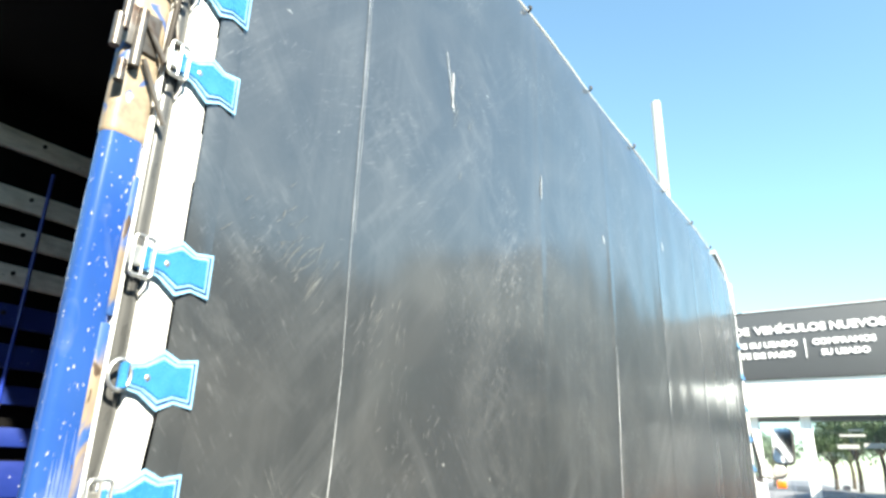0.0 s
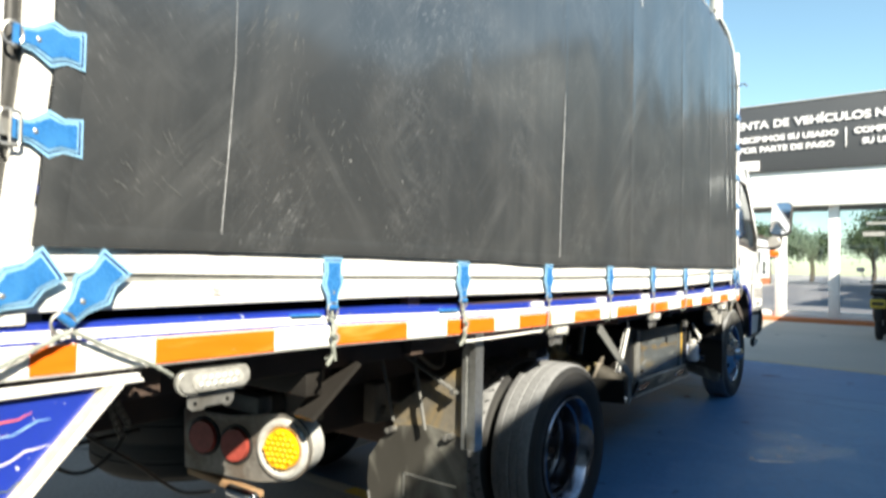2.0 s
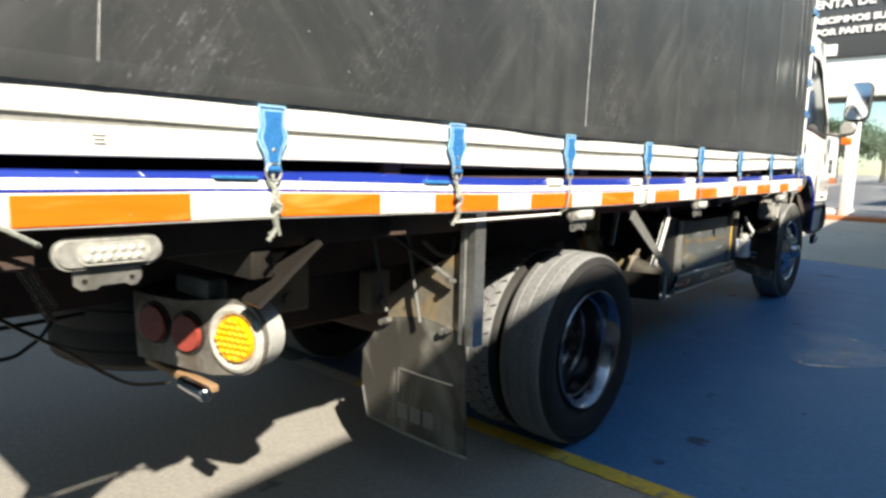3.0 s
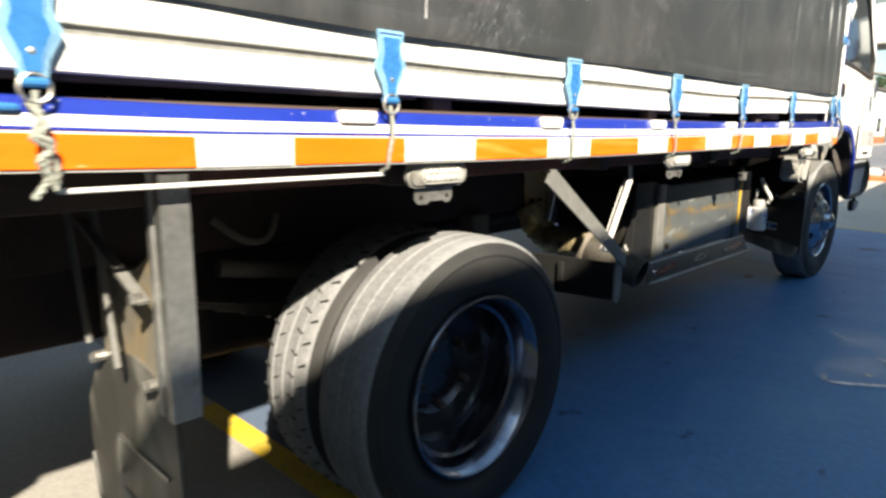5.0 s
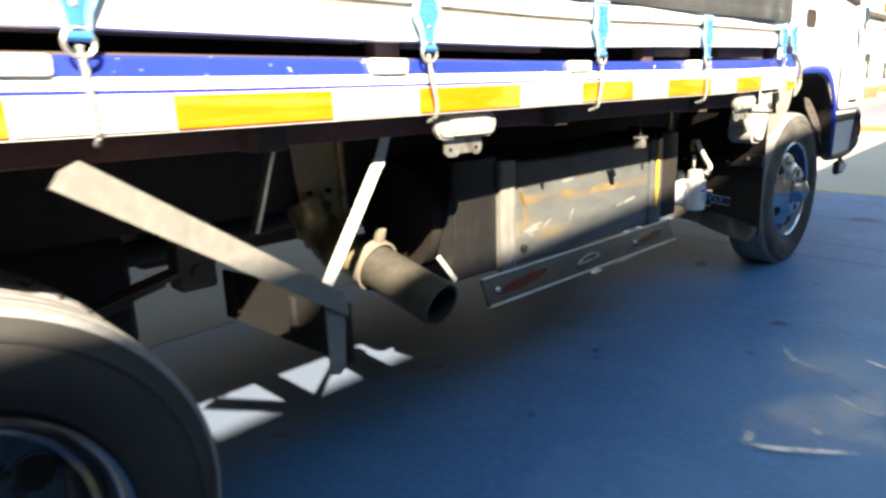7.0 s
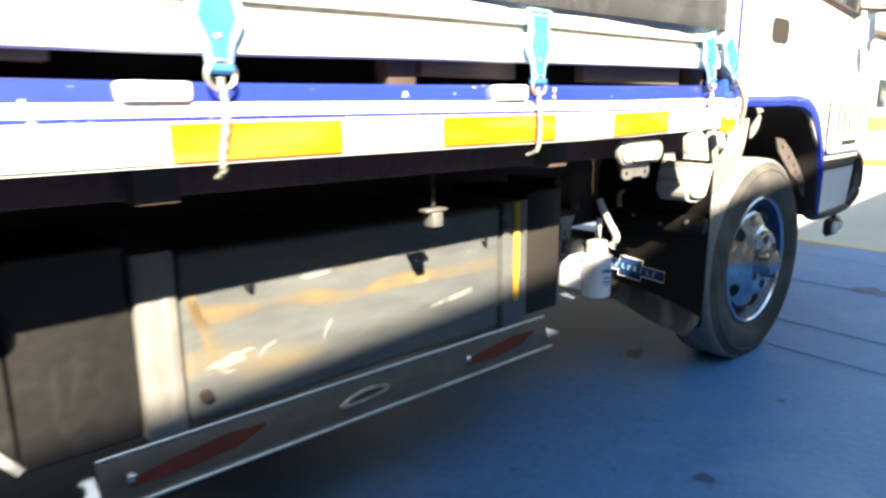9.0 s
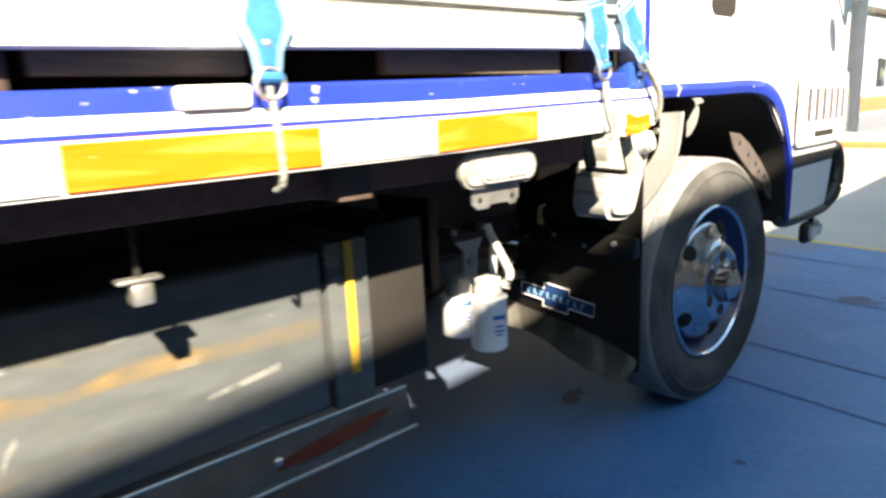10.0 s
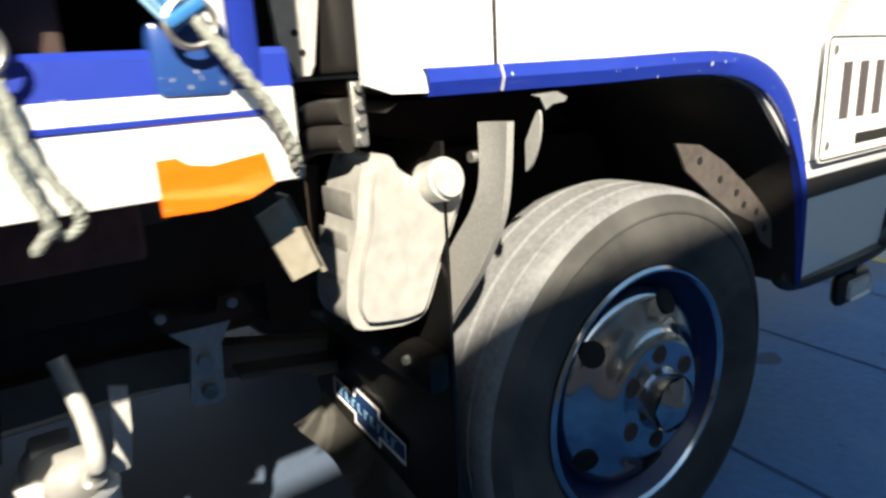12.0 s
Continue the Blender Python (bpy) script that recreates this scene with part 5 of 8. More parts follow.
def make_tail_lamps():
    """Angled steel plate with two red and one amber lamp."""
    m = Matrix.Translation((-0.425, 0.863, 0.614)) @ Matrix.Rotation(radians(16), 4, "Z") @ Matrix.Scale(1.087, 4) @ Matrix(((1, 0, 0, 0), (0, 0, -1, 0), (0, 1, 0, 0), (0, 0, 0, 1)))
    bm = bmesh.new()
    out = [(-0.182, 0.085), (-0.02, 0.078), (0.08, 0.090)] + [(0.162 + 0.090 * math.cos(radians(a)), 0.012 + 0.090 * math.sin(radians(a))) for a in range(100, -91, -15)] + [(0.08, -0.092), (-0.172, -0.085)]
    plate(bm, out, 0.012, m)
    pl = part("tail_lamp_plate", bm, LAMPSTEEL, truck, "steel tail lamp plate with three round lamps")
    bm = bmesh.new()
    t = bmesh.new()
    plate(t, rounded(0.158, 0.158, 0.078, 10), 0.05, Matrix.Translation((0.176, 0.016, -0.048)))
    join(bm, t, m)
    part("lamp_cup", bm, LAMPBODY, pl)
    for u, v, r, mat, nm in ((-0.104, 0.012, 0.047, REDLAMP, "red_lamp"), (0.008, 0.002, 0.047, REDLAMP, "red_lamp"), (0.162, 0.008, 0.056, AMBER, "amber_lamp")):
        bm = bmesh.new()
        t = bmesh.new()
        bmesh.ops.create_cone(t, cap_ends=True, segments=36, radius1=r, radius2=r * 0.93, depth=0.014, matrix=Matrix.Translation((u, v, 0.018)))
        if mat is AMBER:
            for i in range(-3, 4):
                for j in range(-3, 4):
                    p = (u + 0.016 * (i + 0.5 * (j % 2)), v + 0.0145 * j)
                    if math.hypot(p[0] - u, p[1] - v) < r * 0.86:
                        bmesh.ops.create_uvsphere(t, u_segments=8, v_segments=6, radius=0.0075, matrix=Matrix.Translation((*p, 0.025)))
        join(bm, t, m)
        lens = part(nm, bm, mat, pl)
        bm = bmesh.new()
        t = bmesh.new()
        ring_of(t, (u, v, 0.012), r + (0.014 if mat is AMBER else 0.004), 0.012 if mat is AMBER else 0.005, n=36, k=8)
        join(bm, t, m)
        part("bezel", bm, LAMPBODY if mat is AMBER else PLASTIC, lens)
    bm = bmesh.new()
    rbox(bm, -0.66, -0.30, 0.842, 0.875, 0.478, 0.498, 0.004)
    part("lamp_shelf", bm, SHELF, truck, "rusty lamp shelf")
    bm = bmesh.new()
    rbox(bm, -0.425, -0.280, 0.818, 0.850, 0.462, 0.504, 0.016, 3)
    part("plate_lamp", bm, CHROME, truck, "small chromed lamp")
    bm = bmesh.new()
    rbox(bm, -0.53, -0.345, 0.875, 0.935, 0.706, 0.764, 0.012, 2)
    part("junction_box", bm, BRACKET, truck)
    bm = bmesh.new()
    bar(bm, (-0.12, 0.86, 0.74), (-0.10, 1.02, 0.88), 0.09, 0.012)
    rbox(bm, -0.9, -0.1, 0.85, 0.91, 0.80, 0.88, 0.006)
    part("lamp_carrier", bm, BLACK, truck)
    # spare wheel under the tail, with its chain
    bm = bmesh.new()
    t = bmesh.new()
    lathe(t, tyre_profile(0.36, 0.2), 64)
    join(bm, t, Matrix.Translation((-0.95, 1.055, 0.575)) @ Matrix.Diagonal((1, 1, 1.35, 1)) @ pose(0, 0, 0, 0, 90, 0))
    part("spare_tyre", bm, RUBBER, truck, "black spare tyre slung below the tail")
    for way in ([(-0.55, 0.500, 0.83), (-0.55, 0.521, 0.787), (-0.55, 0.539, 0.753), (-0.55, 0.557, 0.705), (-0.55, 0.573, 0.674)], [(-0.52, 0.520, 0.83), (-0.52, 0.538, 0.783), (-0.52, 0.553, 0.749), (-0.52, 0.572, 0.714)]):
        chain = arc_points(way, 4)
        bm = bmesh.new()
        for i, (a, b) in enumerate(zip(chain, chain[1:])):
            d = Vector(b) - Vector(a)
            t = bmesh.new()
            ring_of(t, (0, 0, 0), 0.0085, 0.0026, n=10, k=5)
            t.transform(Matrix.Diagonal((1, 1.45, 1, 1)))
            join(bm, t, Matrix.Translation((Vector(a) + Vector(b)) / 2) @ d.to_track_quat("Y", "Z").to_matrix().to_4x4() @ Matrix.Rotation(radians(90 * (i % 2)), 4, "Y"))
        part("chain", bm, DUSTY, truck, "dull steel spare wheel chain")
    bm = bmesh.new()
    rod(bm, (-0.7, 0.47, 0.633), (-0.7, 0.70, 0.641), 0.0065, 10)
    part("carrier_rod", bm, BLACK, truck)
    for way in ([(-0.55, 0.33, 0.70), (-0.55, 0.385, 0.644), (-0.55, 0.412, 0.617), (-0.55, 0.451, 0.597), (-0.55, 0.491, 0.597), (-0.55, 0.521, 0.613), (-0.55, 0.552, 0.636), (-0.55, 0.576, 0.67)],
                [(-0.5, 0.40, 0.80), (-0.5, 0.437, 0.724), (-0.5, 0.471, 0.691), (-0.5, 0.511, 0.659), (-0.5, 0.579, 0.608), (-0.5, 0.631, 0.564), (-0.5, 0.671, 0.528), (-0.5, 0.742, 0.48), (-0.5, 0.84, 0.46)]):
        bm = bmesh.new()
        tube(bm, arc_points(way), 0.005, 8)
        part("cable", bm, PLASTIC, truck, "drooping black cable")


make_tail_lamps()


def make_skirt():
    """The slanted blue skirt panel below the rear end of the rail, in a pale frame."""
    bm = bmesh.new()
    plate(bm, [(-0.10, 0.925), (0.268, 0.925), (0.032, 0.66), (-0.10, 0.66)], 0.008, Matrix.Translation((-0.012, 0, 0)) @ YZ)
    g = part("skirt_panel", bm, BLUE, truck, "blue side skirt panel in a pale frame")
    bm = bmesh.new()
    bar(bm, (0.0, 0.2945, 0.932), (0.0, 0.045, 0.652), 0.0145, 0.018, (1, 0, 0))
    part("skirt_frame", bm, WHITE, g, "white worn edge strip")
    bm = bmesh.new()
    bar(bm, (-0.010, 0.284, 0.932), (-0.010, 0.035, 0.652), 0.006, 0.010, (1, 0, 0))
    part("frame_gap", bm, BLACK, g)
    bm = bmesh.new()
    bar(bm, (0.001, 0.273, 0.932), (0.001, 0.024, 0.652), 0.0125, 0.016, (1, 0, 0))
    part("skirt_frame", bm, CREAM, g, "cream painted edge strip")
    bm = bmesh.new()
    rbox(bm, -0.006, 0.012, -0.10, 0.334, 0.926, 0.9325, 0.002)
    rbox(bm, -0.006, 0.010, -0.10, 0.328, 0.935, 0.943, 0.002)
    part("skirt_rail", bm, WHITE, g)
    for k, (y0, z0, y1, z1, mat) in enumerate(((0.05, 0.80, 0.17, 0.835, SIGNWHITE), (0.08, 0.76, 0.16, 0.785, LEAF), (0.0, 0.87, 0.14, 0.892, ORANGE), (0.02, 0.72, 0.10, 0.728, SIGNWHITE),
                                               (-0.03, 0.84, 0.10, 0.86, REDLAMP), (0.05, 0.845, 0.17, 0.88, STRAPEDGE), (-0.02, 0.78, 0.06, 0.80, STRAPEDGE), (0.0, 0.69, 0.06, 0.70, ORANGE))):
        bm = bmesh.new()
        pts = [(-0.0035, y0 + (y1 - y0) * i / 6, z0 + (z1 - z0) * i / 6 + 0.004 * math.sin(1.9 * i + k)) for i in range(7)]
        tube(bm, pts, [0.0008, 0.0014, 0.0016, 0.0012, 0.0016, 0.0012, 0.0006], 5)
        part("streak", bm, mat, g, "thin painted streak")


def make_tank():
    """Fuel tank with straps, black end covers and the alloy step bar below."""
    bm = bmesh.new()
    rbox(bm, -0.66, -0.292, 3.92, 4.745, 0.435, 0.765, 0.018, 4)
    tank = part("fuel_tank", bm, TANK, truck, "stained bare metal fuel tank")
    bm = bmesh.new()
    rbox(bm, -0.67, -0.286, 3.845, 3.915, 0.43, 0.772, 0.006)
    part("tank_strap", bm, TAPE, tank, "strap wrapped in crumpled silver tape")
    bm = bmesh.new()
    rbox(bm, -0.2905, -0.284, 3.888, 3.904, 0.44, 0.70, 0.003, 2)
    part("strap_fold", bm, TAPE, tank, "torn silver tape on the strap")
    bm = bmesh.new()
    rbox(bm, -0.67, -0.288, 4.75, 4.845, 0.43, 0.772, 0.006)
    part("tank_strap", bm, TANK, tank)
    bm = bmesh.new()
    rbox(bm, -0.288, -0.281, 4.787, 4.807, 0.50, 0.772, 0.003)
    part("yellow_edge", bm, material("yellow_edging", (0.62, 0.38, 0.04), (0.5, 0.3, 0.05), 0.4), tank)
    bm = bmesh.new()
    rod(bm, (-0.292, 3.95, 0.49), (-0.278, 3.95, 0.49), 0.012, 6)
    part("bolt", bm, RUST, tank)
    bm = bmesh.new()
    rbox(bm, -0.62, -0.30, 3.658, 3.842, 0.440, 0.79, 0.008, 3)
    cover = part("end_cover", bm, COVERGREY, truck, "dark grey cover plate beside the tank")
    bm = bmesh.new()
    v = [bm.verts.new(p) for p in ((-0.300, 3.652, 0.452), (-0.300, 3.652, 0.70), (-0.308, 3.600, 0.545), (-0.306, 3.594, 0.520))]
    bm.faces.new((v[0], v[1], v[2], v[3]))
    g = bmesh.ops.extrude_face_region(bm, geom=bm.faces[:])
    bmesh.ops.translate(bm, vec=(-0.005, 0, 0), verts=[e for e in g["geom"] if isinstance(e, bmesh.types.BMVert)])
    part("gusset", bm, COVERGREY, cover, "grey corner gusset")
    bm = bmesh.new()
    bar(bm, (-0.302, 3.592, 0.530), (-0.298, 3.655, 0.447), 0.014, 0.006, (1, 0, 0))
    part("lip", bm, LAMPBODY, cover, "bright bent lip")
    bm = bmesh.new()
    rod(bm, (-0.475, 3.585, 0.62), (-0.475, 3.655, 0.62), 0.162, 48)
    part("air_tank", bm, MATTBLACK, truck, "black air reservoir end")
    bm = bmesh.new()
    rbox(bm, -0.60, -0.30, 4.85, 5.00, 0.44, 0.79, 0.01, 2)
    part("battery_cover", bm, BLACK, truck, "black painted battery cover")
    bm = bmesh.new()
    m = Matrix.Translation((-0.265, 0, 0.347)) @ pose(0, 0, 0, 0, -20, 0)
    rbox(bm, -0.006, 0.006, 3.755, 4.92, 0.0, 0.085, 0.003, 2, m)
    step = part("step_bar", bm, STEPMAT, truck, "alloy step bar with red reflectors")
    # folded lips; their edge glint is put into a brighter metal
    for v, w in ((-0.004, 0.016), (0.081, 0.012)):
        bm = bmesh.new()
        rbox(bm, -0.006, w, 3.756, 4.919, v, v + 0.0075, 0.003, 2, m)
        part("lip", bm, ALU, step, "folded lip, edge glint put into brighter metal")
    for y0, y1 in ((3.80, 4.055), (4.60, 4.86)):
        bm = bmesh.new()
        t = bmesh.new()
        half = (y1 - y0) / 2
        plate(t, [(-half, -0.016), (-0.3 * half, -0.019), (0.5 * half, -0.012), (half, 0.008), (half, 0.014), (0.4 * half, 0.018), (-0.4 * half, 0.008), (-0.9 * half, -0.002)], 0.006, YZ)
        join(bm, t, m @ Matrix.Translation((0.006, (y0 + y1) / 2, 0.043)))
        r = part("reflector", bm, REDLENS, step, "red reflector strip")
        bm = bmesh.new()
        bmesh.ops.create_uvsphere(bm, u_segments=10, v_segments=8, radius=0.011, matrix=m @ Matrix.Translation((0.010, y0 + 0.004, 0.043)))
        part("stud", bm, CHROME, r)
    bm = bmesh.new()
    tube(bm, [m @ Vector(p) for p in arc_points([(0.010, 4.225, 0.034), (0.018, 4.25, 0.048), (0.020, 4.29, 0.055), (0.018, 4.33, 0.052), (0.014, 4.352, 0.044), (0.018, 4.32, 0.038), (0.018, 4.27, 0.034), (0.010, 4.225, 0.034)])], 0.0045, 8)
    part("catch", bm, STEEL, step, "small bright wire catch")
    for y in (3.9, 4.8):
        bm = bmesh.new()
        bar(bm, (-0.28, y, 0.40), (-0.45, y, 0.46), 0.03, 0.008)
        part("step_hanger", bm, DARKMETAL, truck)
    # key tag hanging under the rail, and its hook
    bm = bmesh.new()
    rbox(bm, -0.150, -0.118, 4.365, 4.392, 0.775, 0.805, 0.004)
    rbox(bm, -0.145, -0.12, 4.35, 4.405, 0.806, 0.812, 0.002)
    part("drain_valve", bm, STEEL, truck, "small drain valve")
    bm = bmesh.new()
    rod(bm, (-0.134, 4.378, 0.81), (-0.134, 4.378, 0.885), 0.004)
    part("valve_rod", bm, BLACK, truck)
    # exhaust
    bm = bmesh.new()
    tube(bm, arc_points([(-0.67, 3.41, 0.68), (-0.64, 3.43, 0.60), (-0.58, 3.435, 0.55), (-0.47, 3.43, 0.54), (-0.375, 3.430, 0.530)]), 0.058, 22)
    for v in bm.verts:
        v.co += Vector((1, 1, 1)) * 0.012 * noise.noise(v.co * 38.0)
    part("exhaust_elbow", bm, FOIL, truck, "crumpled brassy foil round the exhaust elbow")
    bm = bmesh.new()
    a, b = Vector((-0.385, 3.430, 0.529)), Vector((-0.149, 3.456, 0.455))
    m = Matrix.Translation(a) @ (b - a).to_track_quat("X", "Z").to_matrix().to_4x4()
    L = (b - a).length
    t = bmesh.new()
    lathe(t, [(0, 0.052), (0.005, 0.060), (L, 0.060), (L, 0.054), (0.04, 0.053), (0.038, 0.0)], 40)
    join(bm, t, m)
    part("exhaust_pipe", bm, [PIPE], truck, "steel exhaust outlet pipe")
    # near-black sleeve: the shade inside the pipe is put into its colour
    bm = bmesh.new()
    t = bmesh.new()
    lathe(t, [(0.05, 0.0), (0.05, 0.0535), (L - 0.003, 0.0535)], 30)
    join(bm, t, m)
    part("dark_bore", bm, SHADEBLACK, truck)
    bm = bmesh.new()
    t = bmesh.new()
    lathe(t, [(-0.01, 0.066), (-0.008, 0.072), (0.016, 0.072), (0.018, 0.066)], 30)
    rbox(t, -0.006, 0.014, -0.012, 0.012, 0.06, 0.11, 0.003)
    join(bm, t, m)
    part("pipe_clamp", bm, DUSTY, truck)
    # plates and pipes seen behind the bracket
    bm = bmesh.new()
    rows = []
    for i in range(9):
        rows.append([bm.verts.new((-0.672 + 0.010 * noise.noise((i * 0.9, k * 0.8, 3.1)) + 0.02 * (k > 9) * (k - 9), 3.372 + 0.019 * i + 0.0035 * k, 0.868 - 0.030 * k)) for k in range(12)])
    for r, q in zip(rows, rows[1:]):
        for k in range(11):
            bm.faces.new((r[k], r[k + 1], q[k + 1], q[k]))
    g = bmesh.ops.extrude_face_region(bm, geom=bm.faces[:])
    bmesh.ops.translate(bm, vec=(-0.004, 0, 0), verts=[e for e in g["geom"] if isinstance(e, bmesh.types.BMVert)])
    shield = part("heat_shield", bm, OCHRE, truck, "bent brassy heat shield")
    for y, z in ((3.425, 0.70), (3.49, 0.70)):
        bm = bmesh.new()
        rod(bm, (-0.675, y, z), (-0.657, y, z), 0.007, 10)
        part("hole", bm, SHADEBLACK, shield)
    bm = bmesh.new()
    rod(bm, (-0.66, 3.545, 0.545), (-0.66, 3.535, 0.90), 0.011)
    part("pipe", bm, FOIL, truck, "dull brass pipe")
    bm = bmesh.new()
    rbox(bm, -0.72, -0.66, 3.60, 3.655, 0.505, 0.535, 0.008, 2)
    part("pipe_clip", bm, FOIL, truck)
    bm = bmesh.new()
    bar(bm, (-0.33, 3.066, 0.685), (-0.34, 3.152, 0.93), 0.008, 0.026, (1, 0, 0))
    part("strut", bm, ALU, truck)
    bm = bmesh.new()
    rod(bm, (-1.15, 3.1, 0.66), (-1.15, 4.3, 0.66), 0.11, 28)
    part("silencer", bm, RUST, truck)
    bm = bmesh.new()
    rod(bm, (-1.1, 2.6, 0.50), (-1.1, 5.6, 0.66), 0.04, 18)
    part("prop_shaft", bm, DARKMETAL, truck)


make_skirt()
make_tank()


def make_front_gear():
    """Filters, mud flap, washer tank and brackets between the bed and the cab."""
    for x, y, r, z0, z1 in ((-0.313, 5.205, 0.046, 0.428, 0.565), (-0.390, 5.180, 0.045, 0.452, 0.560)):
        bm = bmesh.new()
        lathe_z(bm, (x, y), [(z0, 0.0), (z0, r - 0.006), (z0 + 0.006, r), (z1 - 0.012, r), (z1 - 0.006, r + 0.002), (z1, r - 0.004), (z1, 0.0)])
        f = part("filter", bm, CABWHITE, truck, "white canister filter")
        bm = bmesh.new()
        lathe_z(bm, (x, y), [(z1, 0.0), (z1, r * 0.8), (z1 + 0.02, r * 0.75), (z1 + 0.035, r * 0.5), (z1 + 0.035, 0.0)])
        if x > -0.4:
            rbox(bm, x - 0.03, x + 0.02, y - 0.02, y + 0.03, z1 + 0.015, z1 + 0.042, 0.006)
        part("filter_head", bm, POLYTANK, f)
        if x > -0.4:
            for dz, h, w in ((0.085, 0.010, 0.030), (0.066, 0.004, 0.022), (0.054, 0.004, 0.026), (0.045, 0.003, 0.018)):
                bm = bmesh.new()
                m = Matrix.Translation((x, y, z0 + dz)) @ Matrix.Rotation(radians(-28), 4, "Z")
                rbox(bm, r - 0.003, r + 0.0012, -w / 2 + 0.012, w / 2 + 0.012, 0, h, 0.0006, 1, m)
                part("bar", bm, TEAL, f)
    # lower run of the hose; the sun on it is put into pale colour
    bm = bmesh.new()
    tube(bm, arc_points([(-0.318, 5.212, 0.735), (-0.306, 5.220, 0.70), (-0.286, 5.228, 0.66), (-0.262, 5.230, 0.62), (-0.275, 5.224, 0.59)]), [0.0105] * 24 + [0.015], 12)
    part("hose", bm, LAMPBODY, truck, "hose, its sunlit look put into pale grey")
    bm = bmesh.new()
    rbox(bm, -0.60, -0.40, 5.10, 5.13, 0.58, 0.80, 0.004)
    part("filter_bracket", bm, RUST, truck)
    bm = bmesh.new()
    plate(bm, [(5.262, 0.668), (5.284, 0.66), (5.280, 0.60), (5.270, 0.545), (5.245, 0.54), (5.240, 0.552), (5.256, 0.58)], 0.006, Matrix.Translation((-0.36, 0, 0)) @ YZ)
    part("filter_bracket", bm, LAMPBODY, truck, "pale steel filter bracket")
    # front mud flap with its rolled lower tail
    bm = bmesh.new()
    ins = [(-0.20, 0.95), (-0.20, 0.60), (-0.20, 0.24), (-0.25, 0.205), (-0.55, 0.27), (-0.72, 0.33), (-0.76, 0.38), (-0.70, 0.44), (-0.66, 0.52), (-0.66, 0.78), (-0.60, 0.95)]
    plate(bm, ins, 0.006, Matrix(((1, 0, 0, 0), (0, 0, -1, 5.706), (0, 1, 0, 0), (0, 0, 0, 1))))
    flap = part("front_mud_flap", bm, FLAPBLACK, truck, "black front mud flap with a pale badge")
    bm = bmesh.new()
    rbox(bm, -0.66, -0.20, 5.66, 5.70, 0.575, 0.64, 0.012, 2)
    beam = part("flap_beam", bm, FLAPBLACK, truck, "glossy black flap beam with small bolts")
    for x, z in ((-0.26, 0.618), (-0.36, 0.600), (-0.47, 0.622), (-0.58, 0.604)):
        bm = bmesh.new()
        rod(bm, (x, 5.652, z), (x, 5.662, z), 0.008, 6)
        part("bolt", bm, STEEL, beam)
    bm = bmesh.new()
    prev = None
    for k in range(19):
        u = k / 18
        x, z = -0.205 - 0.52 * u, 0.272 + 0.105 * u + 0.012 * math.sin(5 * u)
        deep = 0.062 + 0.010 * math.sin(7 * u)
        ring = [bm.verts.new((x - 0.02 * d, 5.699 - deep * 1.05 * d * d, z - deep * (1.25 * d - 0.25 * d * d))) for d in (0, 0.25, 0.5, 0.75, 1.0)]
        ring += [bm.verts.new(v.co + Vector((0, 0.005, -0.002))) for v in ring[::-1]]
        if prev:
            for q in range(10):
                bm.faces.new((prev[q], prev[(q + 1) % 10], ring[(q + 1) % 10], ring[q]))
        else:
            bm.faces.new(ring)
        prev = ring
    bm.faces.new(prev)
    part("curled_hem", bm, FLAPMAT, flap, "glossy curled lower hem of the flap")
    bm = bmesh.new()
    bmesh.ops.create_uvsphere(bm, u_segments=10, v_segments=8, radius=0.010, matrix=Matrix.Translation((-0.23, 5.694, 0.235)))
    part("rivet", bm, STEEL, flap)
    # badge: bow-tie outline with plain bars
    c = Matrix.Translation((-0.495, 5.694, 0.405)) @ Matrix(((1, 0, 0, 0), (0, 0, -1, 0), (0, 1, 0, 0), (0, 0, 0, 1))) @ Matrix.Rotation(radians(-5), 4, "Z")
    o = [(-0.145, 0.02), (-0.05, 0.02), (-0.05, 0.04), (0.05, 0.04), (0.05, 0.02), (0.145, 0.02), (0.145, -0.02), (0.05, -0.02), (0.05, -0.04), (-0.05, -0.04), (-0.05, -0.02), (-0.145, -0.02)]
    bm = bmesh.new()
    tube(bm, [c @ Vector((u, v, 0.002)) for u, v in o + o[:1]], 0.0024, 6)
    badge = part("badge_outline", bm, SIGNWHITE, flap, "pale outlined badge")
    bm = bmesh.new()
    plate(bm, [(0.93 * u, 0.85 * v) for u, v in o], 0.0015, c)
    part("badge_fill", bm, NAVY, flap)
    for k in range(9):
        bm = bmesh.new()
        t = bmesh.new()
        rbox(t, -0.120 + 0.027 * k, -0.112 + 0.027 * k, -0.010, 0.010, 0.0015, 0.0035, 0.0005, 1)
        rbox(t, -0.120 + 0.027 * k, -0.103 + 0.027 * k, -0.010 if k % 2 else 0.006, -0.006 if k % 2 else 0.010, 0.0015, 0.0035, 0.0005, 1)
        join(bm, t, c)
        part("bar", bm, STRAPEDGE, flap)
    # fluid reservoir with cap
    bm = bmesh.new()
    body = arc_points([(5.547, 0.735), (5.560, 0.709), (5.60, 0.699), (5.645, 0.697), (5.674, 0.712), (5.708, 0.79), (5.742, 0.862), (5.735, 0.892), (5.69, 0.893), (5.645, 0.915), (5.628, 0.937), (5.598, 0.940), (5.580, 0.905), (5.572, 0.85), (5.555, 0.80), (5.545, 0.735)], 4)[:-1]
    t = bmesh.new()
    plate(t, body, 0.13, Matrix.Translation((-0.33, 0, 0)) @ YZ)
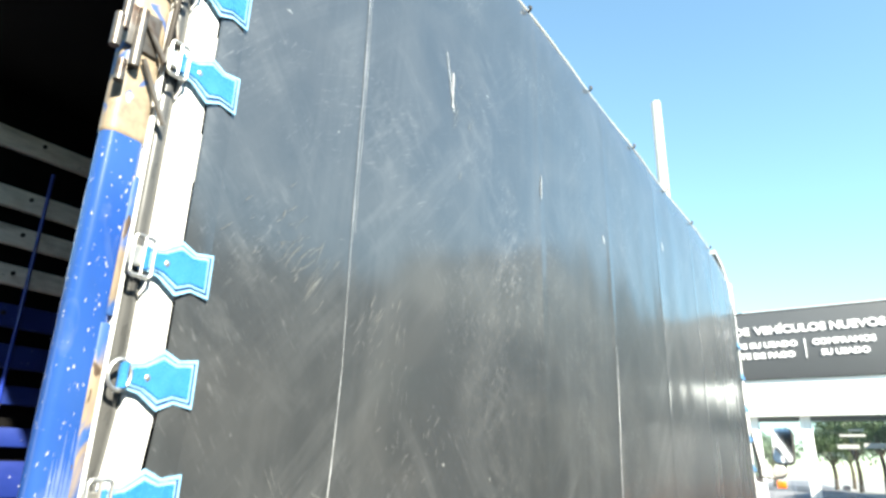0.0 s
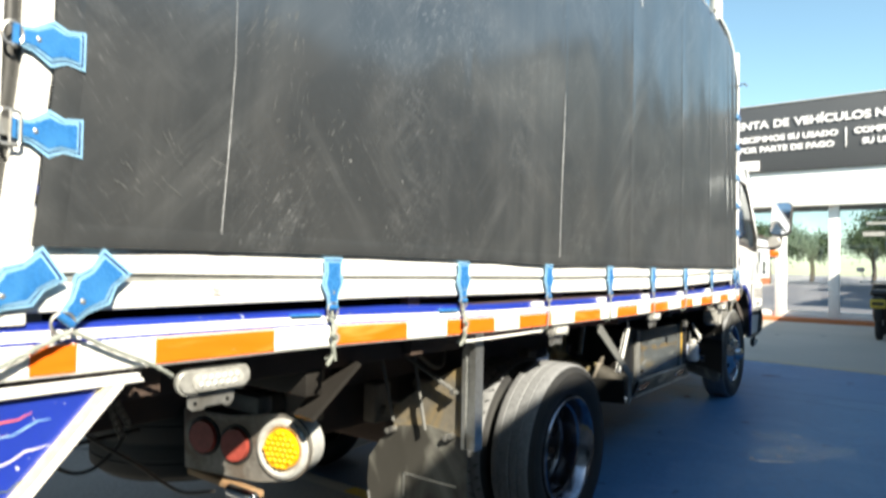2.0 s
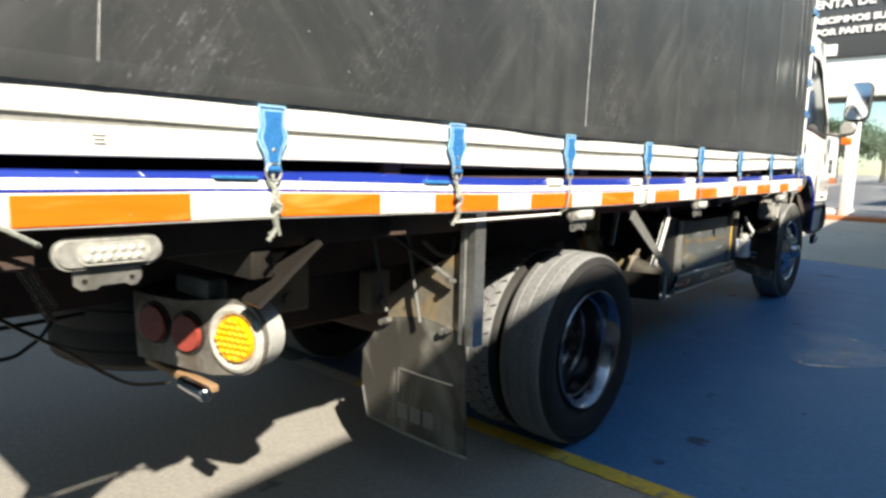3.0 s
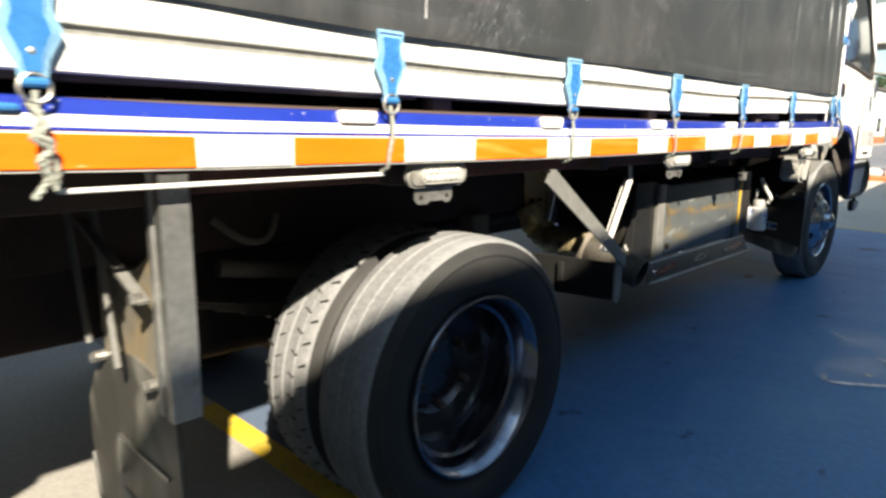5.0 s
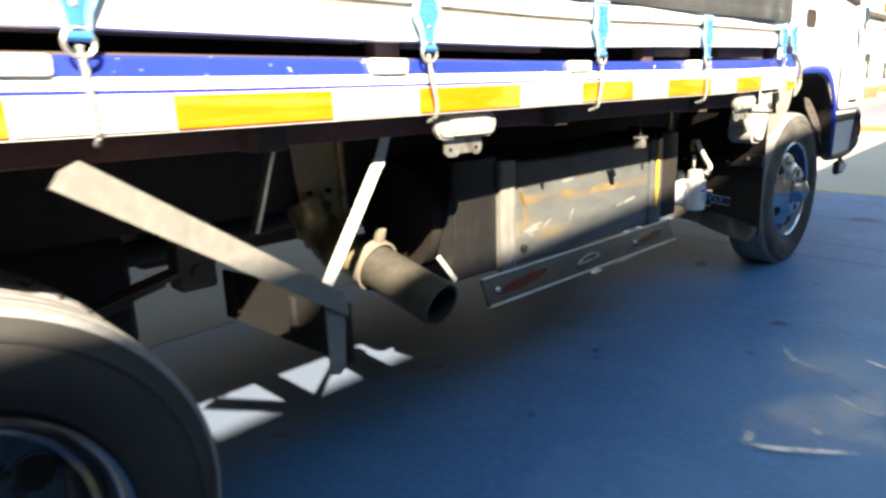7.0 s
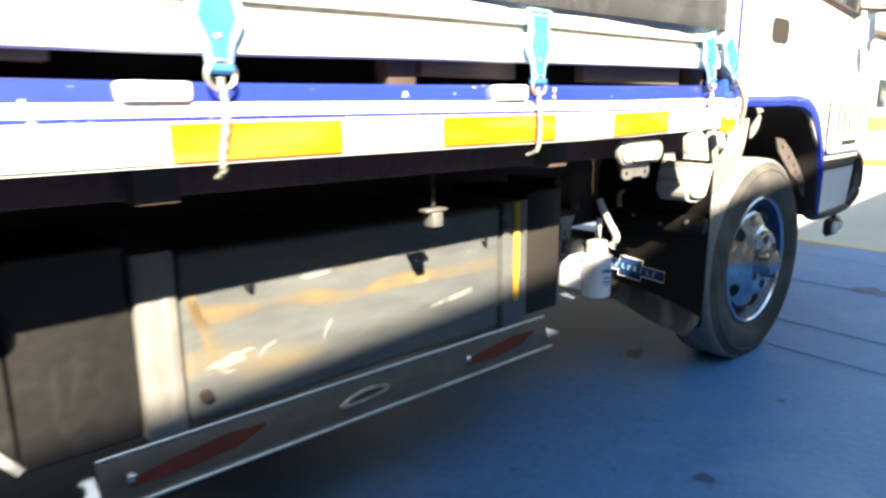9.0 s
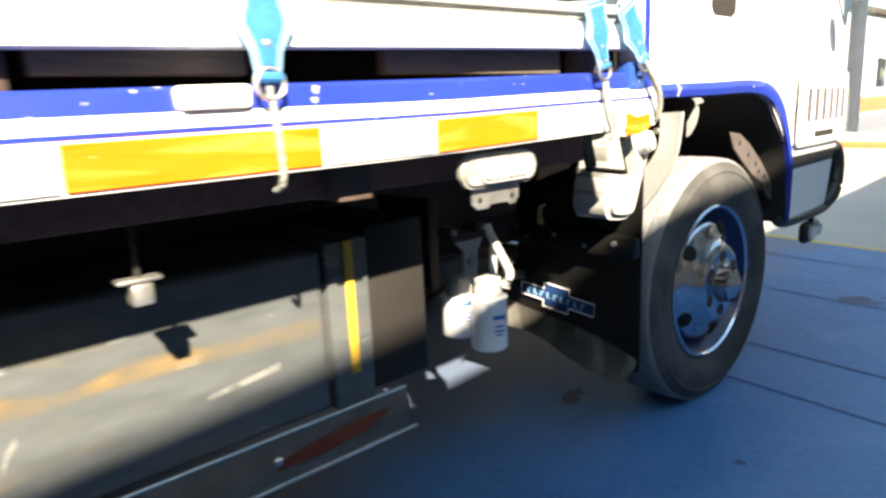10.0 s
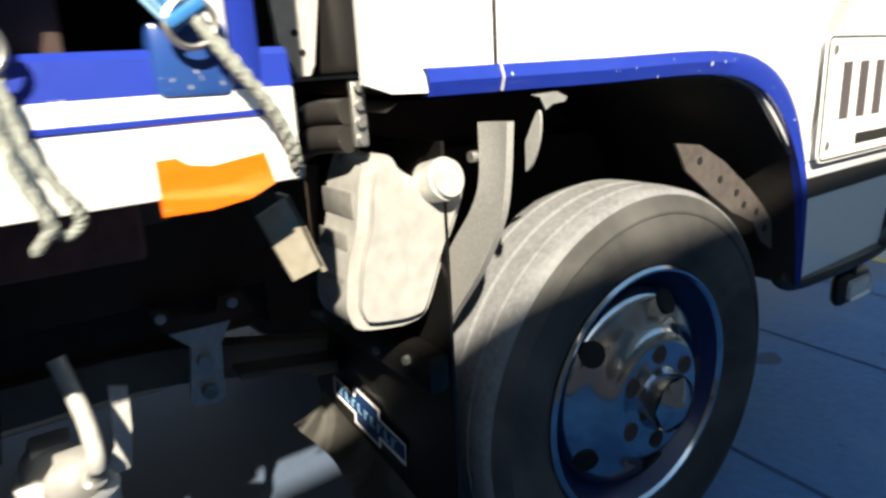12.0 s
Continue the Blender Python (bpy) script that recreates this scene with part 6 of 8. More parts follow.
    bmesh.ops.bevel(t, geom=[e for e in t.edges if e.calc_face_angle(0) > 1.2], offset=0.016, segments=4, affect="EDGES")
    join(bm, t)
    tank = part("reservoir", bm, POLYTANK, truck, "milky plastic fluid reservoir")
    bm = bmesh.new()
    rod(bm, (-0.215, 5.688, 0.893), (-0.180, 5.693, 0.902), 0.030, 28)
    rod(bm, (-0.185, 5.692, 0.901), (-0.172, 5.694, 0.904), 0.026, 28)
    part("cap", bm, LAMPBODY, tank, "round grey cap")
    # moulded rear panels in a darker copy of the plastic; shade is in the colour
    for z, h in ((0.745, 0.040), (0.793, 0.050), (0.853, 0.045)):
        bm = bmesh.new()
        y = 5.556 + 0.2 * (z - 0.735)
        rbox(bm, -0.32, -0.225, y - 0.008, y - 0.001, z + 0.004, z + h - 0.004, 0.003, 2)
        part("moulded_panel", bm, MILKDARK, tank)
    # grey fender strip running down in front of the tyre
    bm = bmesh.new()
    left = arc_points([(-0.183, 0.972), (-0.184, 0.90), (-0.205, 0.85), (-0.264, 0.78), (-0.33, 0.69), (-0.395, 0.593), (-0.44, 0.50)])
    right = arc_points([(-0.120, 0.974), (-0.128, 0.89), (-0.145, 0.83), (-0.195, 0.75), (-0.270, 0.66), (-0.345, 0.565), (-0.39, 0.48)])
    prev = None
    for i, ((xl, zl), (xr, zr)) in enumerate(zip(left, right)):
        ring = [bm.verts.new(p) for p in ((xl, 5.752, zl), ((xl + xr) / 2, 5.757, (zl + zr) / 2), (xr, 5.752, zr), (xr, 5.764, zr), (xl, 5.764, zl))]
        if prev:
            for j in range(5):
                bm.faces.new((prev[j], prev[(j + 1) % 5], ring[(j + 1) % 5], ring[j]))
        else:
            bm.faces.new(ring)
        prev = ring
    bm.faces.new(prev)
    strip_ob = part("fender_strip", bm, FENDERGREY, truck, "grey plastic fender strip")
    bm = bmesh.new()
    plate(bm, arc_points([(-0.124, 0.945), (-0.100, 0.985), (-0.094, 0.975), (-0.098, 0.945), (-0.112, 0.915), (-0.124, 0.905)], 4), 0.004, Matrix(((1, 0, 0, 0), (0, 0, -1, 5.79), (0, 1, 0, 0), (0, 0, 0, 1))))
    part("strip_ear", bm, FENDERGREY, strip_ob)
    bm = bmesh.new()
    rod(bm, (-0.19, 5.742, 0.925), (-0.19, 5.756, 0.925), 0.008, 10)
    part("screw", bm, STEEL, strip_ob)
    # folded bracket at the rail's end
    bm = bmesh.new()
    plate(bm, [(5.396, 0.914), (5.430, 0.930), (5.458, 0.852), (5.425, 0.843)], 0.004, Matrix.Translation((-0.072, 0, 0)) @ YZ)
    plate(bm, [(5.427, 0.930), (5.431, 0.930), (5.462, 0.846), (5.457, 0.846)], 0.03, Matrix.Translation((-0.098, 0, 0)) @ YZ)
    folded = part("folded_bracket", bm, FOLDED, truck, "stained folded bracket at the rail end")
    bm = bmesh.new()
    bar(bm, (-0.200, 5.464, 0.848), (-0.085, 5.446, 0.846), 0.034, 0.008)
    bar(bm, (-0.197, 5.435, 0.935), (-0.198, 5.464, 0.850), 0.034, 0.010, (1, 0, 0))
    part("bracket_loop", bm, BLACK, folded, "black painted loop")
    # cab mount and rubber pieces in the gap behind the cab
    bm = bmesh.new()
    plate(bm, [(5.515, 1.30), (5.595, 1.30), (5.585, 1.14), (5.572, 1.06), (5.565, 1.046), (5.548, 1.044), (5.525, 1.09), (5.520, 1.14)], 0.012, Matrix.Translation((-0.312, 0, 0)) @ YZ)
    mount = part("cab_mount", bm, LAMPBODY, truck, "grey pressed cab mount")
    for y, z in ((5.548, 1.10), (5.556, 1.075)):
        bm = bmesh.new()
        rod(bm, (-0.302, y, z), (-0.299, y, z), 0.005, 8)
        part("hole", bm, SHADEBLACK, mount)
    bm = bmesh.new()
    rbox(bm, -0.60, -0.36, 5.44, 5.52, 0.90, 2.6, 0.01)
    part("cab_post", bm, PLASTIC, truck)
    bm = bmesh.new()
    rbox(bm, -0.205, -0.195, 5.570, 5.590, 0.955, 1.035, 0.003)
    plate_ob = part("hinge_plate", bm, STEEL, truck, "small steel hinge plate with bolts")
    for z in (0.963, 0.985, 1.006, 1.028):
        bm = bmesh.new()
        rod(bm, (-0.196, 5.578, z), (-0.188, 5.578, z), 0.006, 8)
        part("bolt", bm, STEEL, plate_ob)
    for z, r in ((0.995, 0.017), (0.962, 0.019)):
        bm = bmesh.new()
        tube(bm, arc_points([(-0.34, 5.545, z - 0.02), (-0.28, 5.555, z), (-0.215, 5.572, z + 0.004)]), r, 16)
        part("bushing", bm, PLASTIC, truck)
    bm = bmesh.new()
    rbox(bm, -0.30, -0.292, 5.585, 5.625, 0.87, 0.945, 0.004)
    part("clip_plate", bm, GREYPART, truck)
    # perforated plate ahead of the tyre
    bm = bmesh.new()
    plate(bm, [(6.225, 0.895), (6.30, 0.885), (6.38, 0.845), (6.475, 0.780), (6.53, 0.735), (6.575, 0.690), (6.585, 0.625), (6.54, 0.650), (6.50, 0.700), (6.42, 0.735), (6.34, 0.785), (6.26, 0.84)], 0.006, Matrix.Translation((-0.214, 0, 0)) @ YZ)
    pp = part("perforated_plate", bm, INNERPLATE, truck, "dusty perforated inner plate")
    for y, z in ((6.30, 0.855), (6.37, 0.81), (6.43, 0.775), (6.46, 0.745), (6.51, 0.722), (6.545, 0.68)):
        bm = bmesh.new()
        rod(bm, (-0.210, y, z), (-0.2065, y, z), 0.008, 8)
        part("hole", bm, SHADEBLACK, pp)
    bm = bmesh.new()
    tops = arc_points([(4.7, 0.567), (5.1, 0.555), (5.35, 0.556), (5.6, 0.51), (5.9, 0.44)], 4)
    plate(bm, tops + [(y, z - 0.075) for y, z in tops[::-1]], 0.05, Matrix.Translation((-0.785, 0, 0)) @ YZ)
    part("engine_beam", bm, DUSTY, truck, "dusty curved beam below the frame")
    # shackle and hanger under the frame
    bm = bmesh.new()
    plate(bm, [(5.42, 0.622), (5.527, 0.622), (5.506, 0.585), (5.498, 0.48), (5.485, 0.470), (5.445, 0.475), (5.437, 0.487), (5.453, 0.590)], 0.014, Matrix.Translation((-0.63, -0.035, 0)) @ YZ)
    sh = part("shackle", bm, LAMPBODY, truck, "grey spring shackle")
    for z in (0.50, 0.56):
        bm = bmesh.new()
        rod(bm, (-0.618, 5.437, z), (-0.602, 5.437, z), 0.014, 12)
        part("pin", bm, STEEL, sh)
    bm = bmesh.new()
    plate(bm, [(5.395, 0.672), (5.425, 0.668), (5.43, 0.648), (5.505, 0.642), (5.512, 0.668), (5.555, 0.672), (5.575, 0.630), (5.54, 0.618), (5.41, 0.625)], 0.06, Matrix.Translation((-0.68, -0.035, 0)) @ YZ)
    foot = part("hanger_foot", bm, DARKMETAL, truck, "dusty cast spring hanger")
    for y, z in ((5.375, 0.655), (5.50, 0.655)):
        bm = bmesh.new()
        rod(bm, (-0.622, y, z), (-0.612, y, z), 0.010, 6)
        part("bolt", bm, STEEL, foot)
    bm = bmesh.new()
    for i in range(5):
        L = 0.60 - 0.07 * i
        pts = [(-0.66, 6.1 + L * s, 0.44 - 0.012 * i + 0.06 * s * s * (L / 0.6)) for s in (-1, -0.5, 0, 0.5, 1)]
        for a, b in zip(pts, pts[1:]):
            bar(bm, a, b, 0.065, 0.010)
    part("leaf_spring", bm, DUSTY, truck)


def lathe_z(bm, at, profile, n=32):
    """Turns (z, r) points round an upright axis."""
    t = bmesh.new()
    lathe(t, [(z, r) for z, r in profile], n)
    join(bm, t, Matrix.Translation((at[0], at[1], 0)) @ Matrix(((0, 0, 1, 0), (0, 1, 0, 0), (1, 0, 0, 0), (0, 0, 0, 1))))


make_front_gear()


# ---- tarpaulin ----
TARP_TOP, TARP_LOW, TARP_BACK, TARP_FRONT = 3.09, 1.187, 0.149, 5.275


def tarp_x(y, z):
    """Slight bellies and folds of the sheet between its straps."""
    x = 0.010 + 0.006 * noise.noise((y * 1.3, z * 1.1, 2.0)) + 0.0025 * noise.noise((y * 5.0, z * 2.0, 7.0))
    x += 0.0016 * math.sin(y * 10.2) * math.exp(-3.0 * (z - TARP_LOW))
    f = max(0.0, (y - 4.75) / 0.5)
    x += 0.007 * f * math.sin(44.0 * y + 3.0 * z) * math.exp(-1.2 * abs(z - 1.95))
    for seam in (0.515, 1.46, 2.155, 2.95, 3.81, 4.45):
        x += 0.0028 * math.exp(-((y - seam) / 0.012) ** 2)
    return x - 0.02 * max(0.0, (z - 2.9) / 0.2) ** 2


def make_tarp():
    bm = bmesh.new()
    ny, nz = 260, 60
    grid = []
    for j in range(nz + 1):
        row = []
        v = j / nz
        for i in range(ny + 1):
            y = TARP_BACK + (TARP_FRONT - TARP_BACK) * i / ny
            # the upper front corner is rounded off
            top = TARP_TOP + 0.008 * math.sin(y * 5.0)
            if y > 4.75:
                top -= 0.42 * (1 - math.sqrt(max(0.0, 1 - ((y - 4.75) / 0.54) ** 2)))
            z = TARP_LOW + (top - TARP_LOW) * v
            row.append(bm.verts.new((tarp_x(y, z), y + back_shift(z) * max(0.0, 1 - 1.2 * (y - TARP_BACK)), true_z(y, z))))
        grid.append(row)
    # over the roof
    for k in range(1, 13):
        row = []
        u = k / 12
        for i in range(ny + 1):
            y = TARP_BACK + (TARP_FRONT - TARP_BACK) * i / ny
            b = grid[nz][i].co
            row.append(bm.verts.new((b.x + (WIDE - 0.02 - b.x) * u, y, b.z + 0.10 * math.sin(math.pi * u))))
        grid.append(row)
    last = grid[-1]
    for k in range(1, 7):
        grid.append([bm.verts.new((v.co.x, v.co.y, v.co.z + (TARP_LOW - v.co.z) * k / 6)) for v in last])
    for a, b in zip(grid, grid[1:]):
        for i in range(ny):
            bm.faces.new((a[i], a[i + 1], b[i + 1], b[i]))
    # front panel
    left, right = [r[-1] for r in grid[:nz + 1]], None
    me_front = [bm.verts.new((WIDE, TARP_FRONT + 0.02, v.co.z)) for v in left]
    mid = [bm.verts.new((-0.06, TARP_FRONT + 0.035, v.co.z)) for v in left]
    for i in range(len(left) - 1):
        bm.faces.new((left[i], mid[i], mid[i + 1], left[i + 1]))
        bm.faces.new((mid[i], me_front[i], me_front[i + 1], mid[i + 1]))
    tarp = thing("tarpaulin", "dusty dark grey tarpaulin stretched over the cargo bed", "tarpaulin", (-1.1, 2.7, 1.187))
    part("sheet", bm, TARP, tarp, "dark grey vinyl sheet with pale scuffs")
    return tarp


tarp = make_tarp()


def make_hem(y0, y1, z0, z1, name):
    """A doubled, slightly raised strip along an edge of the sheet."""
    bm = bmesh.new()
    ny, nz = max(2, int((y1 - y0) / 0.02)), max(2, int((z1 - z0) / 0.03))
    rows = [[bm.verts.new((tarp_x(y0 + (y1 - y0) * i / ny, z0 + (z1 - z0) * j / nz) + (0.0005 if j in (0, nz) or i in (0, ny) else 0.003), y0 + (y1 - y0) * i / ny, z0 + (z1 - z0) * j / nz)) for i in range(ny + 1)] for j in range(nz + 1)]
    for v in bm.verts:
        v.co.y, v.co.z = v.co.y + back_shift(v.co.z) * max(0.0, 1 - 1.2 * (v.co.y - TARP_BACK)), true_z(v.co.y, v.co.z)
    for a, d in zip(rows, rows[1:]):
        for i in range(ny):
            bm.faces.new((a[i], a[i + 1], d[i + 1], d[i]))
    part(name, bm, TARP, tarp)


make_hem(TARP_BACK + 0.004, TARP_BACK + 0.05, TARP_LOW, 3.05, "side_hem")
make_hem(TARP_BACK + 0.06, TARP_FRONT - 0.01, TARP_LOW + 0.001, TARP_LOW + 0.045, "lower_hem")


def make_strap(m, buckle=False):
    """A waisted vinyl tab with stitched edge, its fold and a steel ring; it points along local -v from the sheet's hem."""
    outer = [(-0.036, 0.0), (0.036, 0.0), (0.031, -0.040), (0.043, -0.072), (0.022, -0.110), (0.017, -0.140), (-0.017, -0.140), (-0.022, -0.110), (-0.043, -0.072), (-0.031, -0.040)]
    bm = bmesh.new()
    t = bmesh.new()
    plate(t, outer, 0.003, YZ)
    join(bm, t, m)
    s = part("strap", bm, STRAPEDGE, tarp, "blue vinyl strap with a steel ring")
    bm = bmesh.new()
    t = bmesh.new()
    plate(t, [(0.79 * u, -0.010 + 0.88 * v) for u, v in outer], 0.003, YZ)
    bmesh.ops.bevel(t, geom=[e for e in t.edges if e.calc_face_angle(0) > 1.0], offset=0.0014, segments=2, affect="EDGES")
    join(bm, t, m @ Matrix.Translation((0.0025, 0, 0)))
    part("inner_border", bm, STRAPEDGE, s, "pale inner border")
    bm = bmesh.new()
    t = bmesh.new()
    plate(t, [(0.66 * u, -0.014 + 0.82 * v) for u, v in outer], 0.003, YZ)
    bmesh.ops.bevel(t, geom=[e for e in t.edges if e.calc_face_angle(0) > 1.0], offset=0.0014, segments=2, affect="EDGES")
    join(bm, t, m @ Matrix.Translation((0.0042, 0, 0)))
    part("padding", bm, STRAPBLUE, s)
    bm = bmesh.new()
    t = bmesh.new()
    plate(t, [(0.85 * u, -0.005 + 0.93 * v) for u, v in outer], 0.0016, YZ)
    join(bm, t, m @ Matrix.Translation((0.0022, 0, 0)))
    part("stitching", bm, NAVY, s, "dark stitched border")
    bm = bmesh.new()
    t = bmesh.new()
    bmesh.ops.create_uvsphere(t, u_segments=10, v_segments=8, radius=0.007, matrix=Matrix.Translation((0.005, 0, -0.100)) @ Matrix.Diagonal((0.5, 1, 1, 1)))
    join(bm, t, m)
    part("rivet", bm, STEEL, s)
    bm = bmesh.new()
    t = bmesh.new()
    rod(t, (0.002, -0.017, -0.142), (0.002, 0.017, -0.142), 0.008, 10)
    join(bm, t, m)
    part("loop", bm, STRAPBLUE, s)
    bm = bmesh.new()
    t = bmesh.new()
    if buckle:
        o = rounded(0.058, 0.040, 0.007)
        tube(t, [(0.008, u, v - 0.150) for u, v in o + o[:1]], 0.0032, 8)
        rod(t, (0.009, -0.028, -0.150), (0.009, 0.028, -0.150), 0.003, 8)
        rbox(t, 0.002, 0.007, -0.015, 0.015, -0.176, -0.138, 0.002, 1)
    else:
        ring_of(t, (0.004, 0, -0.150), 0.020, 0.0032, pose(0, 0, 0, 0, 90, 0))
    join(bm, t, m)
    part("buckle" if buckle else "ring", bm, STEEL, s)
    return s


STRAP_Y = (0.835, 1.428, 2.035, 2.675, 3.29, 3.897, 4.518)


def make_straps():
    for y in STRAP_Y:
        make_strap(Matrix.Translation((0.012, y, 1.186)) @ Matrix.Diagonal((1, 0.92, 0.92, 1)))
    for y, a in ((5.172, 14), (5.272, 32)):
        make_strap(Matrix.Translation((0.014, y, 1.190)) @ pose(0, 0, 0, a, 0, 0) @ Matrix.Diagonal((1, 0.9, 0.85, 1)))
    # slanting pair at the rear lower corner
    for y, z, a in ((0.160, 1.160, -55), (0.272, 1.166, -40)):
        make_strap(Matrix.Translation((0.016, y, z)) @ pose(0, 0, 0, a, 0, 0))
    # along the rear upright edge, pointing back
    for z in (2.218, 2.045, 1.718, 1.552, 1.39, 2.40, 2.58, 2.76):
        make_strap(Matrix.Translation((0.014, 0.200, z)) @ pose(0, 0, 0, -90, 0, 0) @ Matrix.Diagonal((1, 1, 0.80, 1)), z != 1.552)
    # front upright edge
    for z in (1.5, 1.72, 1.95, 2.2, 2.45):
        make_strap(Matrix.Translation((0.012, 5.225, z)) @ pose(0, 0, 0, 82, 0, 0) @ Matrix.Diagonal((1, 0.7, 0.7, 1)))
    # roof hooks and the front corner's pale edging
    for y in (0.8, 1.415, 2.04, 2.675, 3.325, 3.96, 4.55):
        bm = bmesh.new()
        tube(bm, arc_points([(0.0, y, 3.078), (0.012, y, 3.084), (0.014, y, 3.094), (0.006, y, 3.100)]), 0.0055, 6)
        part("hook", bm, PLASTIC, tarp)
    bm = bmesh.new()
    tube(bm, arc_points([(0.0, 4.72, 3.10), (0.0, 4.95, 3.055), (0.0, 5.12, 2.96), (0.0, 5.23, 2.83), (0.0, 5.285, 2.67), (0.0, 5.29, 2.3), (0.0, 5.285, 1.6), (0.0, 5.28, 1.19)]), 0.013, 8)
    part("edging", bm, WHITE, tarp, "pale edging rope")
    bm = bmesh.new()
    tube(bm, [(tarp_x(y, 3.09) - 0.004, y, 3.092 + 0.008 * math.sin(y * 5.0)) for y in (0.16 + 0.12 * i for i in range(39))], 0.007, 8)
    part("top_piping", bm, PIPING, tarp, "pale piping along the roof edge")
    bm = bmesh.new()
    tube(bm, arc_points([(0.01, 5.27, 2.70), (0.05, 5.30, 2.72), (0.075, 5.31, 2.70)]), 0.006, 6)
    part("hook", bm, PLASTIC, tarp)
    # chalky lines and scratches on the sheet
    for y0, z0, y1, z1, w in ((0.522, 2.9, 0.524, 1.62, 0.0034), (0.524, 1.62, 0.499, 1.21, 0.0036), (0.531, 2.6, 0.533, 1.9, 0.0016), (2.160, 1.93, 2.13, 1.22, 0.008), (0.895, 2.50, 0.893, 2.39, 0.012), (0.86, 2.55, 0.90, 2.38, 0.006),
                              (1.475, 2.42, 1.468, 2.33, 0.016), (2.085, 2.39, 2.095, 2.36, 0.02), (3.07, 2.66, 3.085, 2.62, 0.03)):
        bm = bmesh.new()
        n = 24
        prev = None
        for i in range(n + 1):
            y, z = y0 + (y1 - y0) * i / n, z0 + (z1 - z0) * i / n
            ww = w * (0.35 + 0.65 * abs(noise.noise((i * 0.7, w * 100, y0))))
            ring = [bm.verts.new((tarp_x(yy, z) + 0.0022, yy, z)) for yy in (y - ww / 2, y + ww / 2)]
            if prev:
                bm.faces.new((prev[0], ring[0], ring[1], prev[1]))
            prev = ring
        part("scuff", bm, CHALK, tarp)


make_straps()


def make_scuffing():
    """Fine rubbed scratches on the sheet, in loose sheaves and short upright dashes."""
    rng = random.Random(11)
    bm = bmesh.new()
    for cy, cz, sy, sz, count, lean, spread, size in SHEAVES:
        for _ in range(count):
            y, z, a = rng.gauss(cy, sy), rng.gauss(cz, sz), radians(lean + rng.gauss(0, spread))
            length, width, curl = size * (0.35 + 0.9 * rng.random()), 0.0005 + 0.0010 * rng.random() ** 2, rng.uniform(-0.4, 0.4)
            prev = None
            for i in range(9):
                u = i / 8 - 0.5
                py, pz = y + length * u * math.cos(a + curl * u), z + length * u * math.sin(a + curl * u)
                w = width * (1.02 - (2 * u) ** 2) * rng.uniform(0.3, 1.3)
                ring = [bm.verts.new((tarp_x(py - k * w * math.sin(a), pz) + 0.0014, py - k * w * math.sin(a), pz + k * w * math.cos(a))) for k in (-1, 1)]
                if prev:
                    bm.faces.new((prev[0], ring[0], ring[1], prev[1]))
                prev = ring
    tagged(part("scuffing", bm, RUBBED, tarp, "fine pale rubbed scratches"), "fine pale rubbed scratches", kind="stuff")


SHEAVES = (  # centre y, z, spread y, z, how many, lean, its spread, length
    (0.40, 1.80, 0.035, 0.030, 16, 52, 6, 0.060), (0.43, 1.77, 0.020, 0.030, 10, 58, 5, 0.075), (0.36, 1.83, 0.06, 0.05, 22, 48, 16, 0.028), (0.61, 1.72, 0.025, 0.025, 14, 60, 7, 0.050), (0.70, 1.73, 0.015, 0.025, 8, 80, 8, 0.040),
    (0.68, 1.58, 0.03, 0.05, 12, 86, 8, 0.045), (0.62, 1.66, 0.06, 0.03, 14, 56, 14, 0.030), (0.78, 1.48, 0.08, 0.04, 26, 64, 24, 0.026), (1.06, 1.58, 0.03, 0.04, 8, 88, 5, 0.05),
    (0.36, 1.36, 0.08, 0.05, 18, -40, 16, 0.050), (1.25, 1.42, 0.15, 0.08, 22, 62, 22, 0.030), (0.95, 2.38, 0.05, 0.08, 10, 76, 10, 0.070))
make_scuffing()


# small dark writing on the lower side board, as plain bars
for z, w in ((1.099, 0.018), (1.106, 0.024), (1.092, 0.022)):
    bm = bmesh.new()
    rbox(bm, -0.0025, -0.0012, 0.502 - w / 2, 0.502 + w / 2, z, z + 0.004, 0.0004, 1)
    part("bar", bm, BARGREY, truck)


# ---- ropes and markers on the rail ----
def make_rope(name, pts, r=0.006):
    bm = bmesh.new()
    fine = arc_points(pts, 22)
    tube(bm, fine, r * 0.85, 8)
    for s in (0, math.pi):
        path = []
        for i, p in enumerate(fine):
            d = (Vector(fine[min(i + 1, len(fine) - 1)]) - Vector(fine[max(i - 1, 0)])).normalized()
            u = d.cross(Vector((1, 0.2, 0.1))).normalized()
            v = d.cross(u)
            a = s + i * 0.42
            path.append(Vector(p) + (u * math.cos(a) + v * math.sin(a)) * r * 0.42)
        tube(bm, path, r * 0.62, 6)
    solid("rope", bm, ROPE, name, "rope", group="tie-down ropes")


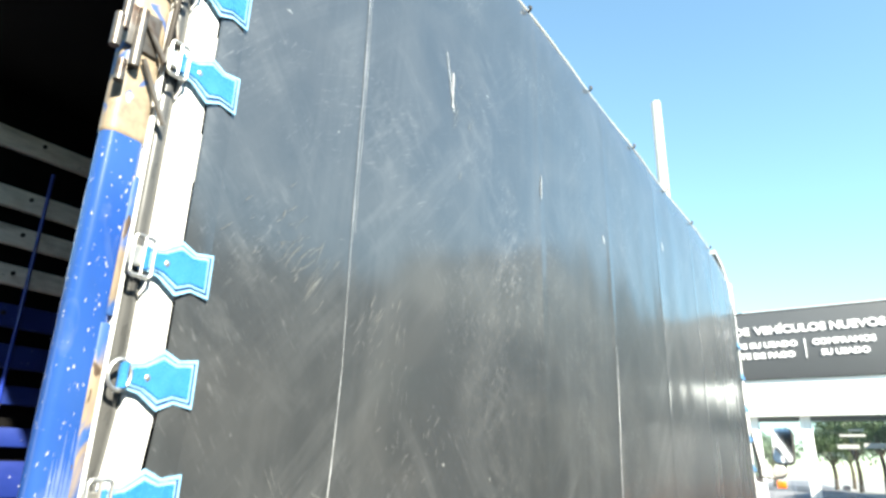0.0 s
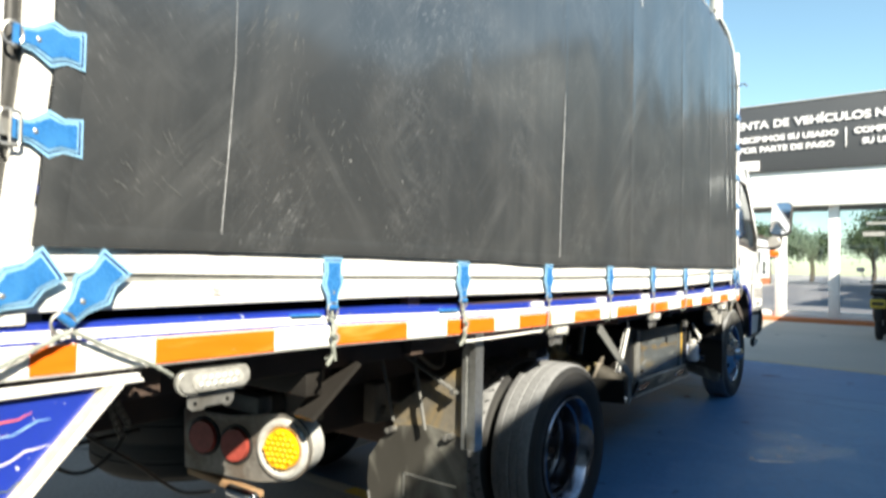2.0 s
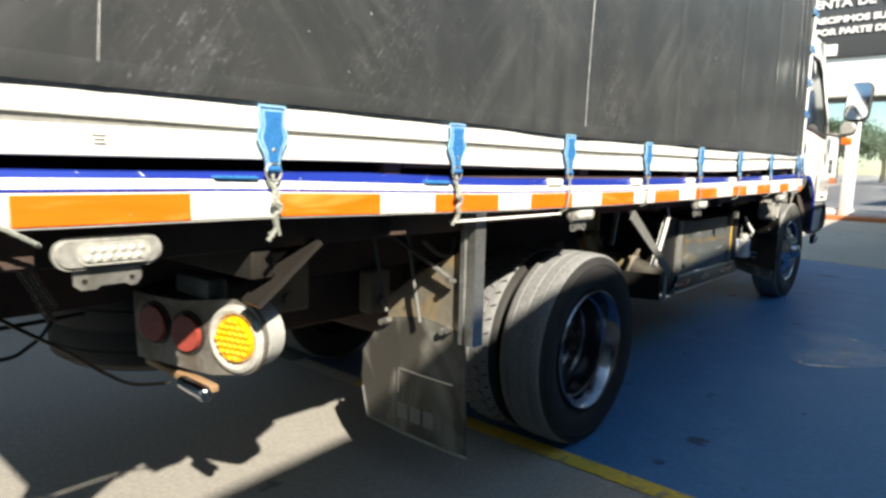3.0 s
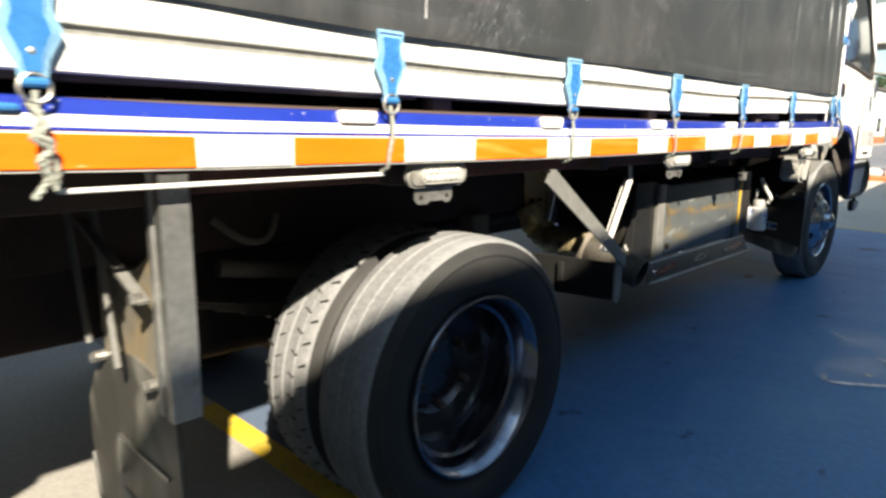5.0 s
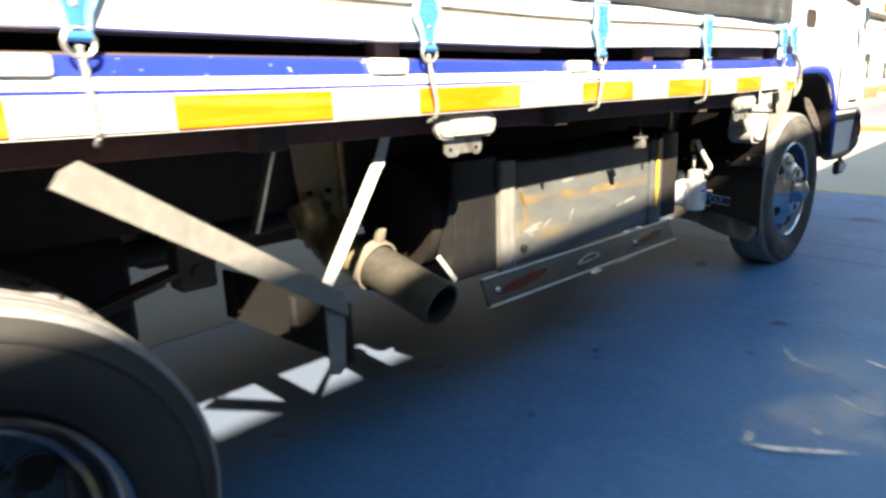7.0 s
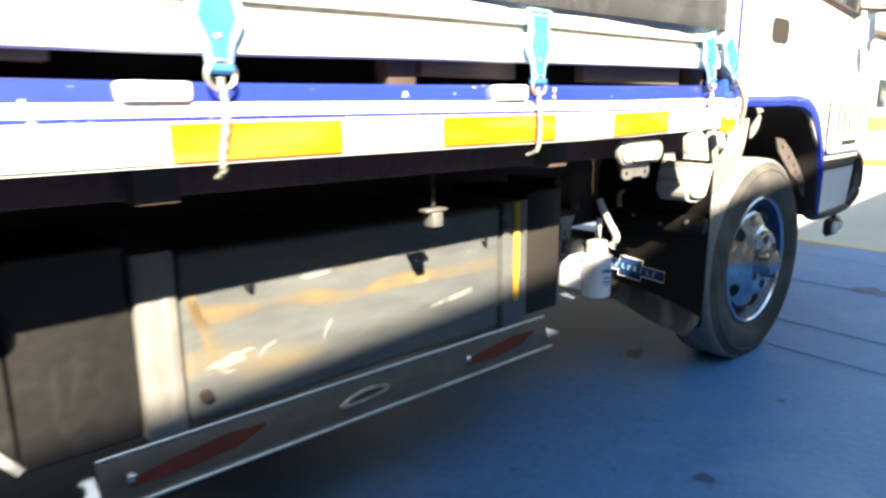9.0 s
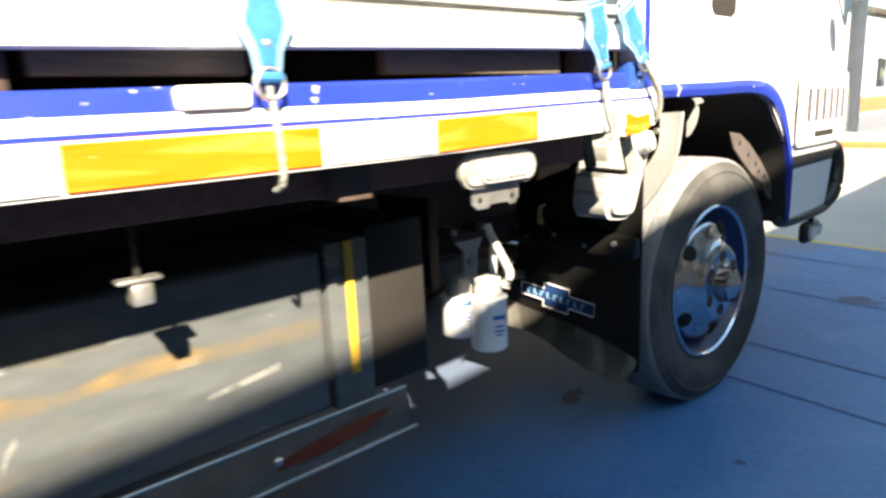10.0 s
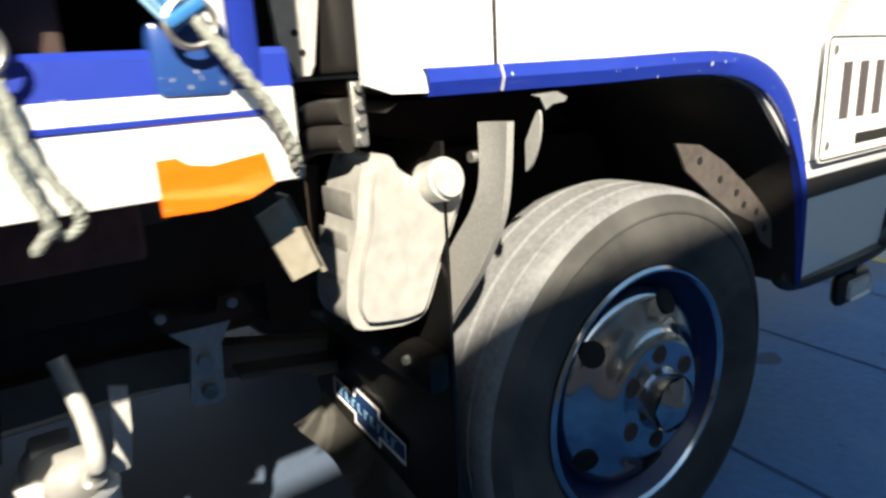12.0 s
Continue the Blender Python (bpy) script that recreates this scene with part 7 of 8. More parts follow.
def make_ropes():
    for k, y in enumerate(STRAP_Y):
        dy = 0.012 * math.sin(k * 2.1)
        make_rope("pale fibre tie-down rope tied over the side rail",
                  [(0.012, y, 1.045), (0.017, y + 0.003, 1.0), (0.014, y + 0.006 + dy, 0.95), (0.006, y + 0.008 + dy, 0.925), (-0.02, y + 0.012 + dy, 0.915)], 0.0045)
        if k < 2:
            make_rope("frayed rope end knotted below the side rail", [(0.012, y - 0.008, 1.03), (0.022, y + 0.006, 1.0), (0.026, y - 0.010, 0.985), (0.024, y + 0.010, 0.970), (0.022, y - 0.004, 0.955), (0.016, y + 0.004, 0.930), (0.012, y - 0.012, 0.905)], 0.0055)
            make_rope("frayed rope end knotted below the side rail", [(0.014, y + 0.004, 1.02), (0.028, y - 0.006, 0.99), (0.028, y + 0.010, 0.978), (0.02, y + 0.004, 0.95), (0.014, y + 0.014, 0.915)], 0.0045)
    make_rope("pale fibre tie-down rope tied at the front corner", [(0.013, 5.214, 1.05), (0.018, 5.222, 1.0), (0.017, 5.240, 0.965), (0.014, 5.245, 0.948), (0.010, 5.236, 0.938), (0.004, 5.226, 0.942)], 0.0042)
    make_rope("pale fibre tie-down rope tied at the front corner", [(0.015, 5.205, 1.045), (0.02, 5.212, 0.99), (0.02, 5.226, 0.95), (0.014, 5.222, 0.940), (0.006, 5.215, 0.930)], 0.0048)
    make_rope("thick pale rope round the front corner of the bed", [(0.015, 5.352, 1.075), (0.02, 5.372, 1.045), (0.020, 5.393, 1.015), (0.012, 5.408, 0.985), (0.0, 5.415, 0.965), (-0.03, 5.428, 0.955)], 0.0062)
    make_rope("thick pale rope round the front corner of the bed", [(0.017, 5.343, 1.085), (0.024, 5.362, 1.055), (0.025, 5.385, 1.025), (0.018, 5.402, 0.995), (0.006, 5.412, 0.972), (-0.02, 5.425, 0.962)], 0.0055)
    # the two runs from the slanting rear strap
    make_rope("pale cord drawn tight over the side rail", [(0.022, 0.185, 1.035), (0.024, 0.10, 0.995), (0.026, 0.02, 0.955), (0.02, -0.03, 0.925)], 0.006)
    make_rope("pale cord drawn tight over the side rail", [(0.022, 0.195, 1.035), (0.022, 0.26, 1.0), (0.020, 0.34, 0.962), (0.012, 0.385, 0.935), (0.0, 0.40, 0.925)], 0.005)
    for k, y in enumerate((0.765, 1.37, 1.965, 2.60, 3.20, 3.82, 4.455)):
        bm = bmesh.new()
        m = WHITE if k > 1 else STRAPBLUE
        rbox(bm, -0.012, 0.010, y - (0.045 if k > 1 else 0.06), y + 0.042, 1.014, 1.046 if k > 1 else 1.03, 0.006, 2)
        sagged(bm)
        part("rail_marker", bm, m, truck, "white block on the bed edge" if k > 1 else "blue tag on the bed edge")
    bm = bmesh.new()
    rbox(bm, -0.03, 0.004, 5.312, 5.37, 1.0285, 1.085, 0.006, 2)
    part("end_block", bm, BLUE_WORN, truck, "chipped blue end block")


make_ropes()


# ---- surroundings ----
FY = 17.0


def letters(text, x0, x1, z, size, y, parent):
    """Built-in letters as a mesh, facing the forecourt, from x0 to x1."""
    cu = bpy.data.curves.new("letters", "FONT")
    cu.body, cu.size, cu.extrude, cu.offset = text, size, 0.012, 0.008
    tmp = bpy.data.objects.new("tmp", cu)
    scene.collection.objects.link(tmp)
    bpy.context.view_layer.update()
    me = bpy.data.meshes.new_from_object(tmp.evaluated_get(bpy.context.evaluated_depsgraph_get()))
    bpy.data.objects.remove(tmp)
    lo, hi = min(v.co.x for v in me.vertices), max(v.co.x for v in me.vertices)
    me.transform(Matrix.Translation((x0, y, z)) @ pose(0, 0, 0, 90, 0, 0) @ Matrix.Diagonal(((x1 - x0) / (hi - lo), 1, 1, 1)) @ Matrix.Translation((-lo, 0, 0)))
    me.materials.clear()
    me.materials.append(SIGNWHITE)
    ob = new("lettering", me)
    hang(ob, parent)
    return ob


def make_showroom():
    """A long white front with a dark sign band over clear shop windows, through which the street shows."""
    b = thing("showroom", "white showroom front with a dark sign band and clear shop windows", "building", (-2.0, FY, 0))
    bm = bmesh.new()
    rbox(bm, -9.0, 3.3, FY + 0.1, FY + 0.4, 2.76, 5.24, 0.01)
    part("upper_wall", bm, FACADE, b, "white plastered wall")
    bm = bmesh.new()
    rbox(bm, -9.0, 3.3, FY - 0.25, FY + 0.1, 2.77, 3.62, 0.02)
    part("fascia", bm, FACADE, b)
    bm = bmesh.new()
    rbox(bm, -9.0, 3.3, FY - 0.32, FY + 0.1, 3.62, 5.25, 0.02)
    sign = part("sign_band", bm, SIGNGREY, b, "dark grey sign band with white lettering")
    bm = bmesh.new()
    rbox(bm, -9.02, 3.32, FY - 0.34, FY + 0.12, 5.251, 5.275, 0.004)
    part("coping", bm, PIPING, b, "thin pale coping")
    for text, x0, x1, z, size in (("VENTA", -2.76, -1.83, 4.70, 0.25), ("DE", -1.73, -1.40, 4.70, 0.25), ("VEHÍCULOS", -1.30, 0.23, 4.70, 0.25), ("NUEVOS", 0.31, 1.40, 4.70, 0.25),
                                  ("RECIBIMOS SU USADO", -2.53, -0.40, 4.37, 0.18), ("POR PARTE DE PAGO", -2.50, -0.475, 4.12, 0.18), ("COMPRAMOS", -0.09, 1.16, 4.37, 0.18), ("SU USADO", 0.06, 1.01, 4.12, 0.18)):
        letters(text, x0, x1, z, size, FY - 0.335, sign)
    bm = bmesh.new()
    rbox(bm, -0.262, -0.236, FY - 0.34, FY - 0.318, 4.08, 4.52, 0.004)
    part("divider", bm, SIGNWHITE, sign)
    bm = bmesh.new()
    rbox(bm, -2.52, -2.04, FY - 0.36, FY - 0.325, 3.66, 3.90, 0.01)
    part("notice", bm, SIGNWHITE, sign, "small white notice")
    bm = bmesh.new()
    ring_of(bm, (1.72, FY - 0.335, 4.78), 0.17, 0.035, pose(0, 0, 0, 90, 0, 0))
    part("emblem", bm, SIGNWHITE, sign, "plain white ring emblem")
    # piers and slim posts between the panes
    posts = [(-9.0, 0.15, 0), (-7.2, 0.10, 0), (-5.4, 0.15, 0), (-3.45, 0.22, 1), (-1.62, 0.12, 0), (-0.51, 0.11, 0), (1.3, 0.10, 0), (3.15, 0.15, 0)]
    for x, w, grey in posts:
        bm = bmesh.new()
        rbox(bm, x - w, x + w, FY - 0.06, FY + 0.12, 0.13, 2.775, 0.01)
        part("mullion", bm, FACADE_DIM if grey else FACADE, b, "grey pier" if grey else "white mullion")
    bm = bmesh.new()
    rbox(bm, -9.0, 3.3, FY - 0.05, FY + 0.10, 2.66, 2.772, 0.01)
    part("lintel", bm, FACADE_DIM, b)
    for (a, wa, _), (c, wc, _) in zip(posts, posts[1:]):
        bm = bmesh.new()
        rbox(bm, a + wa - 0.01, c - wc + 0.01, FY + 0.02, FY + 0.04, 0.25, 2.665, 0.002)
        pane = part("shop_window", bm, SHOPGLASS, b, "clear shop window", smooth=False)
        pane.visible_shadow = False
        bm = bmesh.new()
        rbox(bm, a + wa, c - wc, FY + 0.0, FY + 0.06, 0.24, 0.29, 0.006)
        part("pane_rail", bm, LAMPBODY, b)
    # pale writing on a pane, as plain bars
    for x, z, w, h in ((0.05, 2.06, 0.42, 0.09), (0.56, 2.07, 0.46, 0.11), (0.12, 2.32, 0.5, 0.05), (0.30, 2.44, 0.3, 0.04)):
        bm = bmesh.new()
        rbox(bm, x, x + w, FY + 0.008, FY + 0.019, z, z + h, 0.002, 1)
        part("bar", bm, PIPING, b)
    bm = bmesh.new()
    rbox(bm, -9.0, 3.3, FY - 0.02, FY + 0.1, 0.14, 0.25, 0.01)
    part("sill", bm, FACADE, b)
    bm = bmesh.new()
    rbox(bm, -9.0, 3.3, FY - 0.45, FY - 0.06, 0.0, 0.14, 0.02)
    part("kerb", bm, ORANGEPAINT, b, "terracotta painted kerb")


def make_street():
    """What shows through the panes: the street, its houses and a parked car; plus unseen shading blocks."""
    bm = bmesh.new()
    rows = []
    for y in (17.5, 30, 60, 120, 300):
        c = -0.105 * (y - 17.5)
        rows.append([bm.verts.new((x, y, 0.054)) for x in (c - 5.5, c + 4.5)])
    for p, q in zip(rows, rows[1:]):
        bm.faces.new((p[0], p[1], q[1], q[0]))
    solid("road", bm, ASPHALT, "grey asphalt street running away behind the showroom front", "road", kind="structure")
    # the two tall blocks stand out of view, added to shade the road
    for x0, x1, y0, y1, h, m, label in ((8.1, 16.0, 20.0, 44.0, 9.0, FACADE_DIM, "unseen tall block added to shade the street"), (5.2, 13.0, 44.3, 72.0, 9.0, FACADE_DIM, "unseen tall block added to shade the street"),
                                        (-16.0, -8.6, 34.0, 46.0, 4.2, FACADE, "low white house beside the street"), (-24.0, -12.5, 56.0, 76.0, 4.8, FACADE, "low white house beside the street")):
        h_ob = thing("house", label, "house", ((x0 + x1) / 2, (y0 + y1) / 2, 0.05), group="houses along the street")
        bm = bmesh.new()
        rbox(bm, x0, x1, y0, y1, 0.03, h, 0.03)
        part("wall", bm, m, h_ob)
        bm = bmesh.new()
        rbox(bm, x0 - 0.2, x1 + 0.2, y0 - 0.2, y1 + 0.2, h + 0.002, h + 0.25, 0.03)
        part("roof", bm, BARK, h_ob)
        side = x1 if x0 < 0 else x0
        n = int((y1 - y0) / 4)
        for k in range(n):
            y = y0 + 1.2 + (y1 - y0 - 1.2) * k / n
            bm = bmesh.new()
            rbox(bm, side - 0.04, side + 0.04, y, y + 1.3, 1.1, 2.4, 0.01)
            part("window", bm, BLACKGLASS, h_ob)
        bm = bmesh.new()
        rbox(bm, x0 - 0.03, x1 + 0.03, y0 - 0.03, y1 + 0.03, 0.031, 0.7, 0.02)
        part("plinth", bm, ORANGEPAINT, h_ob)


def make_car(x, y):
    """A dark parked car with alloy wheels."""
    c = thing("car", "dark parked car with silver alloy wheels", "car", (x, y, 0.055))
    side = [(-2.05, 0.30), (-2.1, 0.55), (-2.0, 0.82), (-1.15, 0.92), (-0.55, 1.38), (0.75, 1.42), (1.55, 1.0), (2.0, 0.92), (2.1, 0.6), (2.05, 0.30)]
    bm = bmesh.new()
    t = bmesh.new()
    plate(t, side, 1.66, Matrix(((0, 0, 1, -0.83), (1, 0, 0, 0), (0, 1, 0, 0), (0, 0, 0, 1))))
    bmesh.ops.bevel(t, geom=[e for e in t.edges if e.calc_face_angle(0) > 0.8], offset=0.07, segments=3, affect="EDGES")
    join(bm, t, Matrix.Translation((x, y, 0.06)))
    part("body", bm, CARPAINT, c)
    for s in (-1, 1):
        for win in ([(-1.0, 0.95), (-0.5, 1.32), (0.05, 1.34), (0.05, 0.95)], [(0.12, 0.95), (0.12, 1.34), (0.70, 1.35), (1.30, 1.0)]):
            bm = bmesh.new()
            plate(bm, win, 0.012, Matrix.Translation((x + s * 0.832 - 0.006, y, 0.06)) @ YZ)
            part("window", bm, BLACKGLASS, c)
        for yy in (y - 1.28, y + 1.28):
            at = (x + s * 0.76, yy, 0.37)
            bm = bmesh.new()
            lathe(bm, [(-0.10, 0.22), (-0.10, 0.30), (-0.07, 0.315), (0.07, 0.315), (0.10, 0.30), (0.10, 0.22)], 36, at)
            w = part("wheel", bm, RUBBER, c)
            bm = bmesh.new()
            for k in range(10):
                a = radians(36 * k)
                bar(bm, (at[0] + s * 0.10, yy, 0.37), (at[0] + s * 0.10, yy + 0.21 * math.cos(a), 0.37 + 0.21 * math.sin(a)), 0.012, 0.03, (1, 0, 0))
            ring_of(bm, at, 0.215, 0.02, pose(0, 0, 0, 0, 90, 0))
            part("rim", bm, STEEL, w)
    bm = bmesh.new()
    rbox(bm, x - 0.75, x - 0.45, y - 2.16, y - 2.10, 0.72, 0.86, 0.02)
    part("tail_lamp", bm, REDLENS, c)


make_showroom()
make_street()
make_car(-5.2, 19.8)


def make_side_building():
    """An unseen long building on the other side of the forecourt, set so that its parapet shades the floor."""
    b = thing("side_building", "unseen long grey building set to shade the forecourt", "building", (4.6, 2.0, 0))
    H = 2.75

    # the wall line bends to steer the parapet's shadow edge along the truck
    def wx(y):
        at = y + 0.54 * H / 0.867
        return -0.560 - 0.0695 * at - 0.055 * min(1.0, max(0.0, (4.2 - at) / 1.6)) + H / 0.867

    m = Matrix(((0, 1, 0, 0), (1, 0, 0, 0), (0, 0, 1, 0), (0, 0, 0, 1)))
    bm = bmesh.new()
    reach = 0.54 * H / 0.867
    bends = (-16.0, 2.6 - reach, 4.2 - reach, 16.9)
    plate(bm, [(y, wx(y)) for y in bends] + [(16.9, wx(16.9) + 6), (-16.0, wx(-16.0) + 6)], H, m)
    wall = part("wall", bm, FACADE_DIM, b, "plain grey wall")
    # unseen wall added behind the camera to cut sky light on rear faces
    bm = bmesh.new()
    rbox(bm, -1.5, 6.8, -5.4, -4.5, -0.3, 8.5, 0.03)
    part("sky_block", bm, FACADE_DIM, b, "unseen plain grey wall added to block sky light")
    for k in range(8):
        y = -13.0 + 3.6 * k
        bm = bmesh.new()
        plate(bm, [(y, wx(y) - 0.03), (y + 2.4, wx(y + 2.4) - 0.03), (y + 2.4, wx(y + 2.4) + 0.05), (y, wx(y) + 0.05)], 1.4, Matrix.Translation((0, 0, 0.75)) @ m)
        part("window", bm, BLACKGLASS, b)


make_side_building()
# wall added beyond the truck to limit the light reaching below it
bm = bmesh.new()
rbox(bm, -4.5, -4.3, -6.0, 16.0, -0.2, 2.6, 0.02)
solid("far_light_block", bm, FACADE_DIM, "plain grey wall added beyond the truck to block low light", "wall", kind="structure")


def make_pole():
    pole = thing("pole", "tall pale steel pole behind the showroom front", "pole", (-3.40, 18.0, 0))
    bm = bmesh.new()
    rod(bm, (-3.40, 18.0, 0.0), (-3.42, 18.0, 12.6), 0.20, 24, 0.145)
    part("shaft", bm, PIPING, pole)
    bm = bmesh.new()
    rbox(bm, -3.7, -3.1, 17.7, 18.3, 0.0, 0.05, 0.01)
    part("base_plate", bm, STEEL, pole)


make_pole()


def make_motorcycle(x, y):
    b = thing("motorcycle", "parked dark motorcycle with a yellow rear plate", "motorcycle", (x, y, 0))
    for yy in (y, y + 1.25):
        bm = bmesh.new()
        lathe(bm, [(-0.05, 0.22), (-0.055, 0.27), (-0.03, 0.31), (0.0, 0.315), (0.03, 0.31), (0.055, 0.27), (0.05, 0.22)], 40, (x, yy, 0.345))
        w = part("wheel", bm, RUBBER, b)
        bm = bmesh.new()
        lathe(bm, [(-0.03, 0.225), (-0.02, 0.19), (-0.03, 0.05), (-0.06, 0.04), (0.06, 0.04), (0.03, 0.05), (0.02, 0.19), (0.03, 0.225)], 24, (x, yy, 0.345))
        part("hub", bm, STEEL, w)
    bm = bmesh.new()
    rbox(bm, x - 0.13, x + 0.13, y - 0.22, y + 0.55, 0.80, 0.92, 0.05, 4)
    part("seat", bm, PLASTIC, b)
    bm = bmesh.new()
    rbox(bm, x - 0.15, x + 0.15, y + 0.50, y + 0.98, 0.74, 1.02, 0.09, 5)
    part("fuel_tank", bm, BLACK, b)
    bm = bmesh.new()
    rbox(bm, x - 0.12, x + 0.12, y + 0.30, y + 0.85, 0.36, 0.74, 0.05, 3)
    part("engine", bm, DARKMETAL, b)
    bm = bmesh.new()
    rbox(bm, x - 0.09, x + 0.09, y - 0.36, y - 0.05, 0.62, 0.80, 0.03, 3)
    rbox(bm, x - 0.06, x + 0.06, y - 0.42, y - 0.38, 0.40, 0.75, 0.015, 2)
    part("tail", bm, PLASTIC, b)
    bm = bmesh.new()
    rbox(bm, x - 0.11, x + 0.11, y - 0.43, y - 0.42, 0.61, 0.76, 0.004)
    pl = part("rear_plate", bm, YELLOW, b, "yellow plate with a dark bar")
    bm = bmesh.new()
    rbox(bm, x - 0.085, x + 0.085, y - 0.434, y - 0.43, 0.66, 0.715, 0.001, 1)
    part("bar", bm, PLASTIC, pl)
    bm = bmesh.new()
    rod(bm, (x, y + 1.22, 0.36), (x, y + 1.0, 0.98), 0.035)
    rod(bm, (x - 0.36, y + 0.92, 1.05), (x + 0.36, y + 0.92, 1.05), 0.016)
    part("fork", bm, STEEL, b)
    for s in (-1, 1):
        bm = bmesh.new()
        rod(bm, (x + s * 0.26, y + 0.94, 1.05), (x + s * 0.33, y + 0.90, 1.24), 0.007)
        t = bmesh.new()
        plate(t, rounded(0.13, 0.085, 0.03), 0.015, pose(0, 0, 0, 90, 0, 0))
        join(bm, t, Matrix.Translation((x + s * 0.34, y + 0.90, 1.27)))
        part("mirror", bm, CHROME if s < 0 else PLASTIC, b)


make_motorcycle(0.56, 13.2)


def make_tree(seed, x, y, h):
    rng = random.Random(seed)
    t = thing("tree", "leafy street tree with a full green crown", "tree", (x, y, 0), group="street trees")
    bm = bmesh.new()
    tube(bm, [(x, y, 0), (x + 0.1, y, h * 0.22), (x - 0.05, y + 0.1, h * 0.42), (x, y, h * 0.6)], [0.26, 0.2, 0.16, 0.08], 10)
    tips = []
    for k in range(7):
        a = k * 0.9 + rng.random()
        e = Vector((x + math.cos(a) * h * 0.26, y + math.sin(a) * h * 0.26, h * (0.55 + 0.3 * rng.random())))
        tube(bm, [(x, y, h * 0.36), (Vector((x, y, h * 0.45)) + e) / 2, e], [0.09, 0.06, 0.02], 6)
        tips.append(e)
    part("trunk", bm, BARK, t)
    verts, faces = [], []
    for k in range(2600):
        c = rng.choice(tips) + Vector((rng.gauss(0, h * 0.10), rng.gauss(0, h * 0.10), rng.gauss(0, h * 0.085)))
        s = 0.13 + 0.12 * rng.random()
        q = Euler((rng.random() * 6, rng.random() * 6, rng.random() * 6)).to_matrix()
        i = len(verts)
        verts += [tuple(c + q @ Vector(p) * s) for p in ((-1, 0, 0), (0, -0.45, 0.1), (1, 0, 0), (0, 0.45, 0.1))]
        faces.append((i, i + 1, i + 2, i + 3))
    me = bpy.data.meshes.new("crown")
    me.from_pydata(verts, [], faces)
    me.materials.append(LEAF)
    ob = new("crown", me)
    hang(ob, t)


for k, (x, y, h) in enumerate(((-13.0, 78, 7.0), (-14.5, 92, 7.5), (-12.2, 104, 7.5), (-17.0, 86, 8.0), (-14.0, 120, 9.0), (-4.4, 96, 7.5), (-1.5, 84, 9.0), (0.8, 76, 9.5), (-5.5, 118, 9.0), (3.6, 80, 10.0), (-2.8, 104, 9.0),
                               (-9, -16, 7.5), (-3.5, -19, 8.5), (2.0, -21, 8.0), (7.5, -22, 9.0), (-15, -13, 8.0), (13, -18, 9.0), (-21, -8, 8.5))):
    make_tree(k, x, y, h)


def film_material(name, lo, hi, most, grain, colour=(0.62, 0.70, 0.74)):
    """A thin film of another colour, weak at its rim and torn by a fine grain."""
    m = bpy.data.materials.new(name)
    m.use_nodes = True
    nodes, links = m.node_tree.nodes, m.node_tree.links
    sh = nodes["Principled BSDF"]
    sh.inputs["Base Color"].default_value = (*colour, 1)
    sh.inputs["Roughness"].default_value = 0.4
    coord, n, att = (nodes.new("ShaderNode" + k) for k in ("TexCoord", "TexNoise", "Attribute"))
    att.attribute_name = "film"
    links.new(coord.outputs["Object"], n.inputs["Vector"])
    n.inputs["Scale"].default_value, n.inputs["Detail"].default_value, n.inputs["Distortion"].default_value = grain, 7.0, 0.6
    veil, cut = nodes.new("ShaderNodeMapRange"), nodes.new("ShaderNodeMath")
    veil.inputs["From Min"].default_value, veil.inputs["From Max"].default_value, veil.inputs["To Max"].default_value = lo, hi, most
    links.new(n.outputs["Fac"], veil.inputs["Value"])
    cut.operation = "MULTIPLY"
    links.new(veil.outputs[0], cut.inputs[0])
    links.new(att.outputs["Fac"], cut.inputs[1])
    links.new(cut.outputs[0], sh.inputs["Alpha"])
    return m


VEIL = film_material("pale_floor_veil", 0.28, 0.74, 0.30, 6.0)
STROKE = film_material("pale_floor_stroke", 0.22, 0.55, 0.95, 16.0)


def film_object(bm, fade, mat, label):
    bm.verts.index_update()
    values = [fade[v] for v in bm.verts]
    ob = solid("floor_film", bm, mat, label, "scrape", kind="structure")
    ob.data.attributes.new("film", "FLOAT", "POINT").data.foreach_set("value", values)


def make_veil(cx, cy, rx, ry, turn, lift):
    """One soft round-edged film."""
    bm = bmesh.new()
    n, rings = 32, 7
    c, s = math.cos(radians(turn)), math.sin(radians(turn))
    rows = [[bm.verts.new((cx, cy, ground_z(cy) + lift))]]
    fade = {rows[0][0]: 1.0}
    for k in range(1, rings + 1):
        row = []
        for i in range(n):
            a = 2 * math.pi * i / n
            w = (1 + 0.3 * noise.noise((math.cos(a) * 1.4 + cx * 9, math.sin(a) * 1.4 + cy * 5, 1.0))) * k / rings
            u, v = rx * w * math.cos(a), ry * w * math.sin(a)
            x, y = cx + u * c - v * s, cy + u * s + v * c
            row.append(bm.verts.new((x, y, ground_z(y) + lift)))
            fade[row[-1]] = 1 - (k / rings) ** 3
        rows.append(row)
    for i in range(n):
        bm.faces.new((rows[0][0], rows[1][i], rows[1][(i + 1) % n]))
        for p, q in zip(rows[1:], rows[2:]):
            bm.faces.new((p[i], q[i], q[(i + 1) % n], p[(i + 1) % n]))
    film_object(bm, fade, VEIL, "pale hazy film on the blue painted floor")


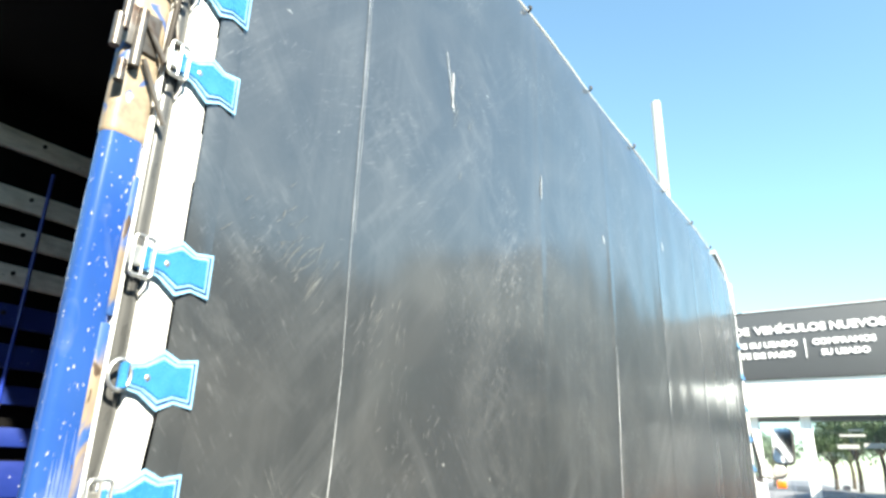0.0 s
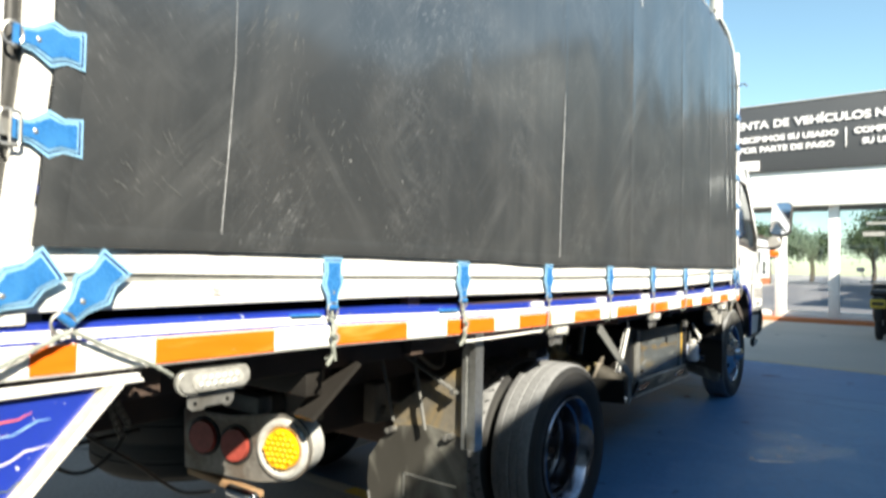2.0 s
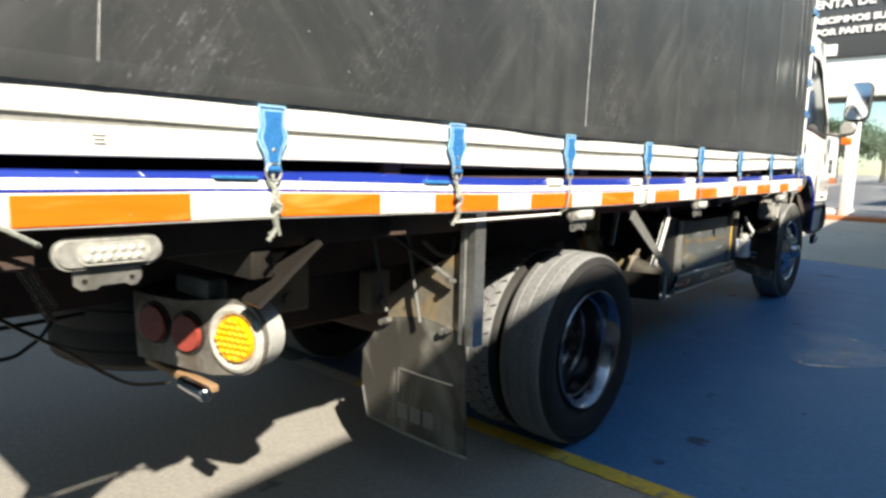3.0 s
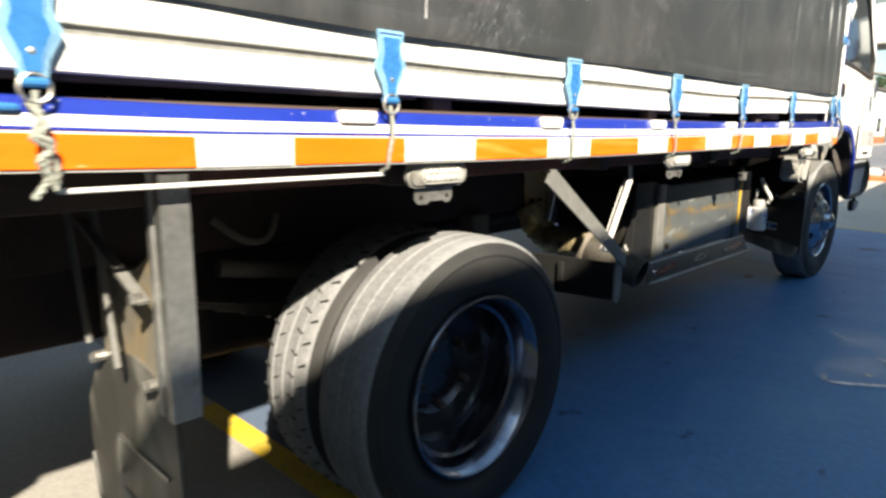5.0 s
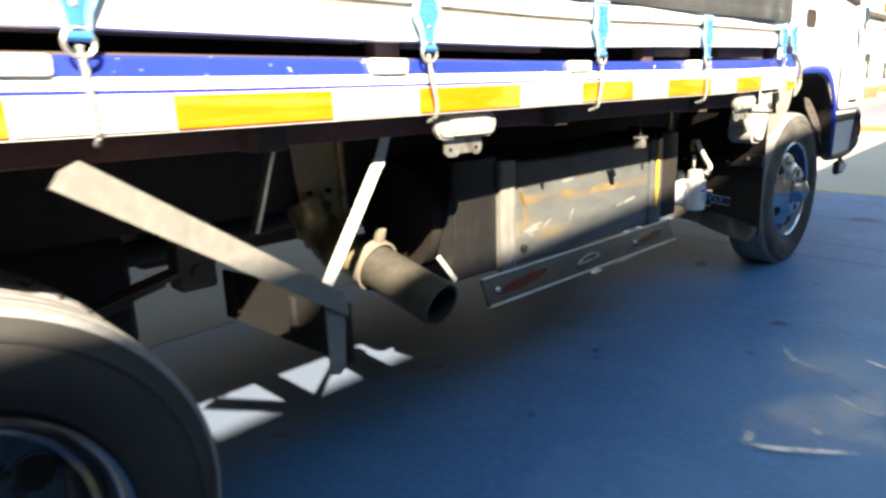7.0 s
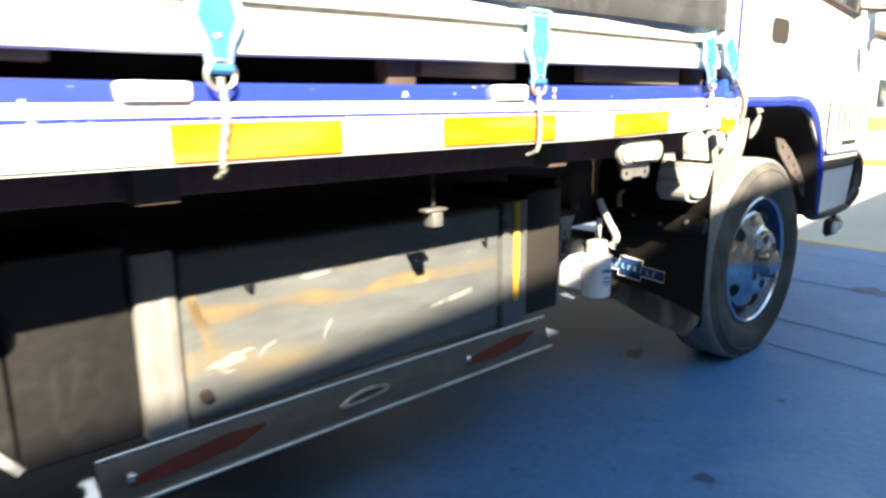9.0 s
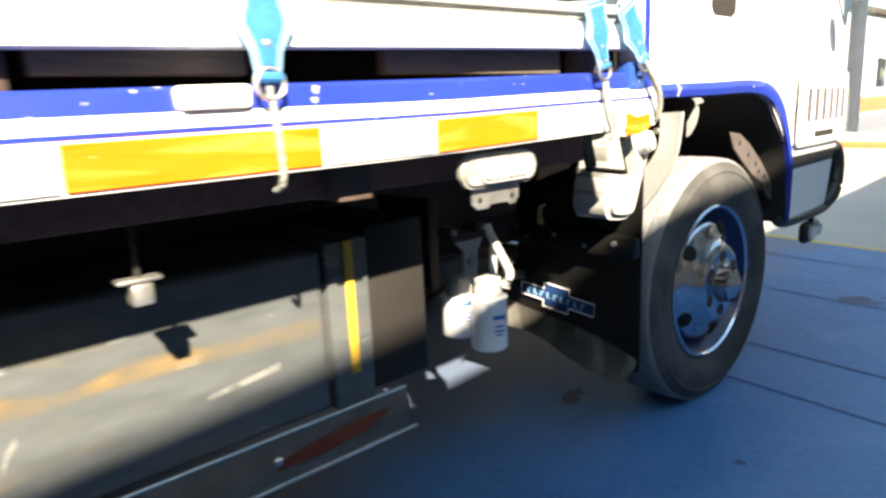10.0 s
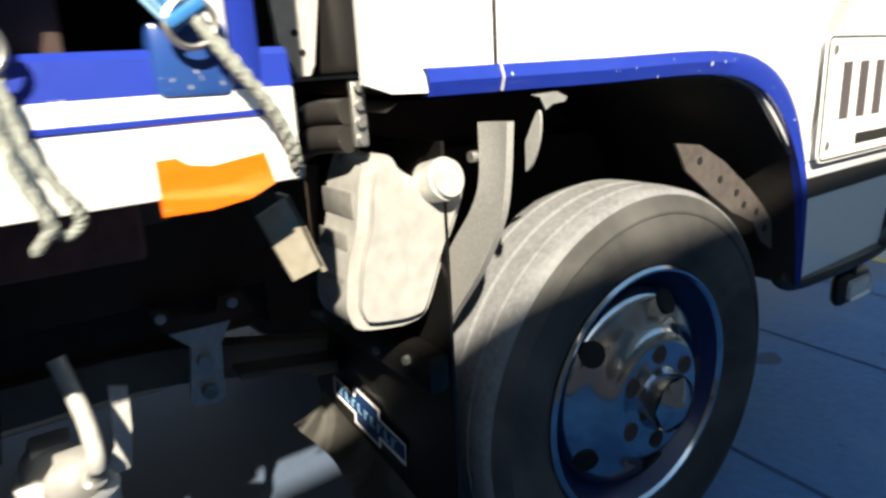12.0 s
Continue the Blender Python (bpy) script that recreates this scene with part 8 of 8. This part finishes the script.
def make_stroke(pts, w, strength=1.0):
    """A thin pale stroke with a soft edge, tapering at both ends."""
    bm, fade, prev = bmesh.new(), {}, None
    way = arc_points([(x, y, 0.0) for x, y in pts], 6)
    for i, p in enumerate(way):
        a, b = Vector(way[max(0, i - 1)]), Vector(way[min(len(way) - 1, i + 1)])
        d = (b - a).normalized()
        side = Vector((-d.y, d.x, 0))
        taper = math.sin(math.pi * (i + 0.4) / len(way)) ** 0.6
        row = []
        for k in (-1.0, -0.4, 0.4, 1.0):
            q = Vector(p) + side * (k * w * (0.5 + 0.5 * taper))
            row.append(bm.verts.new((q.x, q.y, ground_z(q.y) + 0.0105)))
            fade[row[-1]] = strength * taper * (1.0 if abs(k) < 0.5 else 0.0)
        if prev:
            for k in range(3):
                bm.faces.new((prev[k], prev[k + 1], row[k + 1], row[k]))
        prev = row
    film_object(bm, fade, STROKE, "thin pale stroke on the blue painted floor")


make_veil(0.44, 4.42, 0.19, 0.26, -28, 0.0075)
make_veil(0.42, 4.83, 0.24, 0.22, -20, 0.0085)
make_veil(0.66, 4.60, 0.20, 0.34, -25, 0.0095)
make_stroke([(0.350, 4.146), (0.425, 4.179), (0.494, 4.222), (0.60, 4.297)], 0.020)
make_stroke([(0.352, 4.146), (0.350, 4.19), (0.335, 4.23)], 0.022, 0.5)
make_stroke([(0.196, 4.915), (0.252, 4.842), (0.281, 4.813), (0.368, 4.792)], 0.016, 0.4)
make_stroke([(0.440, 4.62), (0.474, 4.602), (0.533, 4.572), (0.60, 4.558)], 0.014, 0.45)
make_stroke([(0.470, 4.335), (0.483, 4.346), (0.500, 4.352)], 0.026, 0.6)
make_stroke([(0.452, 4.970), (0.485, 4.957), (0.530, 4.940)], 0.016, 0.9)


OCHRESTAIN = film_material("ochre_stain", 0.26, 0.62, 0.75, 9.0, (0.27, 0.19, 0.085))
PALESTAIN = film_material("pale_smear", 0.25, 0.60, 0.8, 22.0, (0.30, 0.31, 0.30))


def make_stain(pts, w, mat, label):
    """A smear along the tank's outer face, soft at its edges."""
    bm, fade, prev = bmesh.new(), {}, None
    way = arc_points(pts, 6)
    for i, (y, z) in enumerate(way):
        taper = math.sin(math.pi * (i + 0.7) / (len(way) + 0.4)) ** 0.5
        wide = w * (0.75 + 0.5 * noise.noise((y * 9.0, z * 4.0, 2.0)))
        row = [bm.verts.new((-0.2905, y, z + k * wide)) for k in (-1.0, -0.45, 0.35, 1.0)]
        for v, f in zip(row, (0.0, 0.8, 1.0, 0.0)):
            fade[v] = f * taper
        if prev:
            for k in range(3):
                bm.faces.new((prev[k], prev[k + 1], row[k + 1], row[k]))
        prev = row
    bm.verts.index_update()
    values = [fade[v] for v in bm.verts]
    ob = part("stain", bm, mat, bpy.data.objects["fuel_tank"], label)
    ob.data.attributes.new("film", "FLOAT", "POINT").data.foreach_set("value", values)


make_stain([(3.928, 0.684), (3.95, 0.643), (4.024, 0.639), (4.143, 0.638), (4.276, 0.618), (4.399, 0.628), (4.572, 0.62), (4.732, 0.614)], 0.026, OCHRESTAIN, "long ochre smear")
make_stain([(3.935, 0.675), (3.95, 0.64), (3.962, 0.60), (3.985, 0.575)], 0.040, OCHRESTAIN, "ochre blotch")
make_stain([(4.205, 0.535), (4.212, 0.555), (4.228, 0.575)], 0.012, PALESTAIN, "pale smear")
make_stain([(4.06, 0.535), (4.075, 0.55), (4.10, 0.56)], 0.010, PALESTAIN, "pale smear")
make_stain([(4.50, 0.545), (4.56, 0.552), (4.64, 0.562)], 0.012, PALESTAIN, "pale smear")
